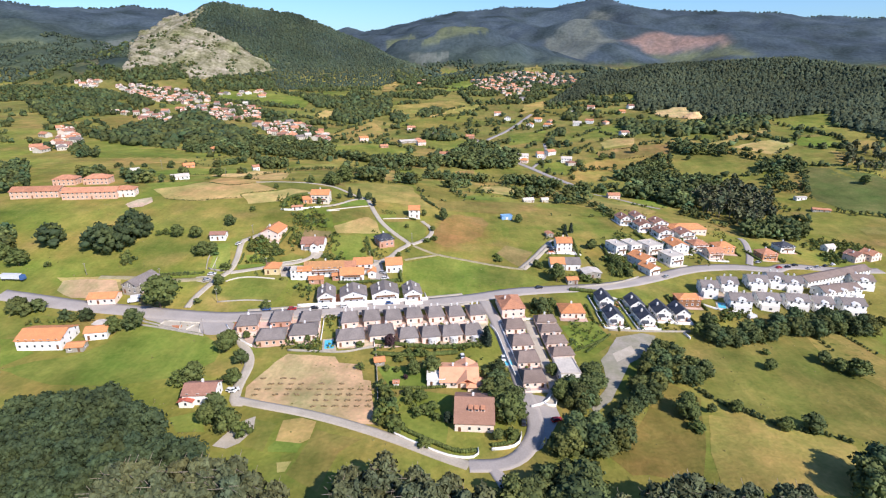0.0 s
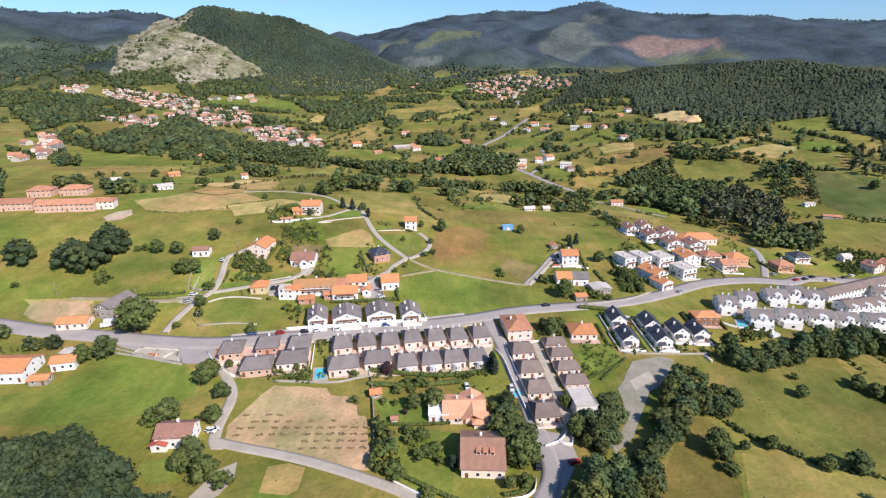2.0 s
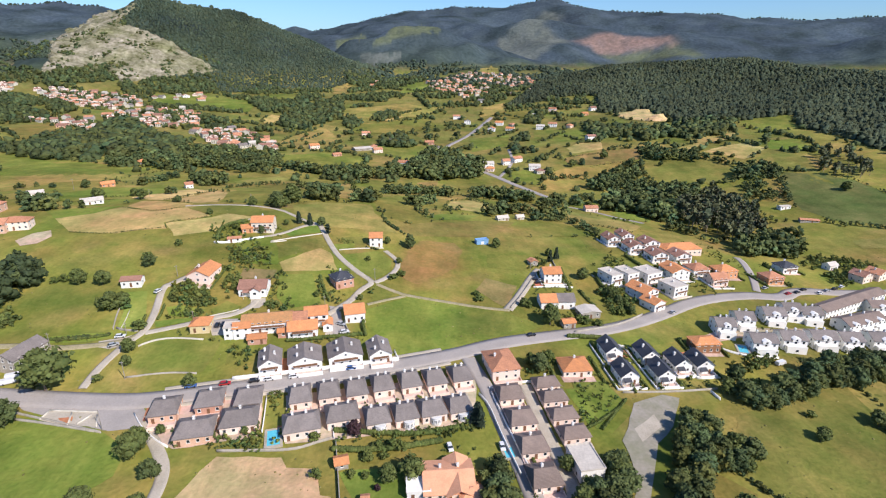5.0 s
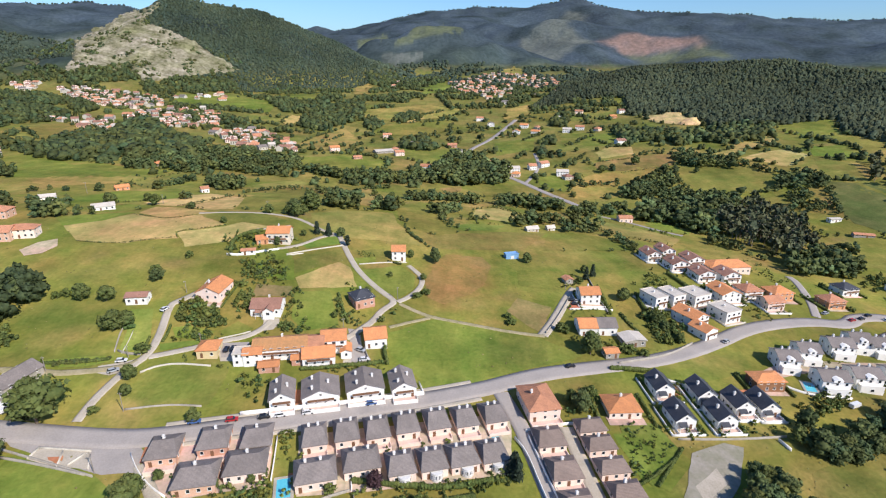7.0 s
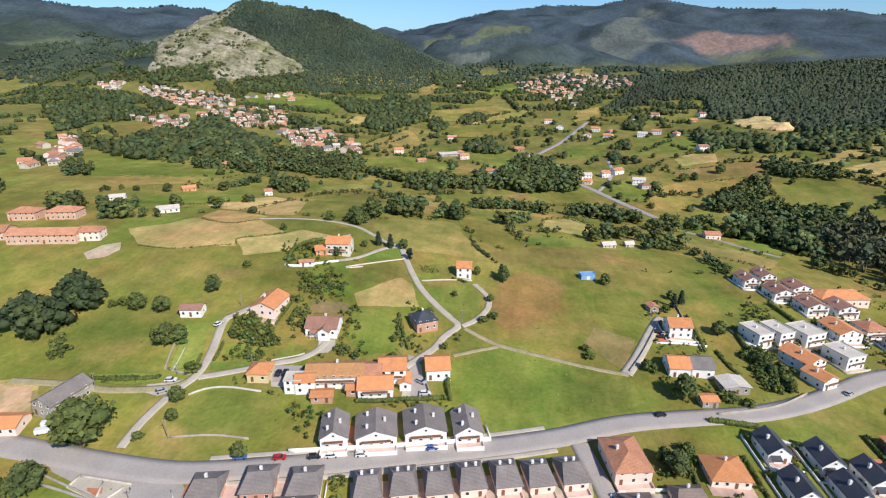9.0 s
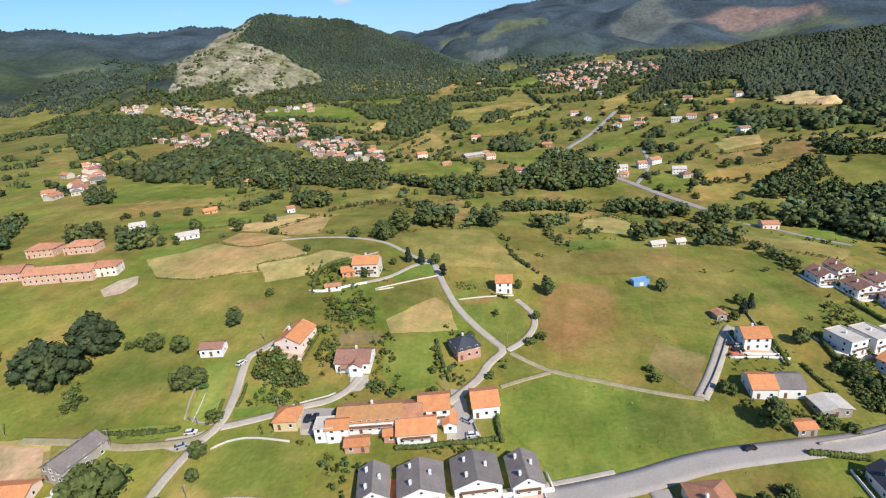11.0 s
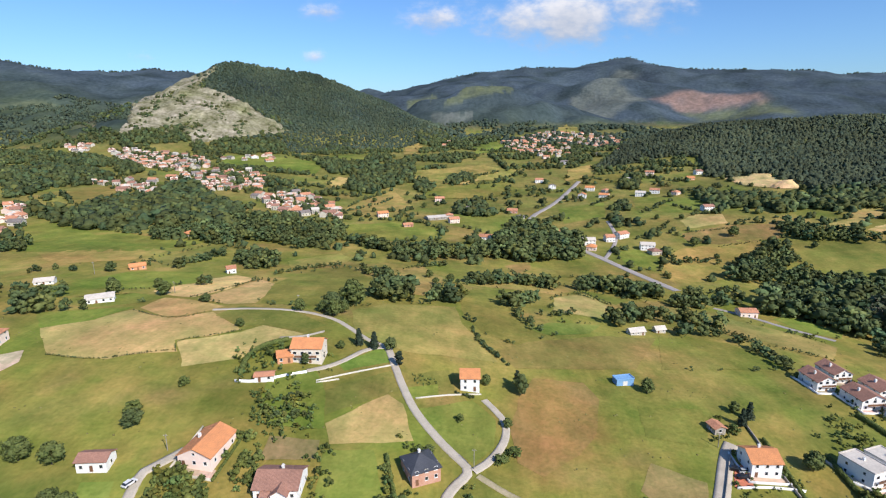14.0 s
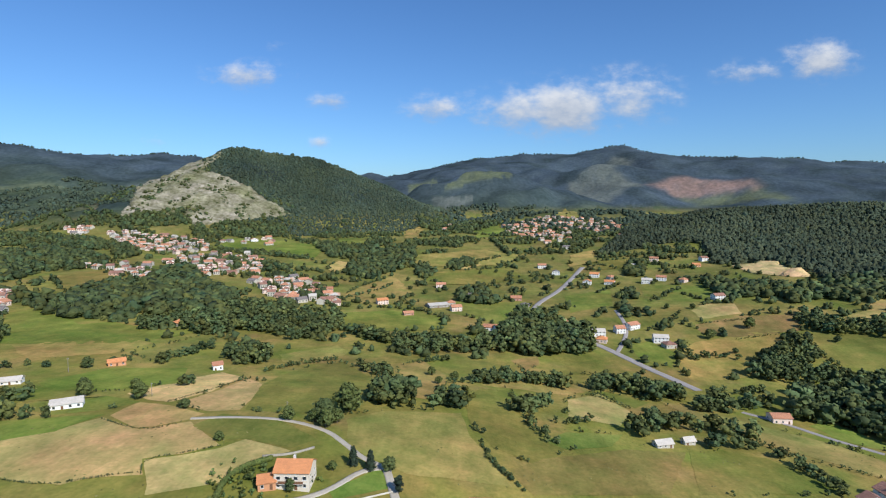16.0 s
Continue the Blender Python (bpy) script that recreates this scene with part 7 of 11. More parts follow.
def crown_arrays(seed, kind, lobes, per_lobe, size, core=0.80):
    """A crown for a tree one unit tall: lobes with leaf tufts over them, and gaps between."""
    rng = np.random.default_rng(seed)
    verts, faces, count = [], [], 0

    def add(v, f):
        nonlocal count
        verts.append(v)
        faces.append(f + count)
        count += len(v)

    if kind in ("dark", "pine"):
        wide = 0.26 if kind == "dark" else 0.54
        for k in range(lobes):
            h = 0.14 + 0.84 * k / lobes
            r = wide * (1 - ((h - 0.14) / 0.9) ** (1.0 if kind == "dark" else 1.8)) ** 0.8 + 0.02
            if core:
                add(ICO * (r * 0.75, r * 0.75, 0.62 / lobes) * rng.uniform(0.85, 1.15, (12, 1)) + (0, 0, h), ICO_FACES)
            a = rng.uniform(0, 6.283, per_lobe)
            rr = r * rng.uniform(0.55, 1.05, per_lobe)
            c = np.stack([rr * np.cos(a), rr * np.sin(a), h + rng.uniform(-0.5, 0.6, per_lobe) / lobes], -1)
            add(*tufts(rng, c, np.stack([np.cos(a), np.sin(a), np.full(per_lobe, 0.5)], -1), size))
    else:
        base, flat = {"gum": (0.42, 0.20), "column": (0.15, 0.15), "bush": (0.12, 0.50)}.get(kind, (0.24, 0.40))
        for k in range(lobes):
            u = (k + 0.5) / lobes
            a, h = k * 2.4 + rng.uniform(-0.4, 0.4), base + (0.92 - base) * u
            belly = math.sin(math.pi * min(1, 0.22 + 0.72 * u))
            off = flat * belly * rng.uniform(0.45, 0.8)
            r = flat * (0.62 if kind != "gum" else 0.75) * rng.uniform(0.7, 1.05) * (0.6 + 0.45 * belly)
            c0 = np.array([off * math.cos(a), off * math.sin(a), min(h, 1 - r * 0.8)])
            shape = np.array([1, 1, 0.8])
            if core:
                add(ICO * (r * core) * shape * rng.uniform(0.8, 1.15, (12, 1)) + c0, ICO_FACES)
            n = rng.normal(0, 1, (per_lobe, 3))
            n[:, 2] += 0.35
            n /= np.linalg.norm(n, axis=1)[:, None]
            c = c0 + n * shape * (r * rng.uniform(0.78, 1.12, per_lobe))[:, None]
            add(*tufts(rng, c, n, size))
    return np.vstack(verts), np.vstack(faces)


def far_crown(seed, kind):
    """A crown seen from afar, one unit tall: a lumpy cone of needles or an uneven heap of leafy lobes, with loose sprays."""
    rng = np.random.default_rng(seed)
    n, m = 5, 4
    if kind == "pine":
        levels, lean = ((0.05, 0.25), (0.36, 0.30), (0.40, 0.20), (0.70, 0.20), (0.74, 0.11)), 0.03
    elif kind == "slope":
        levels, lean = ((0.05, 0.40), (0.45, 0.50), (0.80, 0.34)), 0.12
    else:
        levels, lean, m = ((0.05, 0.30), (0.30, 0.50), (0.60, 0.44), (0.84, 0.24)), 0.14, 9
    rings, shift = [], rng.normal(0, lean, (len(levels) + 1, 2))
    for (h, r), (dx, dy) in zip(levels, shift):
        a = np.arange(n) * 6.283 / n + rng.uniform(0, 1)
        rr = r * rng.uniform(0.6, 1.3, n)
        rings.append(np.stack([rr * np.cos(a) + dx, rr * np.sin(a) + dy, h + rng.uniform(-0.09, 0.09, n)], -1))
    v = np.vstack([*rings, [(*shift[-1], 1.0)]])
    f = []
    for k in range(len(levels) - 1):
        for i in range(n):
            p, q = k * n + i, k * n + (i + 1) % n
            f += [(p, q, q + n), (p, q + n, p + n)]
    f += [((len(levels) - 1) * n + i, (len(levels) - 1) * n + (i + 1) % n, len(v) - 1) for i in range(n)]
    a, h = rng.uniform(0, 6.283, m), rng.uniform(0.3, 0.9, m)
    r = (0.30 * (1 - h) + 0.10) if kind == "pine" else 0.48 * np.sqrt(np.maximum(1 - ((h - 0.35) / 0.62) ** 2, 0.05))
    c = np.stack([r * np.cos(a), r * np.sin(a), h], -1)
    tv, tf = tufts(rng, c, np.stack([np.cos(a), np.sin(a), np.full(m, 0.6)], -1), 0.15)
    return np.vstack([v, tv]), np.vstack([np.array(f), tf + len(v)])


def trunk_arrays(seed, kind):
    """A tapered trunk with a few limbs for a tree one unit tall."""
    rng = np.random.default_rng(seed)
    verts, faces = [], []

    def limb(p, q, r0, r1, sides=6):
        p, q = np.array(p, float), np.array(q, float)
        ax = (q - p) / np.linalg.norm(q - p)
        a = np.cross(ax, (0.3, 0.9, 0.2))
        a /= np.linalg.norm(a)
        b = np.cross(ax, a)
        k = len(verts)
        for c, r in ((p, r0), ((p + q) / 2 + rng.normal(0, 0.012, 3), (r0 + r1) / 2), (q, r1)):
            verts.extend(c + r * (math.cos(6.283 * i / sides) * a + math.sin(6.283 * i / sides) * b) for i in range(sides))
        for ring in (0, 1):
            for i in range(sides):
                j = (i + 1) % sides
                faces.append((k + ring * sides + i, k + ring * sides + j, k + (ring + 1) * sides + j, k + (ring + 1) * sides + i))

    tall = {"gum": 0.75, "dark": 0.9, "bush": 0.3, "palm": 0.75}.get(kind, 0.5)
    thick = {"gum": 0.014, "palm": 0.04}.get(kind, 0.03)
    limb((0, 0, -0.08), (0, 0, tall), thick, thick * 0.45)
    if kind not in ("dark", "palm"):
        for k in range(5):
            a = k * 1.3 + rng.uniform(-0.3, 0.3)
            h = tall * rng.uniform(0.5, 0.95)
            limb((0, 0, h), (0.22 * math.cos(a), 0.22 * math.sin(a), h + rng.uniform(0.12, 0.25)), thick * 0.45, thick * 0.15, 4)
    return np.array(verts), np.array(faces)


def palm_arrays(seed):
    rng = np.random.default_rng(seed)
    verts, faces = [], []
    for k in range(14):
        a, lift = k * 2.4, rng.uniform(-0.1, 0.7)
        d, side = np.array([math.cos(a), math.sin(a), 0]), np.array([-math.sin(a), math.cos(a), 0])
        n = len(verts)
        for i, u in enumerate((0, 0.35, 0.7, 1.0)):
            c = np.array([0, 0, 0.72]) + d * 0.45 * u + np.array([0, 0, 0.35 * lift * u - 0.35 * u * u])
            wd = (0.03, 0.07, 0.06, 0.01)[i]
            verts += [c + side * wd, c - side * wd]
        faces += [(n + 2 * i, n + 2 * i + 1, n + 2 * i + 3, n + 2 * i + 2) for i in range(3)]
    return np.array(verts), np.array(faces)


TREE_KINDS = {}
SINGLE_SPOTS = []


def tree(kind, label, x, y, tall, wide):
    """A tree of its own: trunk and leafy crown, one of a few shapes turned and scaled."""
    variant = len(SINGLE_SPOTS) % 4
    SINGLE_SPOTS.append((x, y))
    m = pose(x, y, float(sheet_z(x, y)), 0, 0, (len(SINGLE_SPOTS) * 77) % 360) @ Matrix.Diagonal((tall * wide, tall * wide, tall, 1))
    key = (kind, variant)
    if key not in TREE_KINDS:
        seed = 100 + 7 * variant + len(kind)
        if kind == "palm":
            crown = fast_mesh("crown", *palm_arrays(seed), [LEAF["bright"]])
        else:
            lobes, per, size = {"dark": (9, 46, 0.05), "bush": (8, 34, 0.085), "column": (9, 34, 0.06), "gum": (9, 60, 0.045)}.get(kind, (13, 62, 0.052))
            crown = fast_mesh("crown", *crown_arrays(seed, kind, lobes, per, size), [LEAF[{"bush": "bright", "column": "dark"}.get(kind, "light" if kind == "broad" and variant != 1 else kind)]], True)
        trunk = fast_mesh("trunk", *trunk_arrays(seed, kind), [BARK])
        TREE_KINDS[key] = (trunk, crown)
    ob = tagged(new("bush" if kind == "bush" else "tree"), label, "bush" if kind == "bush" else "tree")
    ob.matrix_world = m
    part("trunk", TREE_KINDS[key][0], ob)
    part("crown", TREE_KINDS[key][1], ob)
    return ob


ROAD_LINES = [np.array([v.co[:2] for v in o.data.vertices]) for o in scene.objects if o.get("category") == "road"]
ROAD_POINTS = np.vstack(ROAD_LINES)
HOUSE_SPOTS = np.array(HOUSE_PLANS)


def clear_spots(p, fields=True, room=2.0):
    """Keeps the positions that lie off the roads, houses and open fields."""
    keep = np.ones(len(p), bool)
    for k in range(0, len(p), 400):
        q = p[k : k + 400]
        keep[k : k + 400] &= (np.hypot(q[:, None, 0] - ROAD_POINTS[None, :, 0], q[:, None, 1] - ROAD_POINTS[None, :, 1]).min(1) > room)
        keep[k : k + 400] &= (np.hypot(q[:, None, 0] - HOUSE_SPOTS[None, :, 0], q[:, None, 1] - HOUSE_SPOTS[None, :, 1]) - HOUSE_SPOTS[None, :, 2]).min(1) > room * 0.5
    if fields:
        for poly in FIELD_PLANS:
            keep &= ~inside(p[:, 0], p[:, 1], poly)
    return p[keep]


LOW_TREES = {}
GUM_TRUNK = trunk_arrays(5, "gum")
PALE_BARK = surface("pale_bark", (0.36, 0.30, 0.23), (0.24, 0.19, 0.14), grain=0.4, patch=3, rough=0.9)


def plant(name, label, kind, spots, low, high, seed, group="", spread=1.0):
    """Many trees as one object: every tree has its own size, tint and crown of lobes and leaf tufts."""
    if not len(spots):
        return
    rng = np.random.default_rng(seed)
    away = np.hypot(spots[:, 0], spots[:, 1] - 100)
    shrub = kind == "bright"
    if kind in ("pine", "slope") or away.mean() > 700:
        tier = 0
    elif away.min() < 190 and high > 5 and len(spots) < 420 and not shrub:
        tier = 3
    elif away.min() < 300 and not shrub:
        tier = 2
    else:
        tier = 1
    if tier == 2 and len(spots) > 250:
        tier = 1
    shapes = []
    for k in range(7):
        key = (kind, tier, k, high < 4)
        if key not in LOW_TREES:
            if tier == 0:
                LOW_TREES[key] = far_crown(900 + k * 13, kind)
            else:
                lobes, per, size = (0, (3, 10, 0.145) if high < 4 else (5, 9, 0.12) if not shrub else (5, 11, 0.128), (9, 24, 0.072), (12, 50, 0.049))[tier]
                LOW_TREES[key] = crown_arrays(900 + k * 13 + tier, {"bright": "bush"}.get(kind, kind), lobes, per, size, (1.0, 0.86, 0.84, 0.82)[tier] * (0.72 if kind == "gum" else 1))
        shapes.append(LOW_TREES[key])
    verts, faces, tones, count = [], [], [], 0
    z = sheet_z(spots[:, 0], spots[:, 1])
    quiet = 0.5 if kind in ("pine", "slope", "deep", "gum") else 1.0
    stems, stem_faces = [], []
    for (x, y), zz in zip(spots, z):
        v, f = shapes[rng.integers(7)]
        a, tall = rng.uniform(0, 6.283), low + (high - low) * rng.beta(1.4, 1.8)
        wide = tall * rng.uniform(0.75, 1.25) * (1.15 if kind == "broad" else 1) * spread
        c, s = math.cos(a) * wide, math.sin(a) * wide
        verts.append(np.stack([v[:, 0] * c - v[:, 1] * s + x, v[:, 0] * s + v[:, 1] * c + y, v[:, 2] * tall * 1.04 - 0.06 * tall + zz], -1))
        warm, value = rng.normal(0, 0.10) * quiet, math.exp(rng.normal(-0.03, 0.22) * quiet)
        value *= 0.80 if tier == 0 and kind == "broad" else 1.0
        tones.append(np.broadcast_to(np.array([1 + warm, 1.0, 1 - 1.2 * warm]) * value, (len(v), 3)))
        faces.append(f + count)
        count += len(v)
        if kind == "gum":
            tv, tf = GUM_TRUNK
            stem_faces.append(tf + sum(len(q) for q in stems))
            stems.append(tv * (tall * 1.5, tall * 1.5, tall * 1.12) + (x, y, zz))
    if stems:
        tagged(new("tree_trunks", fast_mesh("tree_trunks", np.vstack(stems), np.vstack(stem_faces), [PALE_BARK])), "pale slender trunks of a stand of tall trees", "trees", group, "stuff")
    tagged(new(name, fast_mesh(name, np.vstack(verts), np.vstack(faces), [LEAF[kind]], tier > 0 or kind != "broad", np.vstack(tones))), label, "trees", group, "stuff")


wood_seed = [0]


def wood(name, label, kind, gap, low, high, outline, thin=-10):
    wood_seed[0] += 1
    rng = np.random.default_rng(wood_seed[0])
    p = np.array(outline, float)
    lo, hi = p.min(0), p.max(0)
    n = np.ceil((hi - lo) / gap).astype(int)
    g = np.stack(np.meshgrid(np.arange(n[0]), np.arange(n[1])), -1).reshape(-1, 2) * gap + lo + rng.uniform(-0.1, 1.0, (n[0] * n[1], 2)) * gap
    g = g[inside(g[:, 0], g[:, 1], [tuple(q) for q in p])]
    g = clear_spots(g, fields=False, room=1.5 if kind == "bright" else 3.0)
    for poly in QUARRY_PLANS:
        for toward in (0, 18, 36, 54):
            g = g[~inside(g[:, 0], g[:, 1] + toward, poly)]
    if thin > -9:
        g = g[wobble(g[:, 0], g[:, 1], 55, 40 + wood_seed[0]) > thin]
    plant(name, label, kind, g, low, high, wood_seed[0], spread=1.45 if kind == "pine" else 1.0)


def tree_row(low, high, gap, wide, points):
    """Trees and bushes along a field edge."""
    wood_seed[0] += 1
    rng = np.random.default_rng(wood_seed[0])
    c = resample(points, gap)
    c = c + rng.normal(0, wide / 2, c.shape)
    plant("hedgerow", "hedgerow of bushes and small trees along a field edge", "broad", clear_spots(c[rng.random(len(c)) > 0.12], fields=False, room=2.5), low, high, wood_seed[0])


# single trees
tree("broad", "leafy green deciduous tree in full leaf", -139.4, 243.7, 17, 1.15)
tree("broad", "leafy green deciduous tree in full leaf", -143.6, 226.5, 10, 1.1)
tree("broad", "leafy green deciduous tree in full leaf", -151.1, 223.4, 8, 1.1)
tree("broad", "leafy green deciduous tree in full leaf", -118.6, 265.2, 6, 1.1)
tree("broad", "leafy green deciduous tree in full leaf", -115.9, 256.1, 5, 0.9)
tree("bush", "low rounded green bush", -122.9, 247.8, 3, 1.2)
tree("broad", "leafy green deciduous tree in full leaf", -87.3, 243.2, 5.5, 1)
tree("broad", "leafy green deciduous tree in full leaf", -94.5, 208.4, 9, 1.1)
tree("broad", "leafy green deciduous tree in full leaf", -93.7, 212.4, 8, 1.1)
tree("broad", "leafy green deciduous tree in full leaf", -84.2, 198.7, 7, 1)
tree("broad", "leafy green deciduous tree in full leaf", -82.8, 185, 7, 1.1)
tree("broad", "leafy green deciduous tree in full leaf", -98.8, 186.7, 8.5, 1.25)
tree("bush", "low rounded green bush", -104.1, 184.8, 6, 1.3)
tree("broad", "leafy green deciduous tree in full leaf", -80.8, 163.5, 10, 1)
tree("broad", "leafy green deciduous tree in full leaf", -73.8, 155.6, 10, 1)
tree("broad", "leafy green deciduous tree in full leaf", -82.5, 160.2, 8, 1)
tree("bush", "low rounded green bush", -68.4, 154.1, 5, 1.2)
tree("broad", "leafy green deciduous tree in full leaf", 0.4, 370.3, 9, 0.75)
tree("column", "slender dark upright tree", -0.8, 375.1, 8, 1.2)
tree("dark", "dark dense conifer with pointed crown", -68.9, 393.5, 8.5, 1)
tree("dark", "dark dense conifer with pointed crown", -61.9, 392.1, 8.5, 1)
tree("broad", "leafy green deciduous tree in full leaf", -54.9, 392.7, 6, 1)
tree("column", "slender dark upright tree", -49.8, 379.9, 7, 1.6)
tree("broad", "leafy green deciduous tree in full leaf", -75.9, 388.7, 4, 1)
tree("column", "slender dark upright tree", -81.4, 378.3, 4, 1.4)
tree("broad", "leafy green deciduous tree in full leaf", -87.4, 373.4, 5, 0.9)
tree("broad", "leafy green deciduous tree in full leaf", 55.4, 383.6, 6.5, 1)
tree("broad", "leafy green deciduous tree in full leaf", -13.6, 373.7, 5, 0.9)
tree("broad", "leafy green deciduous tree in full leaf", 65.2, 288.4, 11, 1)
tree("broad", "leafy green deciduous tree in full leaf", -134.9, 331.8, 6, 1.35)
tree("bush", "low rounded green bush", -128.3, 354.5, 3.5, 1.2)
tree("broad", "leafy green deciduous tree in full leaf", -161.5, 315.0, 8, 1.1)
tree("broad", "leafy green deciduous tree in full leaf", -150.2, 314.0, 7.5, 1.1)
tree("bush", "low rounded green bush", -173.0, 315.5, 3.5, 1)
tree("broad", "leafy green deciduous tree in full leaf", -137.9, 294.6, 8, 1.4)
tree("broad", "leafy green deciduous tree in full leaf", -133.5, 296.7, 7, 1.2)
tree("bush", "low rounded green bush", -120.6, 280.0, 4, 1.5)
tree("dark", "dark dense conifer with pointed crown", 85.3, 362.8, 8, 0.9)
tree("dark", "dark dense conifer with pointed crown", 90.7, 368.1, 8, 0.9)
tree("broad", "leafy green deciduous tree in full leaf", 86.8, 372.5, 5, 1)
tree("bush", "low rounded green bush", 79.6, 357.7, 4, 1)
tree("broad", "leafy green deciduous tree in full leaf", 97.2, 338.9, 6, 1.1)
tree("broad", "leafy green deciduous tree in full leaf", 56.1, 306.4, 5, 1)
tree("bush", "low rounded green bush", 58.5, 305.3, 4, 1)
tree("bush", "low rounded green bush", 80.7, 291.1, 4, 1.3)
tree("bush", "low rounded green bush", 83.6, 290.2, 4, 1.3)
tree("bush", "low rounded green bush", 89.4, 288.4, 3, 1.5)
tree("broad", "leafy green deciduous tree in full leaf", 106.1, 317.5, 6, 1.2)
tree("broad", "leafy green deciduous tree in full leaf", 107.3, 314.7, 6, 1.2)
tree("broad", "leafy green deciduous tree in full leaf", 107.7, 309.2, 5, 1)
tree("broad", "leafy green deciduous tree in full leaf", 110.3, 299.1, 5, 1)
tree("bush", "low rounded green bush", -26.6, 305.9, 3, 1)
tree("bush", "low rounded green bush", -46.3, 296.1, 3, 1.2)
tree("palm", "small palm with a tuft of fronds", -36.7, 300.8, 3, 1)
tree("palm", "small palm with a tuft of fronds", -41.1, 308.0, 3.2, 1.2)
tree("bush", "low rounded green bush", -47.7, 307.2, 3, 1)
tree("broad", "leafy green deciduous tree in full leaf", -34.6, 328.2, 4, 1.2)
tree("bush", "low rounded green bush", -37.8, 329.3, 3, 1.2)
tree("bush", "low rounded green bush", -24.2, 348.0, 3, 1)
tree("broad", "leafy green deciduous tree in full leaf", -7.0, 347.6, 4, 1)
tree("bush", "low rounded green bush", -5.7, 333.2, 3, 1.6)
tree("bush", "low rounded green bush", -10.2, 329.0, 3, 1.6)
tree("bush", "low rounded green bush", 33.7, 311.0, 3, 1.6)
tree("bush", "low rounded green bush", 33.2, 316.7, 2.5, 1.6)
tree("broad", "leafy green deciduous tree in full leaf", 141.7, 206.1, 4.5, 1.05)
tree("bush", "low rounded green bush", 148.5, 219.8, 3, 1.2)
tree("broad", "leafy green deciduous tree in full leaf", 110.2, 173.4, 5, 0.9)
tree("broad", "leafy green deciduous tree in full leaf", 174.5, 218.1, 5, 1.1)
tree("broad", "leafy green deciduous tree in full leaf", 175.7, 210.0, 6, 1.3)
tree("broad", "leafy green deciduous tree in full leaf", 109.4, 197.7, 8, 1.2)
tree("broad", "leafy green deciduous tree in full leaf", 105.1, 200.9, 8, 1.2)
tree("broad", "leafy green deciduous tree in full leaf", 104.1, 191.5, 6, 1.1)
tree("broad", "leafy green deciduous tree in full leaf", 91.2, 172.2, 8.5, 1.15)
tree("broad", "leafy green deciduous tree in full leaf", 92.0, 167.8, 6, 1)
tree("broad", "leafy green deciduous tree in full leaf", 134.0, 164.9, 5.5, 1.2)
tree("bush", "low rounded green bush", 124.7, 164.8, 4, 1.5)
tree("purple", "dark purple-leaved garden tree", -23.6, 214.0, 6, 1)
tree("dark", "dark dense conifer with pointed crown", 20.3, 216.5, 9, 0.8)
tree("broad", "leafy green deciduous tree in full leaf", -12.0, 192.8, 6.5, 1.05)
tree("bush", "low rounded green bush", -18.6, 201.9, 3.5, 1)
tree("bush", "low rounded green bush", -15.1, 207.3, 3.5, 1)
tree("bush", "low rounded green bush", -7.7, 206.5, 3.5, 1)
tree("purple", "dark purple-leaved garden tree", -15.1, 189.0, 2.5, 1)
tree("bush", "low rounded green bush", -19.1, 194.6, 2.5, 1)
tree("bush", "low rounded green bush", -7.9, 175.6, 3.5, 1.3)
tree("bush", "low rounded green bush", -4.0, 169.3, 3.5, 1.6)
tree("bush", "low rounded green bush", -9.5, 165.8, 3.5, 1.3)
tree("broad", "leafy green deciduous tree in full leaf", -13.3, 177.8, 4, 1)
tree("bush", "low rounded green bush", -6.7, 167.0, 3.5, 1.4)
tree("bush", "low rounded green bush", -2.1, 163.3, 3, 1)
tree("column", "slender dark upright tree", 1.7, 161.9, 5, 2)
tree("bush", "low rounded green bush", -13.0, 173.4, 3.5, 1)
tree("bush", "low rounded green bush", -37.1, 212.6, 3, 1.3)
tree("bush", "low rounded green bush", -47.5, 215.4, 2.6, 1.2)
tree("purple", "dark purple-leaved garden tree", -77.6, 214.7, 3, 0.9)
tree("broad", "leafy green deciduous tree in full leaf", -70.7, 214.8, 4, 0.8)
tree("broad", "leafy green deciduous tree in full leaf", -60.7, 217.0, 3.5, 1)
tree("broad", "leafy green deciduous tree in full leaf", -57.7, 219.1, 4, 1)
tree("broad", "leafy green deciduous tree in full leaf", -88.7, 218.5, 4, 1)
tree("bush", "low rounded green bush", -81.6, 212.7, 3, 1)
tree("bush", "low rounded green bush", -13.3, 203.0, 2.5, 1.2)
tree("broad", "leafy green deciduous tree in full leaf", 50.4, 250.7, 8.5, 1)
tree("broad", "leafy green deciduous tree in full leaf", 47.5, 255.2, 6, 1)
tree("bush", "low rounded green bush", 56.5, 260.3, 4, 1.3)
tree("broad", "leafy green deciduous tree in full leaf", 44.9, 194.6, 6, 1)
tree("broad", "leafy green deciduous tree in full leaf", 62.0, 194.5, 7, 1.1)
tree("dark", "dark dense conifer with pointed crown", 61.0, 185.8, 5, 0.8)
tree("broad", "leafy green deciduous tree in full leaf", 57.1, 185.8, 5, 1)
tree("broad", "leafy green deciduous tree in full leaf", 49.0, 184.5, 6, 1)
tree("broad", "leafy green deciduous tree in full leaf", 130.6, 241.6, 9, 0.9)
tree("broad", "leafy green deciduous tree in full leaf", 123.6, 234.9, 7, 1)
tree("bush", "low rounded green bush", 23.5, 154.4, 4, 1.2)
tree("broad", "leafy green deciduous tree in full leaf", 18.5, 152.7, 4.5, 1)
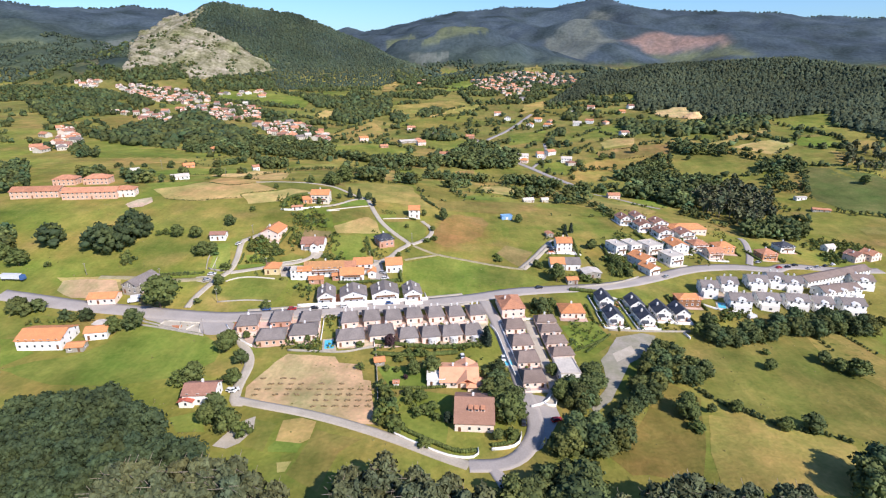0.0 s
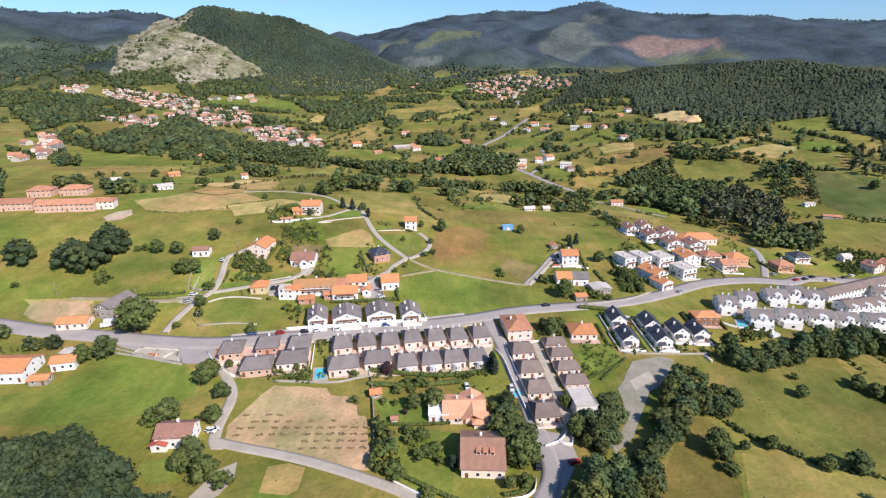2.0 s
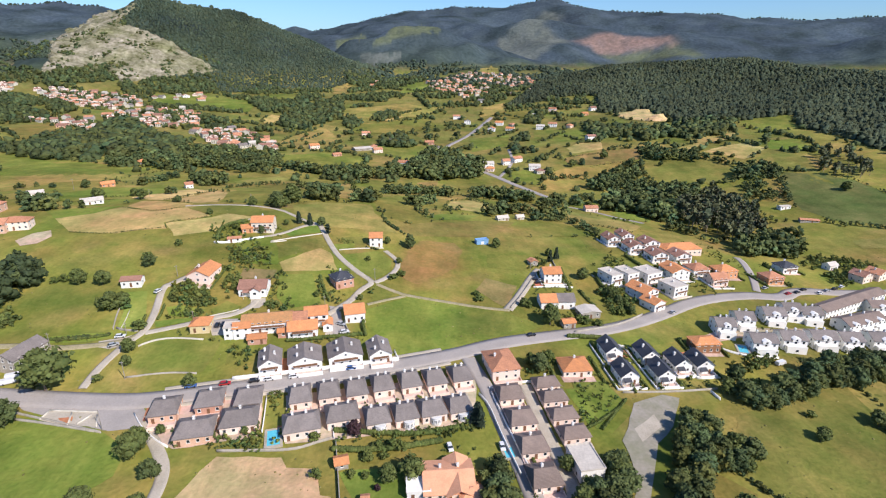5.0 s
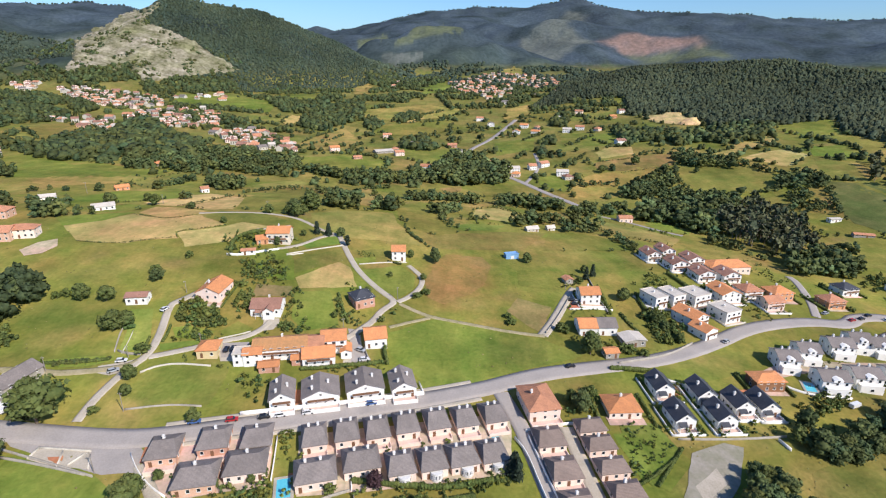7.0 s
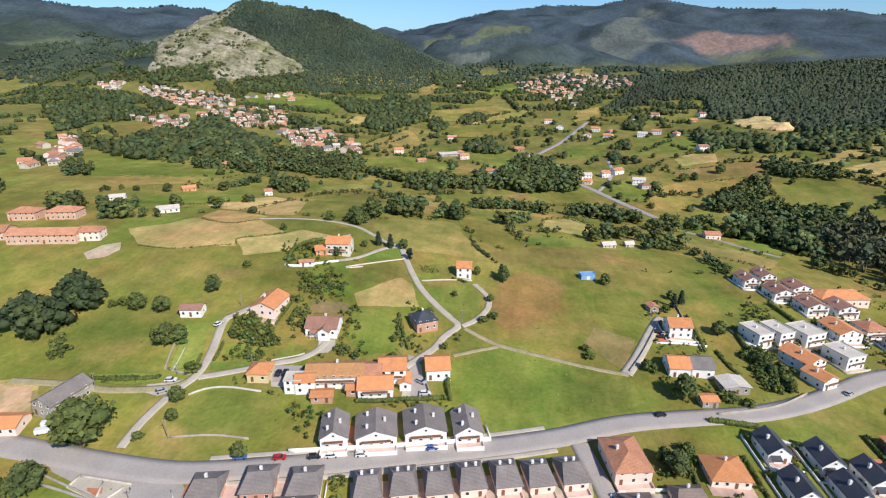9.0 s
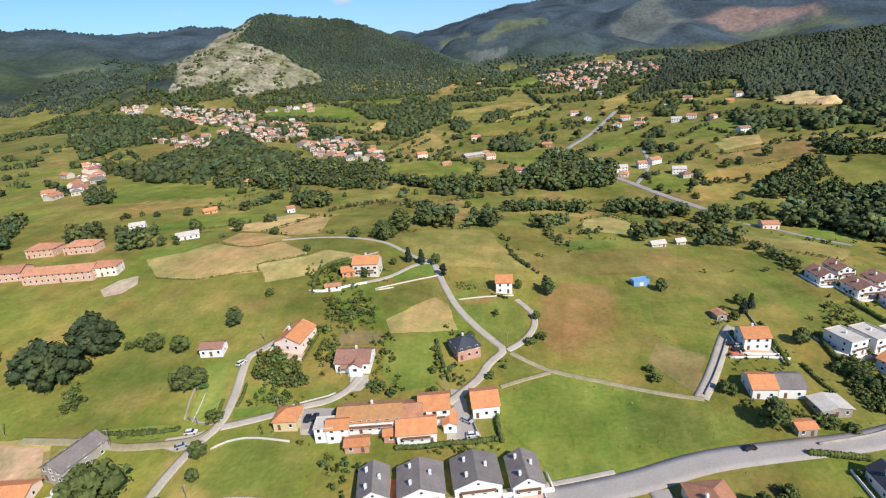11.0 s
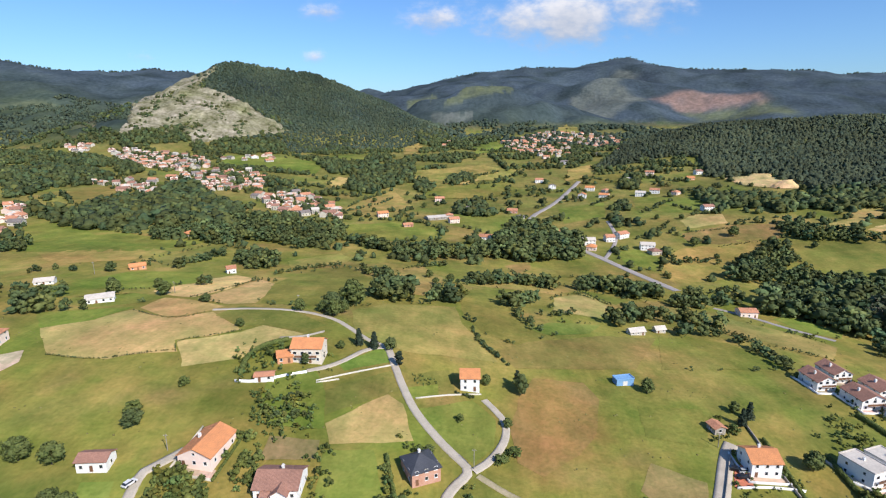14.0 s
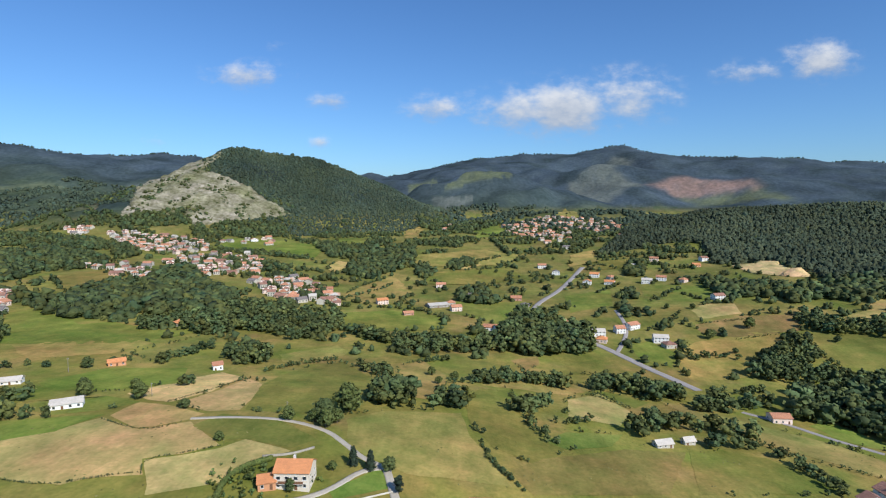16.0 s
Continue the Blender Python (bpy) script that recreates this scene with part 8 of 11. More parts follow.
tree("broad", "leafy green deciduous tree in full leaf", 22.1, 179.6, 8, 1.2)
tree("broad", "leafy green deciduous tree in full leaf", 20.2, 195.5, 5, 1)
tree("broad", "leafy green deciduous tree in full leaf", 23.6, 163.9, 11, 1.2)
tree("broad", "leafy green deciduous tree in full leaf", 20.0, 168.8, 10, 1.1)
tree("broad", "leafy green deciduous tree in full leaf", 26.7, 172.5, 9, 1)
tree("bush", "low rounded green bush", -6.4, 149.2, 3, 1.5)
tree("bush", "low rounded green bush", -16.6, 157.9, 4, 1.6)
tree("broad", "leafy green deciduous tree in full leaf", -22.6, 178.0, 4.5, 1)
tree("broad", "leafy green deciduous tree in full leaf", -19.7, 171.0, 4, 1)
tree("broad", "leafy green deciduous tree in full leaf", -227.7, 303.3, 11, 1.15)
tree("broad", "leafy green deciduous tree in full leaf", -203.7, 301.8, 11, 1.1)
tree("broad", "leafy green deciduous tree in full leaf", -192.6, 302.5, 12, 1.1)
tree("broad", "leafy green deciduous tree in full leaf", -186.2, 312.9, 13, 1)
tree("broad", "leafy green deciduous tree in full leaf", -232.5, 278.6, 10, 1.3)
tree("broad", "leafy green deciduous tree in full leaf", -245.0, 283.4, 10, 1.2)
tree("bush", "low rounded green bush", -217.1, 278.6, 3, 1.2)
tree("bush", "low rounded green bush", -177.8, 284.5, 3.5, 1.3)
tree("broad", "leafy green deciduous tree in full leaf", -139.2, 297.1, 7, 1.3)
tree("bush", "low rounded green bush", -138.8, 338.6, 4, 1.4)
tree("bush", "low rounded green bush", -169.4, 317.4, 4, 1)
tree("bush", "low rounded green bush", -164.6, 319.9, 4, 1)
tree("broad", "leafy green deciduous tree in full leaf", -105.6, 429.5, 6.5, 1.05)
tree("broad", "leafy green deciduous tree in full leaf", -87.2, 424.2, 9, 1)
tree("broad", "leafy green deciduous tree in full leaf", -83.3, 430.1, 7, 1)
tree("broad", "leafy green deciduous tree in full leaf", -81.6, 446.9, 10, 0.9)
tree("broad", "leafy green deciduous tree in full leaf", -79.4, 453.3, 9, 0.8)
tree("broad", "leafy green deciduous tree in full leaf", -189.7, 455.8, 5, 1)
tree("broad", "leafy green deciduous tree in full leaf", -203.9, 474.3, 5, 1)
tree("broad", "leafy green deciduous tree in full leaf", -226.4, 466.4, 7, 1)
tree("broad", "leafy green deciduous tree in full leaf", -158.6, 439.7, 3.5, 0.9)
tree("bush", "low rounded green bush", -126.6, 405.1, 2.5, 1)
# woods and copses
wood("pine_forest", "dense dark pine forest covering a hill", "pine", 7.7, 10, 14, [(210, 1128), (288, 1164), (368, 1190), (394, 1146), (348, 1011), (366, 978), (411, 920), (403, 851), (467, 833), (1000, 900), (875, 1130), (795, 1330), (625, 1390), (505, 1440), (400, 1500)])
wood("woodland", "dense dark green wood below the farmhouse", "deep", 4.6, 9, 13, [(-156, 163), (-144, 163), (-128, 166), (-121, 171), (-106, 159), (-87, 143), (-74, 136), (-68, 116), (-119, 115)])
wood("tree_stand", "stand of tall thin grey-green trees", "gum", 5.5, 14, 19, [(-99, 116), (-85, 124), (-64, 125), (-48, 123), (-42, 110), (-94, 110)])
wood("tree_stand", "stand of tall dark trees below the lane", "gum", 4.6, 12, 17, [(-31, 112), (-30, 125), (-15, 129), (1, 123), (14, 113), (14, 112)])
wood("woodland", "mixed broadleaf woodland with uneven dark green crowns", "broad", 4.2, 6, 9, [(97, 218), (103, 215), (103, 206), (103, 198), (100, 188), (95, 187), (89, 190), (81, 178), (72, 169), (66, 159), (63, 153), (58, 152), (58, 159), (64, 167), (72, 176), (81, 192), (88, 205)])
wood("woodland", "mixed broadleaf woodland with uneven dark green crowns", "broad", 4.6, 8, 12, [(38, 145), (36, 148), (45, 156), (52, 161), (57, 157), (63, 151), (62, 146)])
wood("copse", "garden trees beside the houses", "broad", 3.6, 4, 7, [(45, 183), (50, 186), (52, 178), (59, 175), (51, 169), (46, 173)])
tree("broad", "leafy green deciduous tree in full leaf", 59.5, 189.0, 8, 1.1)
tree("broad", "leafy green deciduous tree in full leaf", 58.7, 193.7, 7, 1.1)
tree("gum", "tall thin grey-green tree with open crown", 62.5, 186.6, 6, 1.3)
tree("broad", "leafy green deciduous tree in full leaf", 44.6, 177.9, 7, 0.9)
tree("broad", "leafy green deciduous tree in full leaf", 89.6, 168.7, 8, 1.15)
tree("broad", "leafy green deciduous tree in full leaf", 101.0, 172.5, 4, 1)
tree("bush", "low rounded green bush", 90.4, 161.3, 4, 1.4)
wood("woodland", "mixed broadleaf woodland with uneven dark green crowns", "broad", 4.8, 9, 13, [(19, 126), (30, 131), (44, 133), (44, 118), (18, 117)])
wood("woodland", "mixed broadleaf woodland with uneven dark green crowns", "broad", 5, 6, 10, [(124, 235), (137, 232), (161, 246), (188, 258), (234, 259), (225, 247), (176, 239), (152, 230), (129, 222)])
wood("tree_stand", "stand of tall thin grey-green trees", "gum", 5, 13, 17, [(43, 116), (62, 120), (74, 122), (78, 117), (101, 118), (99, 115), (43, 113)])
wood("woodland", "mixed broadleaf woodland with uneven dark green crowns", "broad", 6, 10, 14, [(133, 140), (142, 143), (123, 119), (119, 119)])
wood("woodland", "mixed broadleaf woodland with uneven dark green crowns", "deep", 5, 11, 17, [(-203, 296), (-201, 303), (-193, 305), (-184, 301), (-183, 295), (-193, 292)])
wood("woodland", "mixed broadleaf woodland with uneven dark green crowns", "deep", 5, 10, 15, [(-236, 298), (-232, 305), (-223, 305), (-218, 299), (-226, 296)])
wood("woodland", "mixed broadleaf woodland with uneven dark green crowns", "deep", 5, 12, 18, [(-195, 312), (-193, 321), (-185, 323), (-180, 313), (-187, 310)])
wood("hedge", "tall leafy hedge along the garden edge", "bright", 3, 3.5, 6, [(-25, 182), (-19, 177), (-16, 155), (-22, 154)])
wood("woodland", "mixed broadleaf woodland with uneven dark green crowns", "broad", 5, 6, 9, [(-211, 238), (-203, 247), (-192, 235), (-200, 228)])
wood("woodland", "mixed broadleaf woodland with uneven dark green crowns", "broad", 5, 4, 7, [(-186, 239), (-172, 244), (-166, 233), (-178, 230)])
# gardens
wood("shrubbery", "garden shrubs and small fruit trees", "bright", 3.2, 1.2, 3.6, [(-99, 350), (-78, 352), (-72, 338), (-91, 323)])
wood("shrubbery", "garden shrubs and small fruit trees", "bright", 3.2, 1.2, 3.6, [(-67, 293), (-63, 308), (-70, 325), (-58, 324), (-75, 324)])
wood("shrubbery", "garden shrubs and small fruit trees", "bright", 3.2, 1.2, 3.6, [(-78, 266), (-67, 267), (-63, 249), (-72, 249)])
wood("shrubbery", "garden shrubs and small fruit trees", "bright", 3.2, 1.2, 3.6, [(125, 378), (135, 362), (127, 343), (115, 350)])
wood("shrubbery", "garden shrubs and small fruit trees", "bright", 3.2, 1.2, 3.6, [(45, 258), (61, 263), (62, 252), (50, 243), (43, 246)])
wood("shrubbery", "garden shrubs and small fruit trees", "bright", 3.2, 1.2, 3.6, [(-72, 229), (-67, 230), (-63, 217), (-68, 217)])
wood("shrubbery", "garden shrubs and small fruit trees", "bright", 3.2, 1.2, 3.6, [(-54, 231), (-48, 231), (-46, 219), (-50, 219)])
wood("shrubbery", "garden shrubs and small fruit trees", "bright", 3.2, 1.2, 3.6, [(-68, 216), (-54, 217), (-52, 210), (-65, 211)])
wood("shrubbery", "garden shrubs and small fruit trees", "bright", 3.2, 1.2, 3.6, [(-32, 213), (21, 220), (21, 215), (-28, 209)])
wood("shrubbery", "garden shrubs and small fruit trees", "bright", 3.2, 1.2, 3.6, [(-118, 375), (-101, 390), (-94, 363), (-109, 357)])
wood("shrubbery", "garden shrubs between the houses", "bright", 5, 0.9, 2.8, [(-100, 229), (-69, 231), (-52, 236), (21, 240), (17, 216), (-34, 210), (-84, 211)], thin=0.15)
wood("shrubbery", "garden shrubs between the houses", "bright", 4.5, 0.9, 2.8, [(29, 240), (63, 241), (60, 193), (42, 175), (31, 182)], thin=0.2)
wood("shrubbery", "garden shrubs between the houses", "bright", 5, 0.9, 2.8, [(66, 266), (136, 265), (121, 235), (80, 236), (63, 243)], thin=0.15)
wood("shrubbery", "garden shrubs between the houses", "bright", 5, 0.9, 2.8, [(134, 408), (216, 417), (220, 361), (194, 330), (127, 302), (114, 322)], thin=0.05)
wood("shrubbery", "garden shrubs between the houses", "bright", 5, 0.9, 2.8, [(143, 284), (210, 310), (280, 323), (229, 264), (146, 257)], thin=0.1)
wood("shrubbery", "garden shrubs between the houses", "bright", 4.5, 0.9, 2.8, [(-85, 288), (-25, 292), (-6, 260), (-62, 249)], thin=0.25)
wood("shrubbery", "garden shrubs between the houses", "bright", 4, 0.9, 2.8, [(-46, 329), (-30, 338), (-27, 313), (-39, 301)], thin=0.1)
wood("shrubbery", "garden shrubs between the houses", "bright", 4.5, 0.9, 2.8, [(-122, 387), (-81, 394), (-75, 367), (-106, 355)], thin=0.1)
wood("shrubbery", "garden shrubs between the houses", "bright", 4.5, 0.9, 2.8, [(76, 372), (94, 366), (83, 291), (61, 286), (58, 319)], thin=0.1)
wood("shrubbery", "garden shrubs between the houses", "bright", 5, 0.9, 2.8, [(-29, 215), (18, 215), (15, 184), (-21, 180)], thin=0.5)
wood("shrubbery", "garden shrubs between the houses", "bright", 2.4, 1.2, 3, [(-74, 215), (-55, 216), (-53, 207), (-69, 209)], thin=0)
wood("shrubbery", "garden shrubs between the houses", "bright", 2.4, 1.2, 3, [(-57, 238), (-49, 239), (-46, 228), (-54, 228)], thin=0)
wood("shrubbery", "garden shrubs between the houses", "bright", 3.4, 0.6, 2, [(61, 239), (79, 237), (79, 229), (65, 215), (60, 218)], thin=0)
wood("shrubbery", "garden shrubs between the houses", "bright", 3, 1.5, 4, [(100, 324), (114, 329), (118, 311), (110, 295), (102, 302), (98, 312)], thin=0)
wood("shrubbery", "garden shrubs between the houses", "bright", 3, 1.4, 4, [(-119, 313), (-107, 312), (-98, 307), (-94, 298), (-94, 288), (-105, 286), (-113, 296)], thin=0)
wood("shrubbery", "garden shrubs between the houses", "bright", 3, 1.2, 3, [(49, 304), (67, 324), (66, 307), (57, 300)], thin=0)
wood("shrubbery", "garden shrubs between the houses", "bright", 3.5, 3, 6, [(-148, 299), (-136, 302), (-131, 295), (-144, 293)], thin=0)
wood("shrubbery", "garden shrubs between the houses", "bright", 2.4, 1.2, 3, [(13, 214), (23, 214), (22, 204), (15, 206)], thin=0)
wood("shrubbery", "garden shrubs between the houses", "bright", 2.8, 1, 3.5, [(77, 309), (86, 314), (82, 291), (74, 290)], thin=0)
wood("shrubbery", "garden shrubs between the houses", "bright", 4, 2, 6, [(119, 249), (149, 255), (140, 235), (118, 226)], thin=0)
wood("shrubbery", "garden shrubs between the houses", "bright", 2, 1, 2, [(28, 220), (32, 220), (32, 209), (28, 209)], thin=0)
wood("shrubbery", "garden shrubs between the houses", "bright", 4, 1, 3, [(130, 254), (161, 260), (161, 255), (129, 246)], thin=0)
# garden plants, orchards and thickets among the houses
wood("shrubbery", "thick garden bushes beside the road", "bright", 3, 2, 4.5, [(262, 349), (268, 364), (285, 366), (284, 347), (272, 342)], thin=-0.3)
wood("shrubbery", "overgrown bushes between road and barns", "bright", 2.6, 1.2, 3.4, [(-204, 242), (-190, 240), (-170, 237), (-176, 230), (-189, 227), (-203, 230)], thin=-0.4)
wood("shrubbery", "overgrown bushes at a meadow edge", "bright", 2.6, 1.5, 4, [(-189, 297), (-180, 295), (-174, 288), (-168, 278), (-174, 276)], thin=-0.4)
wood("shrubbery", "brambles and low bushes along a dirt track", "bright", 1.7, 0.6, 1.6, [(-157, 275), (-146, 276), (-131, 277.5), (-130, 275), (-139, 272), (-155, 271.6)], thin=-0.5)
wood("shrubbery", "leafy fruit trees thick in a garden", "bright", 2.3, 1.6, 4.2, [(-114, 299.5), (-110, 306), (-103, 306), (-95, 303), (-93, 296), (-100, 297), (-107, 297)])
wood("shrubbery", "shrubs round an orchard lawn", "bright", 2.0, 1, 2.6, [(-103, 289), (-100, 291.5), (-92, 291.5), (-92, 288), (-100, 286)])
wood("shrubbery", "shrubs round an orchard lawn", "bright", 2.0, 0.9, 2.2, [(-115, 289), (-111, 291), (-106, 289.4), (-107, 287), (-114, 286.6)])
wood("shrubbery", "bushes beside a yellow cottage", "bright", 1.9, 0.8, 2, [(-104.6, 277.4), (-99.6, 279), (-98, 275), (-101.4, 274.1)])
wood("shrubbery", "bushes below white farmhouses", "bright", 1.9, 0.8, 2.4, [(-64.2, 274.6), (-60.7, 275.3), (-56, 272), (-60.8, 269.0), (-64, 271)])
wood("shrubbery", "lush bushes below white farmhouses", "bright", 1.9, 0.8, 2.6, [(-50, 272.4), (-41, 275.2), (-33, 275.4), (-24, 277), (-23, 271), (-40, 269.5), (-53, 268.6)], thin=-0.5)
wood("shrubbery", "bushes beside a white terrace block", "bright", 1.9, 0.8, 2.4, [(-87, 278), (-84, 277.6), (-83.4, 271), (-86, 269), (-89, 272)], thin=-0.3)
wood("shrubbery", "bushes beside a white terrace block", "bright", 2.0, 0.6, 2, [(-82, 269.5), (-73, 268.6), (-71, 265.5), (-80, 264.8)], thin=-0.2)
wood("shrubbery", "trees and bushes behind a farmhouse row", "bright", 2.4, 1.6, 4.6, [(-69, 291.6), (-70, 297), (-66, 300), (-61, 294), (-59, 291)])
wood("shrubbery", "trees and bushes behind a farmhouse row", "bright", 2.0, 1, 2.8, [(-79, 293.6), (-75.5, 293.4), (-70.5, 292.6), (-70, 290.4), (-79, 290)])
wood("shrubbery", "orchard trees and thick shrubs in a garden", "bright", 3.2, 2.5, 5, [(-119, 313), (-104, 313), (-97, 308), (-100, 302), (-113, 304)])
wood("shrubbery", "orchard trees and thick shrubs in a garden", "bright", 5, 1, 3, [(-114, 293), (-110, 297), (-95, 300), (-88, 290), (-92, 283), (-106, 284)], thin=0.0)
wood("shrubbery", "leafy thicket beside a garden", "bright", 3, 2, 5, [(110, 329), (116, 326), (113, 306), (114, 298), (106, 290), (99, 292), (102, 309)])
wood("shrubbery", "garden shrubs round a house", "bright", 3, 1.5, 4, [(-93, 307), (-93, 319), (-88, 324), (-86, 320), (-86, 307), (-88, 302)])
wood("shrubbery", "garden shrubs round a house", "bright", 3, 1.5, 4, [(-71, 298), (-69, 304), (-63, 298), (-60, 291), (-66, 290)])
wood("shrubbery", "garden shrubs round a house", "bright", 2.6, 1, 2.6, [(-102, 359), (-95, 352), (-93, 335), (-97, 336)])
wood("shrubbery", "dark garden shrubs and palms round a house", "bright", 2.6, 1.5, 4, [(-48, 326), (-45, 314), (-40, 302), (-46, 306), (-49, 320)])
wood("shrubbery", "garden shrubs round a house", "bright", 2.6, 1.2, 3, [(-29, 317), (-22, 321), (-19, 315), (-28, 303)], thin=-0.3)
wood("shrubbery", "shrubs and hedges of a lawned garden", "bright", 3, 1, 2.4, [(-17, 180), (-11, 181), (-7, 173), (-2, 166), (-6, 162), (-11, 168), (-15, 169)])
wood("shrubbery", "shrubs in a kitchen garden", "bright", 3, 0.8, 2.2, [(62, 244), (76, 242), (78, 231), (62, 215), (58, 223)], thin=0)
wood("shrubbery", "shrubs in front gardens", "bright", 2.4, 1, 2.6, [(-68, 218), (-55, 215), (-51, 208), (-66, 210)])
wood("shrubbery", "shrubs in front gardens", "bright", 2.6, 1, 3, [(-56, 237), (-50, 238), (-47, 231), (-53, 230)])
wood("shrubbery", "shrubs in front gardens", "bright", 2.4, 1, 2.8, [(-18, 214), (12, 215), (12, 211), (-16, 210)], thin=-0.4)
wood("woodland", "dense trees below the street", "broad", 4.4, 6, 10, [(50, 188), (61, 192), (62, 181), (53, 173), (48, 179)])
wood("woodland", "dense trees below the street", "broad", 4.2, 5, 9, [(15, 195), (25, 196), (30, 182), (23, 172), (17, 165), (17, 180)])
wood("shrubbery", "shrubs on a rough bank", "bright", 3.2, 1, 3, [(-111, 175), (-101, 187), (-93, 191), (-85, 185), (-93, 176), (-101, 170)], thin=-0.1)
wood("shrubbery", "hedge and shrubs between villas", "bright", 2.8, 1.2, 3, [(111, 358), (112, 338), (127, 322), (143, 342), (127, 370)], thin=0.25)
wood("shrubbery", "hedge and shrubs between villas", "bright", 2.6, 1.2, 3, [(141, 358), (166, 369), (179, 350), (164, 328), (157, 340)], thin=0.1)
wood("shrubbery", "hedge and shrubs behind terraces", "bright", 2.8, 1.5, 4, [(138, 255), (167, 270), (163, 259), (135, 245)])
wood("shrubbery", "shrubs on the bank above the road", "bright", 3, 1, 2.5, [(218, 310), (253, 330), (268, 340), (229, 308)])
tree_row(2, 3, 1.8, 1, [(-89, 339), (-77, 342)])
tree_row(1.5, 2.6, 1.8, 1, [(-90, 349), (-81, 353)])
tree_row(1, 2, 1.4, 0.6, [(92, 322), (93, 302)])
tree_row(1, 2, 1.4, 0.6, [(126, 350), (124, 332)])
tree_row(1.4, 2.4, 1.5, 0.8, [(102, 190), (106, 180), (112, 175)])
tree_row(1.4, 2.6, 1.6, 0.8, [(112, 175), (120, 169), (124, 164), (138, 162), (143, 158)])
tree_row(1, 2, 1.6, 0.6, [(182, 253), (185, 241), (185, 227)])
tree_row(1, 2, 1.6, 0.6, [(200, 252), (206, 227)])
tree_row(1, 1.8, 1.4, 0.5, [(-152, 274), (-131, 276)])
tree_row(1.5, 2.5, 1.6, 0.8, [(-153, 272), (-139, 274)])
tree_row(1, 2, 1.5, 0.6, [(-26, 365), (-11, 361)])
tree_row(0.8, 1.6, 1.4, 0.5, [(-3, 312), (14, 310), (32, 305), (47, 300)])
tree("broad", "leafy green deciduous tree in full leaf", 98.3, 339, 7, 1.1)
tree("broad", "leafy green deciduous tree in full leaf", 143.7, 207.5, 5, 1.2)
tree("broad", "leafy green deciduous tree in full leaf", 171.9, 214.2, 6, 1.2)
tree("broad", "leafy green deciduous tree in full leaf", 181.9, 206.8, 8, 1.5)
tree("broad", "leafy green deciduous tree in full leaf", 111.4, 174.2, 5, 1.1)
tree("broad", "leafy green deciduous tree in full leaf", 123.6, 163.9, 5, 1.1)
tree("broad", "leafy green deciduous tree in full leaf", 134.1, 163.8, 7, 1.3)
tree("broad", "leafy green deciduous tree in full leaf", 152.8, 230.1, 3, 1.2)
tree("broad", "leafy green deciduous tree in full leaf", -4.4, 193.3, 8, 1.25)
tree("bush", "rounded clipped green bush on a lawn", -34.1, 196, 3, 1.2)
tree("bush", "rounded clipped green bush on a lawn", -18.7, 202.9, 3.5, 1)
tree("bush", "rounded clipped green bush on a lawn", -10.5, 207, 4, 1.1)
tree("bush", "rounded clipped green bush on a lawn", -9.1, 176.3, 4, 1.2)
tree("bush", "rounded clipped green bush on a lawn", -23.2, 195.5, 2.5, 1.2)
tree("dark", "dark green conifer beside a street", 19.6, 219, 9, 1.2)
tree("broad", "leafy green deciduous tree in full leaf", 45.3, 179.1, 8, 1)
tree("broad", "leafy green deciduous tree in full leaf", 76.1, 306.8, 4, 1)
# hedgerows
tree_row(1.4, 2.4, 1.5, 0.8, [(-16, 417), (-12, 408), (-8, 401), (-3, 393)])
tree_row(0.6, 1.1, 0.9, 0.3, [(-188, 423), (-164, 411), (-153, 417), (-146, 430)])
tree_row(0.6, 1.1, 0.9, 0.3, [(-143, 377), (-148, 387), (-136, 393), (-124, 400)])
tree_row(0.6, 1.1, 0.9, 0.3, [(-172, 448), (-163, 469), (-156, 502)])
tree_row(0.6, 1.1, 0.9, 0.3, [(-194, 372), (-171, 369), (-158, 375), (-144, 379)])
wood("woodland", "mixed broadleaf woodland with uneven dark green crowns", "broad", 6, 6, 10, [(-410, 501), (-400, 520), (-307, 394), (-320, 384)])
wood("woodland", "mixed broadleaf woodland with uneven dark green crowns", "broad", 5, 6, 10, [(-265, 310), (-259, 314), (-241, 289), (-247, 285)])
wood("shrubbery", "garden shrubs between the houses", "bright", 3, 1, 3.2, [(-49, 333), (-45, 336), (-38, 334), (-36, 317), (-38, 301), (-42, 306), (-46, 318)], thin=-0.1)
wood("shrubbery", "garden shrubs between the houses", "bright", 1.7, 0.7, 1.4, [(-45, 375), (-33, 373), (-34, 367), (-43, 368)], thin=-9.5)
wood("shrubbery", "garden shrubs between the houses", "bright", 3, 1, 3, [(-71, 325), (-68, 328), (-63, 313), (-56, 297), (-59, 296), (-66, 309)], thin=-0.1)
wood("shrubbery", "garden shrubs between the houses", "bright", 4.2, 1.2, 3, [(-104, 358), (-90, 364), (-78, 356), (-72, 329), (-80, 327), (-94, 332)], thin=-0.3)
wood("shrubbery", "garden shrubs between the houses", "bright", 3, 1.5, 4, [(-98, 328), (-93, 329), (-87, 312), (-91, 309)], thin=-0.2)

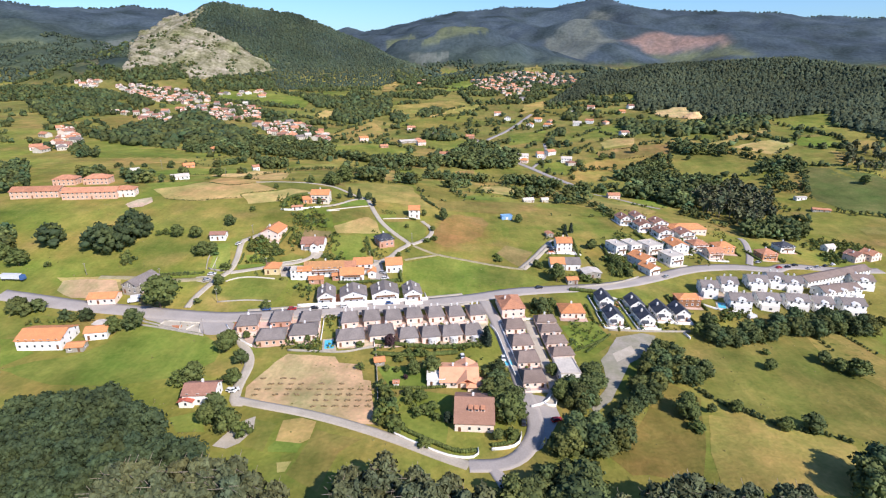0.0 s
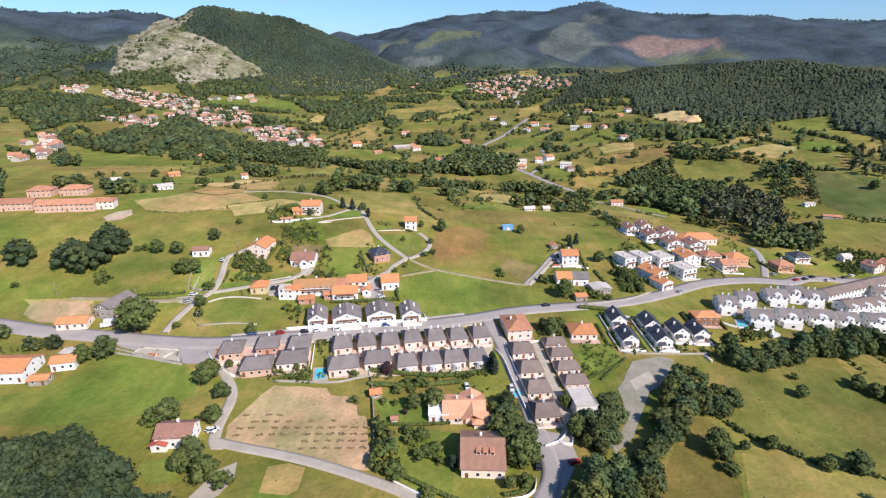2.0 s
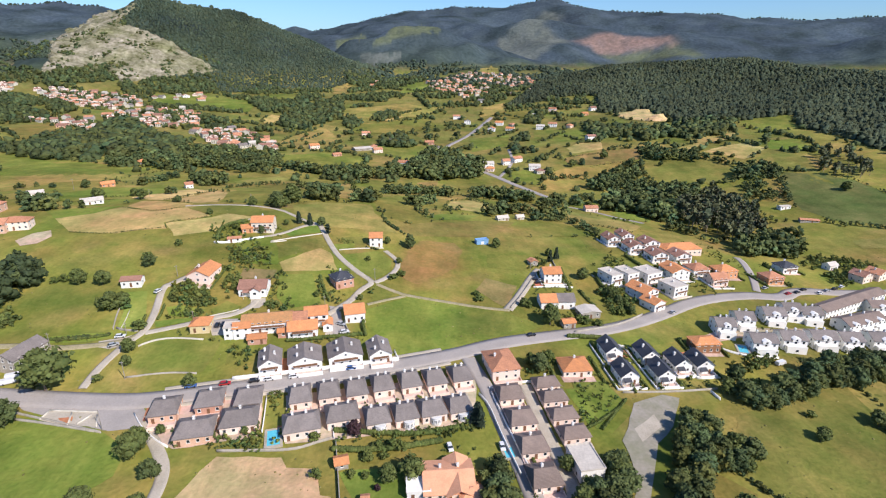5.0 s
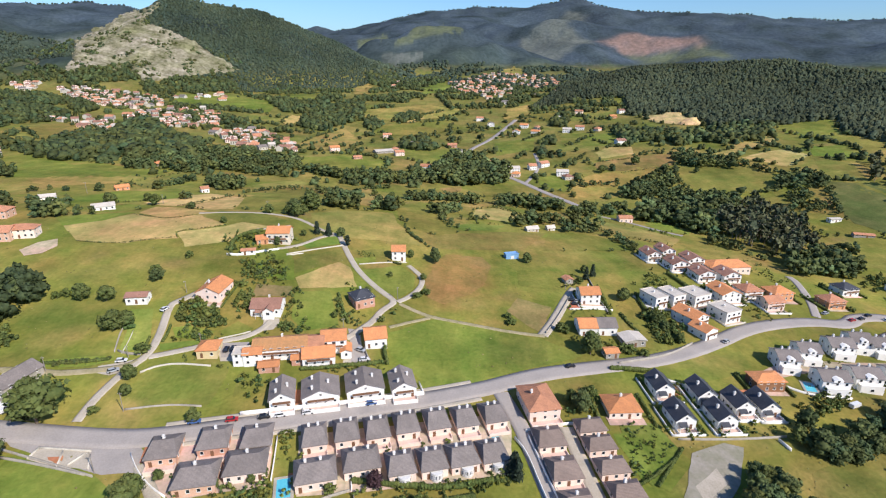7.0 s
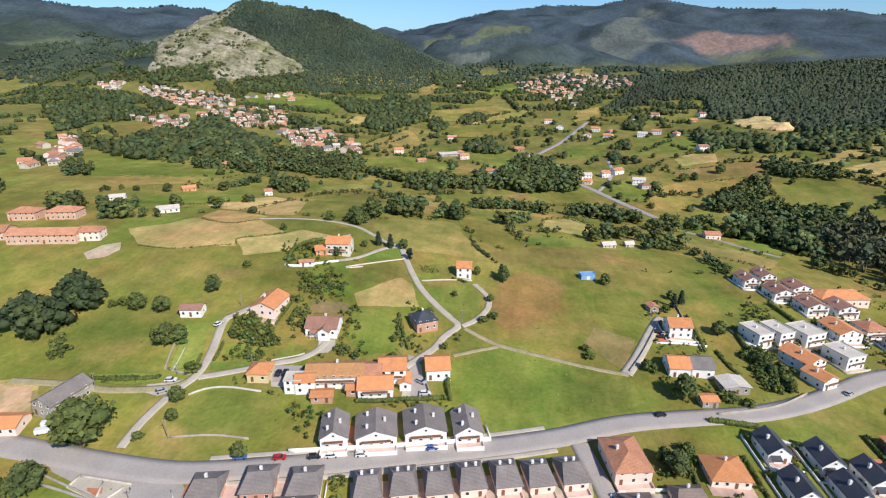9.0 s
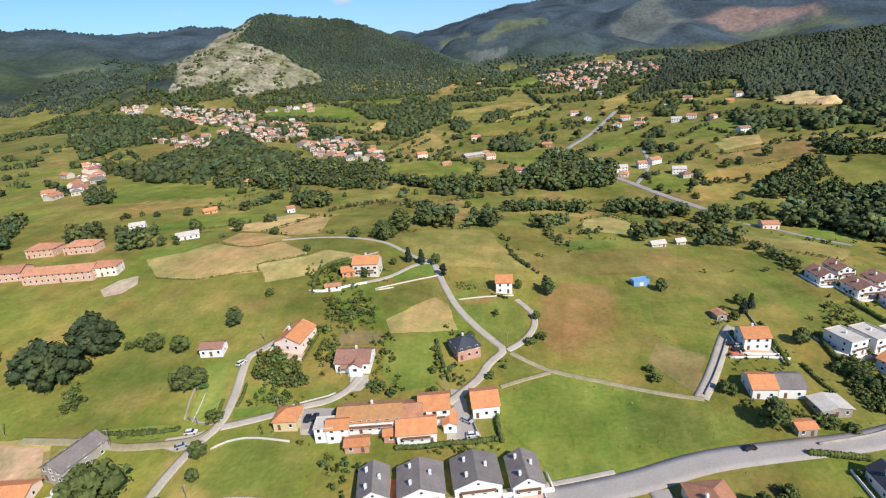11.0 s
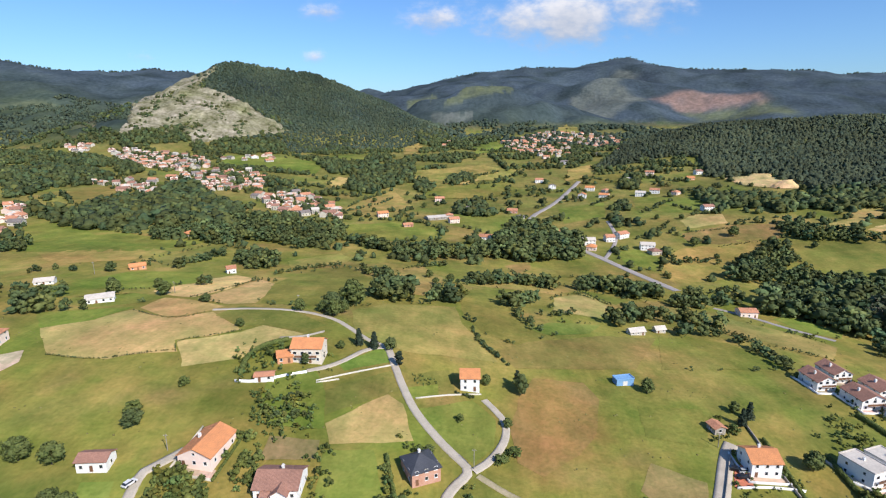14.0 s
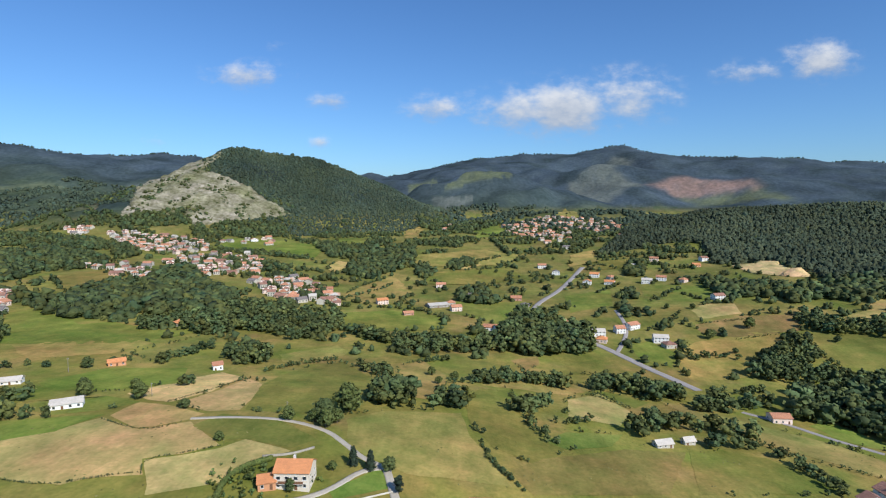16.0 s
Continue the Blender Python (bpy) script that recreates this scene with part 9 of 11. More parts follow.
# rough grass and bracken tufts over the meadows
tuft_rng = np.random.default_rng(55)
spot = np.stack([tuft_rng.uniform(-300, 330, 9000), tuft_rng.uniform(150, 560, 9000)], -1)
spot = spot[(wobble(spot[:, 0], spot[:, 1], 38, 71) + 0.5 * wobble(spot[:, 0], spot[:, 1], 14, 72) > 0.45) & (np.abs(spot[:, 0]) < 0.95 * (spot[:, 1] + 20))]
spot = clear_spots(spot, fields=False, room=1.5)[:1300]
lump, lump_faces, lump_z = [], [], sheet_z(spot[:, 0], spot[:, 1])
for k, (x, y) in enumerate(spot):
    r = tuft_rng.uniform(0.2, 0.55)
    lump.append(ICO * (r, r, r * 0.55) * tuft_rng.uniform(0.6, 1.25, (12, 1)) + (x, y, lump_z[k] + 0.08))
    lump_faces.append(ICO_FACES + 12 * k)
ROUGH = surface("rough_grass", (0.16, 0.165, 0.05), (0.23, 0.20, 0.08), grain=0.7, patch=25, rough=1, spec=0.1, island=0.35)
tagged(new("rough_grass", fast_mesh("rough_grass", np.vstack(lump), np.vstack(lump_faces), [ROUGH])), "tussocks of rough grass and bracken in the meadows", "grass", kind="stuff")

# woods and hedgerows over the valley floor
wood("woodland", "valley wood of mixed broadleaf trees with dark uneven crowns", "broad", 8, 6, 12, [(-753, 1015), (-700, 1017), (-687, 1048), (-613, 1010), (-549, 981), (-512, 918), (-526, 886), (-557, 839), (-534, 793), (-541, 771)])
wood("woodland", "valley wood of mixed broadleaf trees with dark uneven crowns", "broad", 8, 6, 12, [(-942, 1233), (-846, 1186), (-853, 1208), (-750, 1159), (-699, 1133), (-654, 1127), (-592, 1047), (-657, 1046), (-747, 1114), (-818, 1090)])
wood("woodland", "valley wood of mixed broadleaf trees with dark uneven crowns", "broad", 8, 6, 11, [(-619, 1089), (-586, 1098), (-524, 1023), (-521, 978), (-562, 1007)])
wood("woodland", "valley wood of mixed broadleaf trees with dark uneven crowns", "broad", 8, 6, 12, [(-514, 740), (-485, 742), (-446, 735), (-381, 652), (-435, 686), (-485, 706)], thin=-0.2)
wood("woodland", "valley wood of mixed broadleaf trees with dark uneven crowns", "broad", 7.5, 7, 14, [(-434, 722), (-440, 773), (-446, 822), (-406, 827), (-361, 758), (-330, 677), (-348, 664), (-377, 653)])
wood("woodland", "valley wood of mixed broadleaf trees with dark uneven crowns", "broad", 7.5, 9, 17, [(-404, 820), (-424, 888), (-425, 925), (-407, 945), (-324, 834), (-281, 806), (-257, 705), (-295, 702), (-322, 690)])
wood("woodland", "valley wood of mixed broadleaf trees with dark uneven crowns", "broad", 7.5, 7, 13, [(-304, 687), (-280, 729), (-261, 770), (-207, 759), (-173, 685), (-184, 653), (-220, 668), (-239, 631), (-267, 647)], thin=-0.9)
wood("woodland", "valley wood of mixed broadleaf trees with dark uneven crowns", "broad", 7, 7, 11, [(-311, 653), (-313, 668), (-302, 674), (-289, 663), (-285, 634), (-294, 630)])
wood("woodland", "valley wood of mixed broadleaf trees with dark uneven crowns", "broad", 7.5, 7, 13, [(-203, 745), (-183, 761), (-156, 751), (-130, 696), (-98, 676), (-82, 636), (-118, 672), (-143, 693), (-155, 655), (-169, 635)])
wood("woodland", "valley wood of mixed broadleaf trees with dark uneven crowns", "broad", 7.5, 7, 13, [(-80, 619), (-102, 668), (-75, 660), (-46, 675), (-20, 671), (7, 688), (16, 642), (-35, 630)])
wood("woodland", "valley wood of mixed broadleaf trees with dark uneven crowns", "broad", 7, 10, 17, [(8, 704), (25, 747), (45, 795), (74, 760), (73, 709), (62, 649), (31, 631), (16, 642)])
wood("woodland", "valley wood of mixed broadleaf trees with dark uneven crowns", "broad", 7, 9, 15, [(74, 714), (99, 725), (102, 691), (92, 660), (66, 642)])
wood("woodland", "clump of tall broadleaf trees between meadows", "broad", 6.5, 8, 14, [(-76, 477), (-68, 491), (-60, 494), (-53, 488), (-50, 462), (-63, 458), (-74, 466)])
wood("woodland", "clump of tall broadleaf trees between meadows", "broad", 6, 7, 12, [(-41, 483), (-32, 490), (-22, 495), (-24, 474), (-40, 463)])
wood("woodland", "clump of tall broadleaf trees between meadows", "broad", 5.5, 4, 8, [(-108, 573), (-94, 566), (-76, 555), (-64, 519), (-70, 507), (-91, 548)])
wood("woodland", "clump of tall broadleaf trees between meadows", "broad", 6, 7, 12, [(-1, 491), (10, 497), (25, 504), (25, 496), (12, 482), (0, 483)])
wood("woodland", "clump of tall broadleaf trees between meadows", "broad", 6, 6, 10, [(-18, 543), (-14, 553), (3, 575), (11, 563), (31, 570), (47, 570), (44, 551), (18, 556), (-10, 540)])
wood("woodland", "clump of tall broadleaf trees between meadows", "broad", 6.5, 8, 13, [(62, 555), (78, 580), (90, 578), (106, 567), (127, 560), (119, 544), (96, 538), (81, 554), (64, 556)])
wood("woodland", "clump of tall broadleaf trees between meadows", "broad", 6, 7, 11, [(63, 477), (80, 500), (88, 495), (108, 490), (126, 494), (135, 482), (126, 471), (113, 481), (94, 486), (79, 479), (61, 461)], thin=-0.8)
wood("woodland", "clump of tall broadleaf trees between meadows", "broad", 6, 5, 9, [(78, 458), (91, 465), (106, 466), (124, 465), (118, 455), (103, 459), (83, 458)])
wood("woodland", "clump of tall broadleaf trees between meadows", "broad", 6, 6, 11, [(119, 523), (132, 548), (149, 558), (152, 544), (141, 525)])
wood("woodland", "clump of tall broadleaf trees between meadows", "broad", 6, 3, 6, [(142, 573), (166, 576), (191, 579), (184, 568), (160, 566), (143, 571)], thin=-0.4)
wood("woodland", "clump of tall broadleaf trees between meadows", "broad", 6.5, 7, 12, [(151, 538), (158, 544), (175, 552), (176, 543), (156, 528)], thin=-0.9)
wood("woodland", "clump of tall broadleaf trees between meadows", "broad", 6.5, 8, 16, [(190, 546), (218, 570), (231, 566), (277, 578), (296, 567), (225, 481), (210, 489), (204, 512), (184, 517), (181, 531)])
wood("woodland", "clump of tall broadleaf trees between meadows", "broad", 6.5, 8, 14, [(206, 623), (246, 654), (266, 672), (269, 654), (259, 628), (234, 618), (230, 602), (198, 592), (194, 608)], thin=-0.9)
wood("woodland", "clump of tall broadleaf trees between meadows", "broad", 7, 7, 12, [(249, 614), (264, 604), (285, 588), (303, 576), (286, 555), (268, 581), (248, 593), (236, 594)], thin=-0.9)
wood("woodland", "valley wood of mixed broadleaf trees with dark uneven crowns", "broad", 8, 7, 13, [(316, 746), (336, 745), (319, 708), (364, 694), (343, 666), (320, 680), (294, 694), (299, 713)])
wood("woodland", "valley wood of mixed broadleaf trees with dark uneven crowns", "broad", 8, 7, 13, [(299, 933), (310, 878), (341, 871), (367, 844), (412, 874), (495, 841), (430, 758), (356, 784), (335, 770), (316, 812), (279, 814), (279, 871)])
wood("woodland", "valley wood of mixed broadleaf trees with dark uneven crowns", "broad", 8.5, 7, 12, [(-313, 1246), (-267, 1242), (-213, 1192), (-165, 1226), (-116, 1302), (-109, 1189), (-148, 1101), (-190, 1121), (-241, 1129), (-282, 1169)], thin=-0.6)
wood("woodland", "valley wood of mixed broadleaf trees with dark uneven crowns", "broad", 8, 7, 12, [(-209, 1069), (-180, 1117), (-150, 1193), (-110, 1178), (-103, 1072), (-131, 1035), (-156, 973), (-189, 990)])
wood("woodland", "valley wood of mixed broadleaf trees with dark uneven crowns", "broad", 8, 7, 11, [(-237, 857), (-220, 898), (-195, 883), (-200, 831), (-222, 820)])
wood("woodland", "valley wood of mixed broadleaf trees with dark uneven crowns", "broad", 8, 7, 12, [(-144, 1650), (-71, 1771), (9, 1666), (85, 1662), (65, 1584), (-9, 1472), (-66, 1576), (-132, 1593)], thin=-0.3)
wood("woodland", "valley wood of mixed broadleaf trees with dark uneven crowns", "broad", 7, 8, 13, [(-32, 871), (-24, 916), (-1, 934), (12, 888), (18, 837), (-23, 842)])
wood("woodland", "valley wood of mixed broadleaf trees with dark uneven crowns", "broad", 7, 6, 10, [(-51, 1067), (-43, 1119), (-9, 1144), (0, 1093), (-33, 1051)])
wood("woodland", "valley wood of mixed broadleaf trees with dark uneven crowns", "broad", 7, 6, 10, [(-98, 1023), (-88, 1066), (-60, 1047), (-64, 1026), (-82, 978)])
wood("woodland", "valley wood of mixed broadleaf trees with dark uneven crowns", "broad", 7, 6, 10, [(-58, 832), (-54, 847), (-43, 842), (-40, 816), (-56, 814)])
wood("woodland", "valley wood of mixed broadleaf trees with dark uneven crowns", "broad", 8, 7, 11, [(178, 1268), (203, 1337), (234, 1382), (215, 1251), (181, 1217)])
wood("woodland", "valley wood of mixed broadleaf trees with dark uneven crowns", "broad", 7, 7, 12, [(215, 1012), (245, 1061), (258, 1036), (228, 956), (212, 973)])
wood("woodland", "valley wood of mixed broadleaf trees with dark uneven crowns", "broad", 7, 6, 10, [(165, 851), (186, 886), (194, 867), (182, 838)])
wood("woodland", "valley wood of mixed broadleaf trees with dark uneven crowns", "broad", 7, 6, 10, [(355, 1157), (381, 1186), (362, 1113), (333, 1085)])
wood("woodland", "valley wood of mixed broadleaf trees with dark uneven crowns", "broad", 7, 6, 10, [(143, 805), (163, 821), (150, 758), (141, 752)])
wood("woodland", "clump of tall broadleaf trees between meadows", "broad", 6.5, 6, 12, [(-200, 574), (-195, 583), (-184, 599), (-170, 586), (-160, 560), (-179, 544)])
wood("woodland", "clump of tall broadleaf trees between meadows", "broad", 6, 5, 9, [(-241, 426), (-246, 432), (-235, 429), (-226, 421), (-231, 417)])
wood("woodland", "clump of tall broadleaf trees between meadows", "broad", 6, 5, 9, [(-221, 421), (-223, 426), (-216, 427), (-212, 423), (-217, 419)])
wood("woodland", "clump of tall broadleaf trees between meadows", "broad", 6, 6, 10, [(-398, 585), (-386, 592), (-373, 589), (-357, 568), (-375, 560)])
wood("woodland", "clump of tall broadleaf trees between meadows", "broad", 5.5, 5, 8, [(-186, 489), (-181, 490), (-177, 491), (-175, 482), (-179, 479)])
wood("woodland", "valley wood of mixed broadleaf trees with dark uneven crowns", "broad", 8, 6, 11, [(-703, 1202), (-626, 1201), (-582, 1201), (-643, 1212), (-676, 1230)], thin=-0.5)
wood("woodland", "valley wood of mixed broadleaf trees with dark uneven crowns", "broad", 8, 6, 11, [(-444, 1088), (-376, 1064), (-336, 1029), (-290, 1027), (-272, 967), (-315, 972), (-344, 981), (-386, 1001)], thin=-0.2)
wood("woodland", "valley wood of mixed broadleaf trees with dark uneven crowns", "broad", 8, 6, 11, [(-322, 925), (-299, 951), (-240, 974), (-206, 969), (-196, 925), (-249, 947), (-288, 919)], thin=-0.2)
wood("woodland", "valley wood of mixed broadleaf trees with dark uneven crowns", "broad", 8, 7, 11, [(-269, 760), (-267, 785), (-250, 792), (-219, 797), (-208, 784), (-240, 766)], thin=-0.5)
tree_row(4, 8, 5, 5, [(-111, 1306), (-47, 1351), (26, 1358)])
tree_row(4, 7, 5, 4, [(-119, 1271), (-90, 1260), (-23, 1301)])
tree_row(6, 10, 5, 5, [(38, 1359), (54, 1248), (63, 1162)])
tree_row(4, 7, 5, 4, [(1, 1116), (42, 1154)])
tree_row(4, 7, 5, 5, [(8, 951), (32, 932)])
tree_row(3, 6, 5, 4, [(-69, 971), (-48, 954)])
tree_row(3, 5, 4, 3, [(-105, 825), (-80, 846)])
tree_row(4, 7, 5, 4, [(51, 1031), (44, 948)])
tree_row(4, 7, 5, 5, [(31, 868), (50, 886)])
tree_row(4, 8, 5, 6, [(262, 1051), (285, 1018), (316, 982)])
tree_row(4, 7, 5, 5, [(307, 1159), (306, 1054)])
tree_row(4, 6, 5, 4, [(266, 926), (298, 931)])
tree_row(3, 6, 5, 4, [(205, 838), (248, 881)])
tree_row(3, 6, 5, 4, [(241, 853), (256, 819)])
tree_row(4, 6.5, 3.5, 3, [(166, 676), (167, 654), (169, 639)])
tree_row(4, 6.5, 3.5, 3, [(176, 647), (195, 647), (201, 639)])
tree_row(1.5, 2.5, 2, 1, [(214, 735), (256, 740)])
tree_row(1, 2, 2, 1, [(224, 686), (268, 694)])
tree_row(4, 7, 3.5, 4, [(128, 452), (135, 450), (133, 434), (136, 424), (139, 418)])
tree_row(1.2, 2.4, 2.2, 1.5, [(130, 472), (137, 454), (155, 448), (169, 436)])
tree_row(2, 4, 3, 2, [(174, 483), (182, 477)])
tree_row(2, 4, 3, 3, [(115, 472), (127, 467)])
tree_row(3, 6, 3.4, 4, [(-305, 503), (-294, 512), (-281, 516)])
tree_row(4, 6, 3.6, 3, [(-261, 519), (-254, 528), (-250, 542)])
tree_row(1, 2, 2, 1, [(-218, 463), (-205, 468)])
tree_row(5, 8, 4, 4, [(-228, 538), (-226, 559), (-221, 583), (-222, 606)])
tree_row(2, 4, 2.6, 2, [(-156, 498), (-144, 502)])
tree_row(2.5, 4, 2.6, 2, [(-154, 528), (-144, 555), (-119, 585)])
tree_row(1.5, 3, 2.4, 1.5, [(-51, 460), (-40, 464)])
tree_row(1, 2, 2, 1, [(-85, 439), (-71, 450)])
tree_row(2, 4, 2.6, 4, [(-22, 445), (-20, 440)])
tree_row(1.3, 2.4, 1.5, 1, [(-18, 430), (-14, 412), (-8, 402), (-4, 397)])
tree_row(3, 6, 3, 3, [(10, 470), (12, 453), (16, 440)])
tree_row(3, 5, 3, 3, [(22, 474), (35, 475), (44, 483)])
tree_row(4, 6, 3.5, 3, [(-60, 591), (-36, 608)])
tree_row(1.5, 3, 2.4, 1.5, [(57, 542), (69, 533), (76, 519)])
tree_row(3, 5, 3.4, 3, [(-33, 532), (-16, 544)])
tree_row(3, 6, 4, 3, [(193, 1060), (214, 1025)])
tree_row(3, 6, 4, 4, [(173, 1188), (225, 1231)])
tree_row(3, 6, 4, 4, [(150, 886), (186, 926)])
tree_row(3, 6, 4, 4, [(81, 1027), (111, 975), (159, 990)])
tree_row(3, 6, 4, 4, [(77, 883), (111, 911)])
tree_row(2, 5, 4, 3, [(-184, 843), (-154, 869), (-120, 950)])
tree_row(3, 6, 4, 3, [(-141, 798), (-104, 813), (-63, 795)])
tree_row(3, 6, 4, 4, [(56, 782), (85, 807), (107, 818)])
tree_row(2, 5, 4, 3, [(158, 720), (181, 737), (207, 775)])
tree_row(3, 6, 4, 3, [(276, 665), (274, 646), (268, 623)])
tree_row(2, 4, 4, 2, [(271, 759), (311, 769), (326, 764)])
tree_row(4, 8, 5, 4, [(-1277, 1618), (-1230, 1678), (-800, 1244)])
tree_row(4, 8, 5, 4, [(-1234, 1748), (-756, 1265)])
tree_row(3, 6, 5, 4, [(-545, 1237), (-447, 1273), (-349, 1382)])
tree_row(4, 7, 5, 4, [(-443, 1132), (-364, 1109), (-271, 1089)])
tree_row(3, 6, 5, 4, [(-566, 1133), (-464, 1051)])
tree_row(3, 6, 5, 3, [(-244, 1360), (-185, 1485)])
tree_row(4, 8, 5, 4, [(-10, 1442), (66, 1406), (130, 1416)])
tree_row(3, 6, 5, 3, [(134, 1356), (192, 1344), (261, 1334)])
tree_row(3, 6, 5, 3, [(319, 1334), (263, 1254), (217, 1156)])
tree("broad", "leafy green deciduous tree standing alone in a meadow", -143.7, 918.7, 7, 1.15)
tree("broad", "leafy green deciduous tree standing alone in a meadow", -102.7, 975.3, 6, 1.15)
tree("broad", "leafy green deciduous tree standing alone in a meadow", -72.7, 894.5, 7, 1.15)
tree("broad", "leafy green deciduous tree standing alone in a meadow", -134.5, 856, 6, 1.15)
tree("broad", "leafy green deciduous tree standing alone in a meadow", 85.9, 1103.6, 7, 1.15)
tree("broad", "leafy green deciduous tree standing alone in a meadow", 121.6, 1207.9, 7, 1.15)
tree("broad", "leafy green deciduous tree standing alone in a meadow", 163.6, 1190.8, 7, 1.15)
tree("broad", "leafy green deciduous tree standing alone in a meadow", 4.1, 1026.4, 6, 1.15)
tree("broad", "leafy green deciduous tree standing alone in a meadow", 300, 989.6, 7, 1.15)
tree("broad", "leafy green deciduous tree standing alone in a meadow", 227.6, 788.8, 6, 1.15)
tree("broad", "leafy green deciduous tree standing alone in a meadow", 202.3, 795.1, 6, 1.15)
tree("broad", "leafy green deciduous tree standing alone in a meadow", 250.4, 714.1, 11, 1.15)
tree("broad", "leafy green deciduous tree standing alone in a meadow", 203, 691.8, 9, 1.15)
tree("broad", "leafy green deciduous tree standing alone in a meadow", 218.6, 701.1, 7, 1.15)
tree("broad", "leafy green deciduous tree standing alone in a meadow", -46.8, 553.1, 6, 1.15)
tree("broad", "leafy green deciduous tree standing alone in a meadow", -40.7, 527.5, 5, 1.15)
tree("broad", "leafy green deciduous tree standing alone in a meadow", -30.8, 543.6, 6, 1.15)
tree("broad", "leafy green deciduous tree standing alone in a meadow", -90.1, 432.9, 10, 1.15)
tree("broad", "leafy green deciduous tree standing alone in a meadow", -81.6, 446.9, 14, 1.15)
tree("broad", "leafy green deciduous tree standing alone in a meadow", -201.8, 471.9, 6, 1.15)
tree("broad", "leafy green deciduous tree standing alone in a meadow", -188.4, 453.7, 8, 1.15)
tree("broad", "leafy green deciduous tree standing alone in a meadow", -158.2, 438.9, 5, 1.15)
tree("broad", "leafy green deciduous tree standing alone in a meadow", -126.4, 404.6, 4, 1.15)
tree("broad", "leafy green deciduous tree standing alone in a meadow", -218.8, 455.5, 8, 1.15)
tree("broad", "leafy green deciduous tree standing alone in a meadow", -93.8, 429.7, 6, 1.15)
tree("broad", "leafy green deciduous tree standing alone in a meadow", -259.4, 516.2, 7, 1.15)
tree("broad", "leafy green deciduous tree standing alone in a meadow", -154.6, 801.1, 6, 1.15)
tree("broad", "leafy green deciduous tree standing alone in a meadow", -116.6, 859.8, 5, 1.15)
tree("broad", "leafy green deciduous tree standing alone in a meadow", 88.1, 957.3, 7, 1.15)
tree("broad", "leafy green deciduous tree standing alone in a meadow", 29, 1033, 6, 1.15)
tree("broad", "leafy green deciduous tree standing alone in a meadow", 147.3, 937.6, 7, 1.15)
tree("broad", "leafy green deciduous tree standing alone in a meadow", 190.4, 953.9, 6, 1.15)
tree("broad", "leafy green deciduous tree standing alone in a meadow", 286.6, 857.4, 6, 1.15)
tree("broad", "leafy green deciduous tree standing alone in a meadow", 300.9, 666.3, 6, 1.15)
tree("broad", "leafy green deciduous tree standing alone in a meadow", 5.5, 1289.4, 7, 1.15)
tree("broad", "leafy green deciduous tree standing alone in a meadow", -145.5, 1157.4, 8, 1.15)
tree("broad", "leafy green deciduous tree standing alone in a meadow", 130.1, 1113.6, 6, 1.15)
tree("broad", "leafy green deciduous tree standing alone in a meadow", 207.7, 654, 5, 1.15)
wood("woodland", "hillside wood of mixed trees between meadows", "broad", 7, 5, 12, [(235, 646), (246, 622), (267, 597), (281, 573), (227, 482), (208, 501), (199, 547)], thin=-0.45)
wood("tree_stand", "hillside wood of mixed trees between meadows", "gum", 6, 5, 15, [(261, 544), (306, 575), (317, 570), (302, 538), (271, 526)], thin=-0.45)
wood("tree_stand", "stand of tall grey-green trees on the hillside", "gum", 6, 10, 20, [(238, 500), (256, 533), (288, 530), (300, 505), (262, 455), (230, 452)], thin=-0.7)
wood("tree_stand", "stand of tall grey-green trees on the hillside", "gum", 6, 9, 18, [(244, 452), (278, 498), (306, 499), (282, 445), (246, 418)], thin=-0.7)
wood("woodland", "hillside wood of mixed trees between meadows", "broad", 6.5, 7, 13, [(225, 392), (246, 420), (282, 446), (308, 444), (288, 408), (278, 396), (250, 387)])
wood("woodland", "hillside wood of mixed trees between meadows", "broad", 6.5, 5, 10, [(200, 448), (222, 438), (228, 395), (240, 425), (236, 455), (214, 476)], thin=-0.4)
wood("shrubbery", "bushes scattered over a rough hillside", "broad", 7, 2, 5, [(310, 450), (336, 496), (372, 562), (338, 566), (300, 510)], thin=0.1)
wood("shrubbery", "garden bushes behind roadside houses", "bright", 3.6, 1.5, 4, [(262, 380), (292, 402), (318, 380), (300, 352), (280, 358)], thin=-0.1)
wood("woodland", "hillside wood of mixed trees between meadows", "broad", 7, 5, 12, [(360, 617), (410, 636), (395, 589), (364, 581), (350, 600)], thin=-0.45)
wood("tree_stand", "hillside wood of mixed trees between meadows", "gum", 7, 5, 18, [(430, 587), (470, 635), (494, 631), (482, 574), (459, 544), (435, 567)], thin=-0.45)
wood("pine_forest", "hillside wood of mixed trees between meadows", "pine", 6.8, 9, 14, [(542, 769), (550, 705), (540, 615), (555, 578), (764, 804), (738, 846), (626, 897)])
wood("woodland", "hillside wood of mixed trees between meadows", "broad", 7, 5, 9, [(344, 578), (377, 572), (355, 515), (331, 517), (320, 531)], thin=0)
wood("woodland", "hillside wood of mixed trees between meadows", "broad", 7, 6, 11, [(420, 815), (479, 829), (460, 781), (406, 770)], thin=-0.2)
wood("woodland", "hillside wood of mixed trees between meadows", "broad", 6.5, 6, 10, [(-315, 467), (-293, 464), (-269, 433), (-290, 430)], thin=-0.5)
wood("woodland", "hillside wood of mixed trees between meadows", "broad", 6.5, 5, 11, [(-275, 455), (-271, 477), (-249, 462), (-216, 403), (-222, 396), (-253, 426)], thin=-0.45)
tree_row(5, 9, 4, 4, [(300, 725), (346, 711), (364, 661), (375, 619)])
tree_row(4, 8, 4, 4, [(426, 794), (427, 736), (441, 696)])
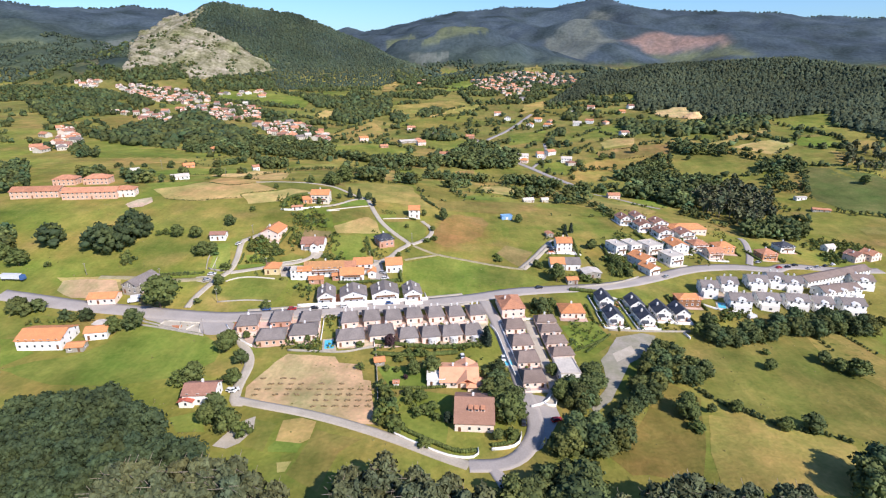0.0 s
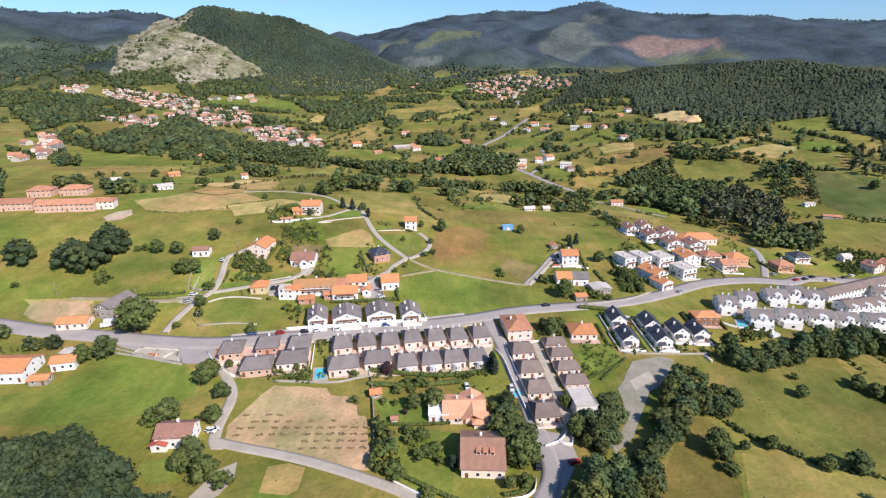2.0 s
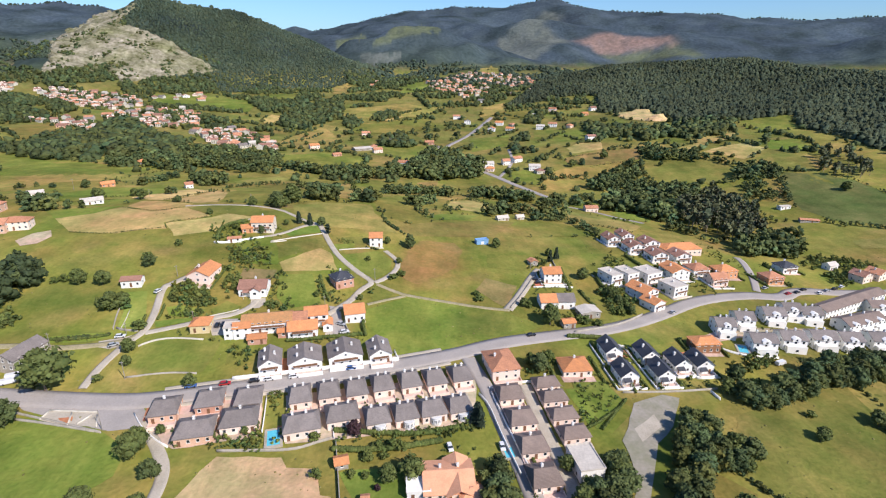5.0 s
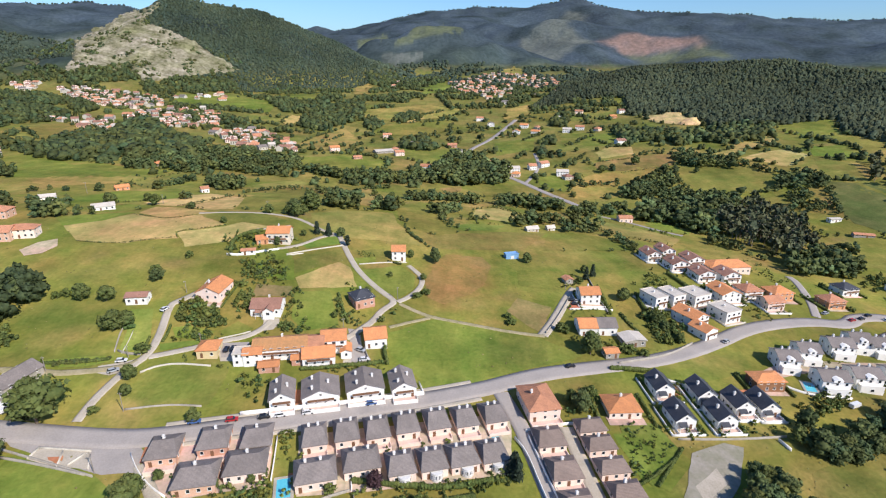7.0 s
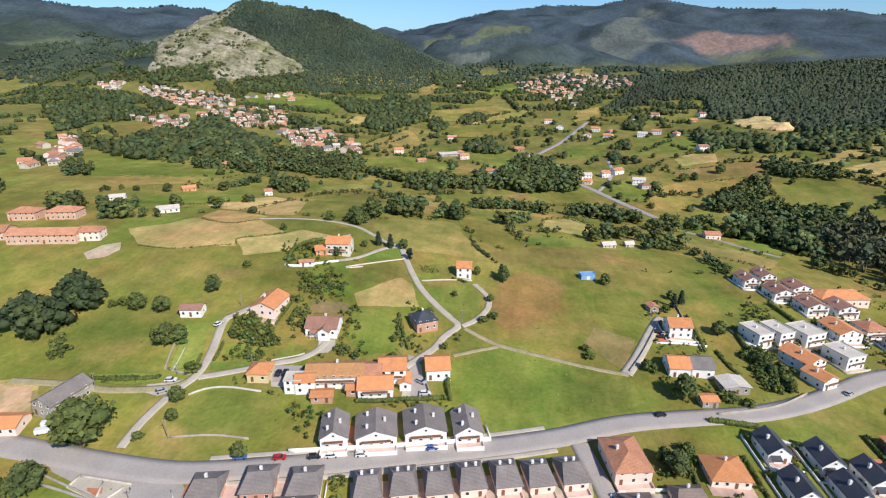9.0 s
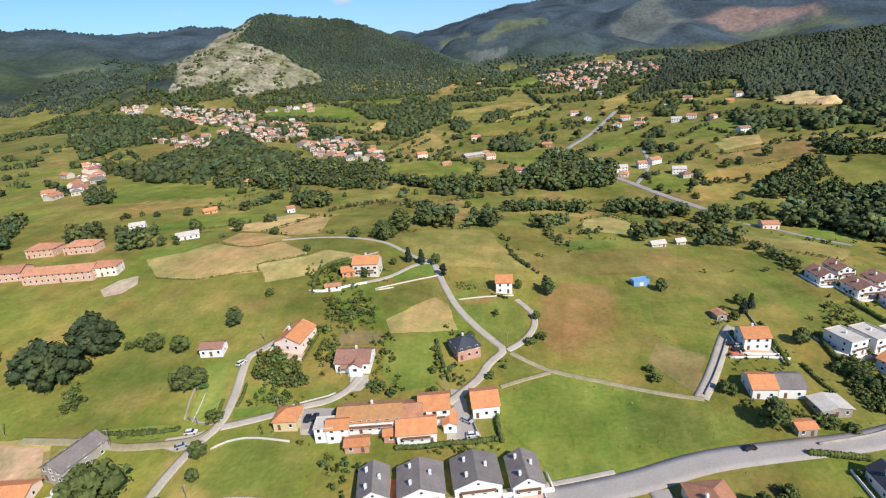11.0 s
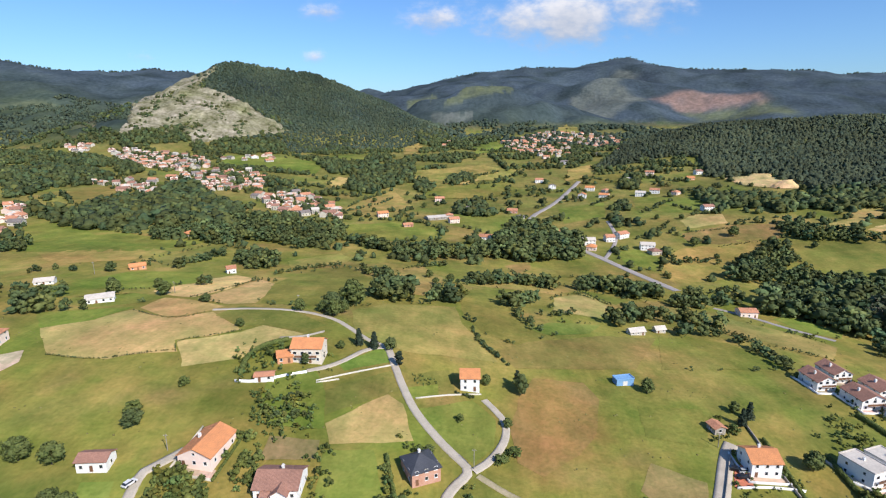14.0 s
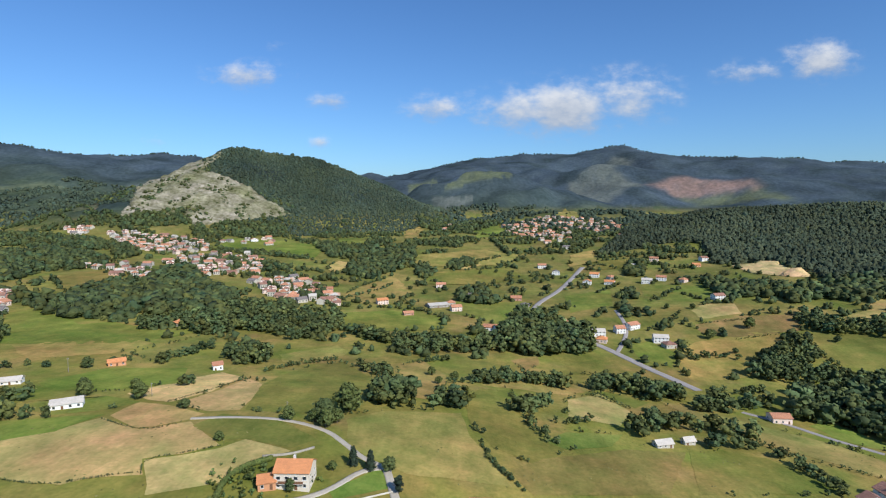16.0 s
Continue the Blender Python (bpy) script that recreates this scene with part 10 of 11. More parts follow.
tree_row(4, 7, 4, 4, [(490, 763), (501, 720), (501, 686)])
tree_row(3, 5, 3.4, 3, [(346, 462), (364, 446), (381, 427)])
tree_row(3, 6, 3.5, 3, [(217, 453), (229, 414)])
tree_row(4, 7, 4, 4, [(395, 596), (369, 546), (350, 508)])
tree("broad", "leafy green deciduous tree standing alone in a meadow", 414.8, 525.8, 9, 1.3)


wood("woodland", "wood along the foot of a limestone slope", "broad", 8, 6, 12, [(-695, 1238), (-703, 1260), (-677, 1291), (-642, 1313), (-637, 1331), (-623, 1348), (-591, 1317), (-578, 1286), (-606, 1246), (-670, 1220)])
wood("woodland", "wood along the foot of a limestone slope", "broad", 8, 6, 12, [(-529, 1239), (-531, 1308), (-465, 1355), (-424, 1380), (-384, 1339), (-455, 1264)])
wood("woodland", "wood along the foot of a limestone slope", "broad", 8, 6, 12, [(-564, 1253), (-563, 1300), (-530, 1257), (-526, 1209)])

# low hedges and rough edges that part the valley fields
hedge_rng = np.random.default_rng(77)
hedge_near, hedge_far = [], []
for poly in FIELD_PLANS:
    c = np.mean(poly, 0)
    if 430 < c[1] < 1350:
        for a, b in zip(poly, poly[1:] + poly[:1]):
            a, b = np.array(a), np.array(b)
            length = np.hypot(*(b - a))
            dense = hedge_rng.choice((0.0, 0.3, 0.8), p=(0.55, 0.25, 0.20)) if c[1] < 620 else hedge_rng.choice((0.0, 0.4, 0.9), p=(0.45, 0.3, 0.25))
            n = int(length / (3.2 if c[1] < 620 else 6) * dense)
            out_way = (a + b) / 2 - c
            out_way /= np.hypot(*out_way) + 1e-9
            for u in hedge_rng.uniform(0, 1, n):
                (hedge_near if c[1] < 620 else hedge_far).append(a + (b - a) * u + out_way * hedge_rng.uniform(0.2, 2.2))
plant("hedgerow", "low hedgerow bushes between meadows", "broad", clear_spots(np.array(hedge_near)), 0.9, 3.2, 301)
plant("hedgerow", "hedgerow trees along distant field edges", "broad", clear_spots(np.array(hedge_far)), 2.5, 7.5, 302)


def scatter(gap, x0, x1, y0, y1, seed, threshold, size, fields=True):
    """Jittered grid of positions inside the valley's view, thinned by broad noise."""
    rng = np.random.default_rng(seed)
    n = int((x1 - x0) / gap), int((y1 - y0) / gap)
    p = (np.stack(np.meshgrid(np.arange(n[0]), np.arange(n[1])), -1).reshape(-1, 2) + rng.uniform(0, 1.1, (n[0] * n[1], 2))) * gap + (x0, y0)
    inview = np.abs(p[:, 0] + 0.03 * p[:, 1]) < 0.98 * (p[:, 1] + 60)
    p = p[inview & (wobble(p[:, 0], p[:, 1], size, seed) > threshold)]
    return clear_spots(p, fields=fields, room=4)


for outline in ([(-687, 1186), (-622, 1195), (-502, 1192), (-455, 1101), (-501, 1034), (-585, 1096)], [(-468, 967), (-460, 1053), (-382, 1090), (-337, 1032), (-315, 949), (-387, 914), (-428, 963)],
                [(-539, 905), (-478, 961), (-419, 865), (-441, 853)], [(-315, 907), (-264, 957), (-178, 862), (-170, 810), (-210, 810), (-258, 834)], [(77, 1560), (174, 1649), (358, 1557), (332, 1377), (242, 1407), (140, 1312), (81, 1442)]):
    wood("village_trees", "garden trees among village houses", "broad", 9, 3, 7, outline)
plant("valley_trees", "scattered broadleaf trees and thickets over the valley", "broad", scatter(10, -700, 700, 600, 1060, 21, 0.5, 70), 3.5, 9, 303)
plant("valley_trees", "scattered broadleaf trees and thickets up the valley", "broad", scatter(9, -1100, 900, 1060, 1500, 22, 0.1, 110), 4, 10, 304)
# the wooded hill behind the limestone slope, on the side that faces the valley
slopes = scatter(6.6, -860, -130, 1330, 1960, 23, -3.0, 150)
slopes = slopes[(ground(slopes[:, 0], slopes[:, 1]) > 45) & ~inside(slopes[:, 0], slopes[:, 1], ROCK_PLANS[0])]
crest_line = np.array([(-789, 1381), (-656, 1650), (-539, 1740), (-369, 1860), (-235, 1980)])
slopes = slopes[slopes[:, 1] < np.interp(slopes[:, 0], crest_line[:, 0], crest_line[:, 1]) + 25]
plant("mountain_wood", "dense mixed wood on the mountain slopes", "slope", slopes, 3.5, 6.5, 305, spread=1.3)
slopes = scatter(13, -1500, 900, 1350, 2250, 24, -0.3, 150)
slopes = slopes[(ground(slopes[:, 0], slopes[:, 1]) > 50) & ~inside(slopes[:, 0], slopes[:, 1], ROCK_PLANS[0])]
slopes = slopes[(slopes[:, 0] < -860) | (slopes[:, 0] > -130)]
plant("mountain_wood", "dense mixed wood on the mountain slopes", "slope", slopes, 6, 11, 306, spread=1.4)
# a fringe of trees along the crests
fringe = []
for line, wide in (RIDGES[0], RIDGES[1], RIDGES[3]):
    c = resample([q[:2] for q in line], 8 if wide < 600 else 11)
    fringe.append(c[wobble(c[:, 0], c[:, 1], 260, 9) > -0.45])
fringe = np.vstack(fringe)
plant("crest_trees", "fringe of trees along the mountain crests", "slope", fringe + np.random.default_rng(8).normal(0, 5, fringe.shape), 4, 10, 307, spread=1.5)


# ---- walls, hedges, poles, cars and other small things ----
def wall_line(label, stuff, tall, thick, points):
    c = resample(points, 2.5)
    t = np.gradient(c, axis=0)
    t /= np.hypot(*t.T)[:, None] + 1e-9
    side = np.stack([t[:, 1], -t[:, 0]], -1) * thick / 2
    z = sheet_z(c[:, 0], c[:, 1])
    verts = np.stack([np.c_[c - side, z - 0.6], np.c_[c - side, z + tall], np.c_[c + side, z + tall], np.c_[c + side, z - 0.6]], 1).reshape(-1, 3)
    k = np.arange(len(c) - 1)[:, None] * 4
    faces = np.vstack([k + (i, (i + 1) % 4, 4 + (i + 1) % 4, 4 + i) for i in range(4)])
    wall_ob = tagged(new("garden_wall"), label, "wall")
    wall_ob.matrix_world = pose(*c[0], float(z[0]))
    verts = verts - np.array([*c[0], z[0]])
    part("wall_body", fast_mesh("wall_body", verts, faces, [WALLS[stuff]]), wall_ob)
    ends = np.array([(3, 2, 1, 0), tuple(len(verts) - 4 + i for i in range(4))])
    wall_ob.children[0].data = fast_mesh("wall_body", verts, np.vstack([faces, ends]), [WALLS[stuff]])


hedge_count = [0]


def hedge_line(label, tall, wide, points):
    """A clipped hedge: leaf tufts over a low body."""
    hedge_count[0] += 1
    rng = np.random.default_rng(600 + hedge_count[0])
    c = resample(points, 0.9)
    z = sheet_z(c[:, 0], c[:, 1])
    verts, faces, count = [], [], 0
    for (x, y), zz in zip(c, z):
        v = ICO * (wide * 0.62, wide * 0.62, tall * 0.6) * rng.uniform(0.8, 1.15, (12, 1)) + (x, y, zz + tall * 0.45)
        verts.append(v)
        faces.append(ICO_FACES + count)
        count += 12
        n = rng.normal(0, 1, (12, 3))
        n[:, 2] = np.abs(n[:, 2])
        n /= np.linalg.norm(n, axis=1)[:, None]
        v, f = tufts(rng, np.array([x, y, zz + tall * 0.5]) + n * (wide * 0.6, wide * 0.6, tall * 0.52), n, 0.28)
        verts.append(v)
        faces.append(f + count)
        count += len(v)
    tagged(new("hedge", fast_mesh("hedge", np.vstack(verts), np.vstack(faces), [LEAF["bright"]])), label, "hedge", kind="stuff")


POST_WOOD = surface("grey_post_wood", (0.30, 0.27, 0.23), (0.22, 0.19, 0.16), grain=0.3, patch=2)


def pole(x, y, tall):
    ob = tagged(new("utility_pole"), "weathered wooden utility pole with a crossarm", "utility pole", "poles along the lanes")
    ob.matrix_world = pose(x, y, float(sheet_z(x, y)))

    def shaft():
        n = 8
        v = [(r * math.cos(6.283 * i / n), r * math.sin(6.283 * i / n), zz) for r, zz in ((0.16, -0.5), (0.13, tall * 0.5), (0.10, tall)) for i in range(n)]
        f = [(k * n + i, k * n + (i + 1) % n, (k + 1) * n + (i + 1) % n, (k + 1) * n + i) for k in (0, 1) for i in range(n)] + [tuple(range(2 * n, 3 * n))]
        return mesh_of("shaft", v, f, [POST_WOOD], smooth=True)

    part("shaft", shared(("shaft", tall), shaft), ob)
    part("crossarm", shared("crossarm", lambda: mesh_of("crossarm", *box(-0.7, 0.7, -0.05, 0.05, 0, 0.1), [POST_WOOD])), ob, m=pose(0, -0.12, tall - 0.6))
    for i in (-1, 1):
        part("insulator", shared("insulator", lambda: ring_mesh("insulator", [(0.05, 0.05, 0), (0.07, 0.07, 0.08), (0.03, 0.03, 0.16)], TRIM)), ob, m=pose(0.55 * i, -0.12, tall - 0.5))


CAR_PAINT = {k: surface("car_paint_" + k, c, tuple(0.92 * u for u in c), grain=1, patch=3, rough=0.25, spec=0.6) for k, c in {"white": (0.75, 0.75, 0.74), "black": (0.02, 0.02, 0.025), "red": (0.45, 0.03, 0.03), "blue": (0.06, 0.13, 0.32), "silver": (0.42, 0.43, 0.44), "lorry": (0.70, 0.71, 0.74)}.items()}
RUBBER = surface("tyre_rubber", (0.02, 0.02, 0.02), grain=0.2, patch=1)


def wheel_mesh():
    n = 12
    v = [(r * math.cos(6.283 * i / n), y, r * math.sin(6.283 * i / n)) for y, r in ((-0.1, 0.26), (-0.1, 0.32), (0.1, 0.32), (0.1, 0.26)) for i in range(n)]
    f = [(k * n + i, k * n + (i + 1) % n, (k + 1) * n + (i + 1) % n, (k + 1) * n + i) for k in range(3) for i in range(n)] + [tuple(range(n))[::-1], tuple(range(3 * n, 4 * n))]
    return mesh_of("wheel", v, f, [RUBBER], smooth=False)


def skin(name, profile, half, m, narrow=0.0):
    """A body from a side outline (x, z), a little narrower at the top."""
    zs = [p[1] for p in profile]
    lo, hi = min(zs), max(zs)
    v = [(x, sgn * (half - narrow * (z - lo) / (hi - lo + 1e-9)), z) for sgn in (-1, 1) for x, z in profile]
    n = len(profile)
    return mesh_of(name, v, [tuple(range(n)), tuple(range(2 * n - 1, n - 1, -1))] + [(i, n + i, n + (i + 1) % n, (i + 1) % n) for i in range(n)], [m])


def vehicle(kind, colour, x, y, turn):
    words = {"car": "%s hatchback car parked by the road", "van": "%s delivery van parked in a yard", "lorry": "long pale lorry with a box trailer"}[kind]
    ob = tagged(new(kind), words % colour if "%" in words else words, kind, "parked cars" if kind == "car" else "")
    near = [float(ground(np.array([x]), np.array([y]))[0])] + [float(sheet_z(x + dx, y + dy)) for dx in (-1, 1) for dy in (-1, 1)]
    ob.matrix_world = pose(x, y, max(near) + 0.22, 0, 0, turn)
    paint = CAR_PAINT[colour]
    if kind == "car":
        body = [(-2.1, 0.3), (2.05, 0.3), (2.1, 0.65), (1.95, 0.8), (1.0, 0.92), (-2.0, 0.95), (-2.15, 0.7)]
        cabin = [(1.05, 0.9), (0.45, 1.4), (-1.5, 1.42), (-2.0, 0.93)]
        half, wheels = 0.85, (1.3, -1.3)
    elif kind == "van":
        body = [(-2.5, 0.35), (2.45, 0.35), (2.5, 0.9), (2.3, 1.05), (1.9, 1.9), (-2.5, 1.95)]
        cabin = [(2.28, 1.08), (1.95, 1.85), (0.9, 1.85), (0.9, 1.08)]
        half, wheels = 0.95, (1.6, -1.6)
    else:
        body = [(-5.0, 0.9), (5.0, 0.9), (5.0, 3.4), (-5.0, 3.4)]
        cabin = [(5.15, 0.6), (7.1, 0.6), (7.2, 1.6), (6.9, 2.9), (5.15, 3.0)]
        half, wheels = 1.25, (6.2, 3.0, -3.2, -4.2)
    part("body", shared(("carbody", kind, colour), lambda: skin("body", body, half, paint)), ob)
    part("cabin", shared(("cabin", kind, colour), lambda: skin("cabin", cabin, half - 0.02 if kind != "van" else half + 0.01, GLASS if kind != "lorry" else CAR_PAINT["blue"], 0.15)), ob)
    if kind == "car":
        part("car_roof", shared(("carroof", colour), lambda: mesh_of("car_roof", *box(-1.5, 0.42, -0.68, 0.68, 1.4, 1.45), [paint])), ob)
    for wx in wheels:
        for sgn in (-1, 1):
            part("wheel", shared("wheel", wheel_mesh), ob, m=pose(wx, sgn * (half - 0.06), 0.32))


WATER = surface("pool_water", (0.10, 0.52, 0.66), (0.14, 0.58, 0.70), grain=0.8, patch=3, rough=0.05, spec=0.5)


def pool(x, y, turn, w, d):
    ob = tagged(new("swimming_pool"), "small turquoise swimming pool with pale paved edge", "pool")
    ob.matrix_world = pose(x, y, max(float(sheet_z(x + dx, y + dy)) for dx in (-2, 2) for dy in (-3, 3)) + 0.12, 0, 0, turn)
    part("pool_edge", ring_mesh("pool_edge", [(w / 2 + 0.9, d / 2 + 0.9, -1.2), (w / 2 + 0.9, d / 2 + 0.9, 0.1), (w / 2, d / 2, 0.1), (w / 2, d / 2, -0.1)], CONCRETE, cap=False), ob)
    part("water", mesh_of("water", *box(-w / 2 + 0.004, w / 2 - 0.004, -d / 2 + 0.004, d / 2 - 0.004, -0.3, 0.0), [WATER]), ob)


def crop_rows(outline):
    """Rows of small dark plants on the tilled field."""
    rng = np.random.default_rng(9)
    p = np.array(outline)
    lo, hi = p.min(0), p.max(0)
    verts, faces, count = [], [], 0
    for i, x in enumerate(np.arange(lo[0], hi[0], 4.0)):
        for y in np.arange(lo[1], hi[1], 3.6):
            if not inside(np.array([x]), np.array([y]), [tuple(q) for q in p])[0] or rng.random() < 0.30 - 0.006 * (x - lo[0]):
                continue
            for k in range(5):
                c = np.array([x + (k - 2) * 0.42 + rng.normal(0, 0.1), y + rng.normal(0, 0.2) + 0.05 * i, 0])
                c[2] = float(sheet_z(c[0], c[1])) + 0.25
                v = ICO * (0.50, 0.46, 0.34) * rng.uniform(0.6, 1.2, (12, 1)) + c
                verts.append(v)
                faces.append(ICO_FACES + count)
                count += 12
    tagged(new("crop_rows", fast_mesh("crop_rows", np.vstack(verts), np.vstack(faces), [surface("dry_crop", (0.26, 0.18, 0.105), (0.19, 0.145, 0.07), grain=0.4, patch=4, island=0.3)])), "rows of low withered plants on tilled soil", "crop", kind="stuff")


def bush_slope(outline):
    rng = np.random.default_rng(12)
    p = np.array(outline)
    lo, hi = p.min(0), p.max(0)
    q = rng.uniform(lo, hi, (1500, 2))
    q = q[inside(q[:, 0], q[:, 1], [tuple(u) for u in p])]
    q = q[wobble(q[:, 0], q[:, 1], 80, 31) > 0.15]
    plant("slope_bushes", "dark bushes scattered over a rocky slope", "broad", q[:620], 3, 8, 310)


# ---- house plots: paved forecourt, boundary wall or hedge, shrubs ----
def house_plot(x, y, turn, w, d, front, side, back, wall, seed, paved=True):
    """The ground of one house: how far it reaches before, beside and behind the walls, what bounds it, and its shrubs."""
    rng = np.random.default_rng(seed)
    c, sn = math.cos(radians(turn)), math.sin(radians(turn))

    def at(u, v):
        return (x + c * u - sn * v, y + sn * u + c * v)

    a, lo, hi = w / 2 + side, -d / 2 - front, d / 2 + back
    if paved:
        field("forecourt", "pale paved forecourt beside a house", "yard", SOIL["yard"], [at(-w / 2 - 1, -d / 2 + 1), at(-w / 2 - 1, lo + 0.6), at(w / 2 + 1, lo + 0.6), at(w / 2 + 1, -d / 2 + 1)])
    field("lawn", "small green garden beside a house", "lawn", SOIL["L"], [at(-a, d / 2 - 1), at(-a, hi), at(a, hi), at(a, d / 2 - 1)])
    line = [at(-a, hi), at(-a, lo), at(a, lo), at(a, hi)]
    if wall == "hedge":
        hedge_line("trimmed green hedge round a house plot", 1.5, 1.1, line[:2])
        hedge_line("trimmed green hedge round a house plot", 1.3, 1.0, line[2:])
    else:
        wall_line("low rendered wall round a house plot", wall, 1.0, 0.25, line[:2])
        wall_line("low rendered wall round a house plot", wall, 0.9, 0.25, line[1:3])
        if seed % 2:
            hedge_line("trimmed green hedge round a house plot", 1.1, 0.8, line[2:])
    spots = [at(*q) for q in ((-a + 1, hi - 1), (a - 1, hi - 1.5), (-a + 0.9, rng.uniform(lo, hi)), (a - 0.9, rng.uniform(lo, 0)), (rng.uniform(-a, a), hi - 0.8))]
    plant("shrubbery", "shrubs and small trees in a house garden", "bright", np.array(spots), 1.2, 3.6, seed)


PLOT_SEED = 700
for px, py, turn, w, d, front, side, back, wall in (
    (138.8, 402.7, 6, 9, 12, 3, 1.8, 2, 'white'), (152.9, 412.9, 6, 9, 12, 3, 1.8, 2, 'hedge'), (148.9, 387.8, 6, 11, 12, 3, 1.6, 2, 'white'),
    (164, 398.3, 6, 11, 12, 3, 1.6, 2, 'hedge'), (158, 373.5, 6, 11, 12, 3, 1.6, 2, 'white'), (173.9, 374.6, 6, 11, 12, 3, 1.6, 2, 'white'),
    (157, 347.5, 8, 11.5, 14, 3, 2, 2, 'white'), (174.1, 352.9, 7, 11, 11, 4, 2, 3, 'limewash'), (192, 353.5, 7, 12, 11, 4, 2, 3, 'hedge'),
    (179, 339.4, 7, 10, 9, 3.5, 2, 2, 'white'), (113.3, 337, 20, 8, 12, 3, 1.4, 3, 'limewash'), (124, 339.8, 20, 8, 12, 3, 1.4, 3, 'limewash'),
    (137.2, 340.8, 20, 11, 12, 3, 1.4, 3, 'limewash'), (144.6, 324.4, 20, 10, 12, 2, 1.6, 2, 'limewash'), (219.6, 347.9, 7, 11, 10, 3, 3, 4, 'hedge'),
    (244, 368.5, 7, 11, 10, 3, 3, 4, 'hedge'), (65.4, 251.8, 0, 12, 11, 4, 4, 3, 'hedge'), (85.5, 264, 2, 7.6, 10.5, 3.4, 2.6, 2, 'white'),
    (85.2, 246.1, 2, 7.6, 10.5, 3.4, 2.6, 2, 'white'), (100.6, 260.4, 2, 7.6, 10.5, 3.4, 2.4, 2, 'white'), (101, 246.4, 2, 7.6, 10.5, 3.4, 2.2, 2, 'white'),
    (111.9, 253.9, 2, 7.6, 10.5, 3.4, 1.6, 2, 'white'), (121.5, 253.4, 2, 7.6, 10.5, 3.4, 1.6, 2, 'white'), (131.7, 268, 0, 12, 8, 3, 2.5, 3, 'hedge'),
    (-104.7, 321.8, -7, 11, 15, 3, 2, 2, 'limewash'), (78.8, 338.2, 0, 10, 10, 3, 2, 2, 'white'),
):
    PLOT_SEED += 1
    house_plot(px, py, turn, w, d, front, side, back, wall, PLOT_SEED)


wall_line("low white-rendered garden wall", "white", 1.9, 0.25, [(-72.3, 245.6), (-54.4, 248.4), (-34.9, 251.9), (-8.1, 257.8)])
wall_line("low white-rendered garden wall", "white", 1.3, 0.25, [(-8.1, 257.8), (-9.8, 264.3)])
wall_line("low white-rendered garden wall", "white", 1, 0.25, [(-101.7, 228.8), (-95.9, 221.0), (-89.0, 214.8), (-84.2, 211.8)])
wall_line("low rubble wall along the meadow", "stone", 0.8, 0.5, [(-141.9, 229.0), (-130.0, 226.3), (-111.9, 221.2)])
wall_line("low white-rendered garden wall", "white", 1.2, 0.25, [(27.5, 236.2), (29.8, 217.8), (32.1, 200.9), (34.8, 184.7)])
wall_line("long retaining wall below the houses", "stone", 0.9, 0.3, [(80.3, 235.5), (100.8, 235.5), (121.1, 237.4)])
wall_line("low white-rendered garden wall", "white", 1.2, 0.25, [(27.1, 238.9), (34.7, 242.0), (45.2, 243.0)])
wall_line("rubble wall beside a driveway", "stone", 1, 0.4, [(49.0, 303.9), (58.0, 317.9), (73.3, 346.7)])
wall_line("low white-rendered garden wall", "white", 1.2, 0.25, [(-110.4, 357.9), (-102.0, 358.0), (-91.8, 364.3), (-85.1, 367.3)])
wall_line("low pale garden wall with worn limewash", "limewash", 0.6, 0.25, [(-80.0, 361.1), (-71.8, 364.9)])
wall_line("low pale garden wall with worn limewash", "limewash", 0.6, 0.25, [(-80.3, 362.4), (-51.9, 379.9)])
wall_line("rubble wall along the lane", "stone", 0.9, 0.4, [(-130.0, 280.6), (-125.9, 278.8), (-120.2, 278.4)])
wall_line("low pale garden wall with worn limewash", "limewash", 0.6, 0.25, [(-41.1, 358.1), (-28.1, 363.3), (-15.8, 366.3)])
wall_line("low limewashed wall curving along a meadow", "limewash", 0.7, 0.4, [(-116.1, 268.1), (-112.6, 271), (-107.8, 272.7), (-102.4, 273.1), (-96.6, 272.5), (-90.9, 271.9)])
wall_line("dark rubble wall beside a farmyard", "stone", 1.3, 0.3, [(-32.6, 285.6), (-31.2, 280.6), (-29.4, 276.6)])
wall_line("pale wall along the lane verge", "limewash", 0.5, 0.3, [(-96.5, 286.8), (-90.2, 289.9), (-85.2, 291.6), (-81.4, 294.0)])
wall_line("pale kerb along a garden strip", "limewash", 0.4, 0.25, [(-128, 279.4), (-128.3, 285.4), (-129.6, 293.4)])
hedge_line("overgrown hedge below the farmhouses", 1.6, 1.6, [(-55.5, 270.6), (-47.1, 271.4), (-39.5, 273.6), (-33.6, 274.2), (-24.6, 276.4)])
hedge_line("tall dark hedge beside a house wall", 2.2, 1.4, [(-23.9, 287.0), (-24.1, 282.7), (-22.5, 275.7)])
hedge_line("bramble hedge along a dirt track", 1.2, 1.5, [(-156.5, 273.4), (-146.8, 273.6), (-139.5, 274.0), (-131.5, 275.6)])
hedge_line("scrubby hedge along a concrete lane", 1.2, 1.0, [(-115.4, 296.5), (-114.6, 290.5), (-114.8, 286.5)])
wall_line("retaining wall beside the road", "stone", 1.2, 0.4, [(75.4, 281.4), (99.2, 287.5), (115.8, 298.0)])
wall_line("low white-rendered garden wall", "white", 1.2, 0.25, [(16.1, 147.5), (22.8, 148.5), (26.4, 151.5), (27.1, 156.7)])
wall_line("low white-rendered garden wall", "white", 0.9, 0.25, [(-18.4, 156.3), (-7.4, 149.1), (2.9, 143.3), (11.7, 143.5), (11.6, 148.2)])
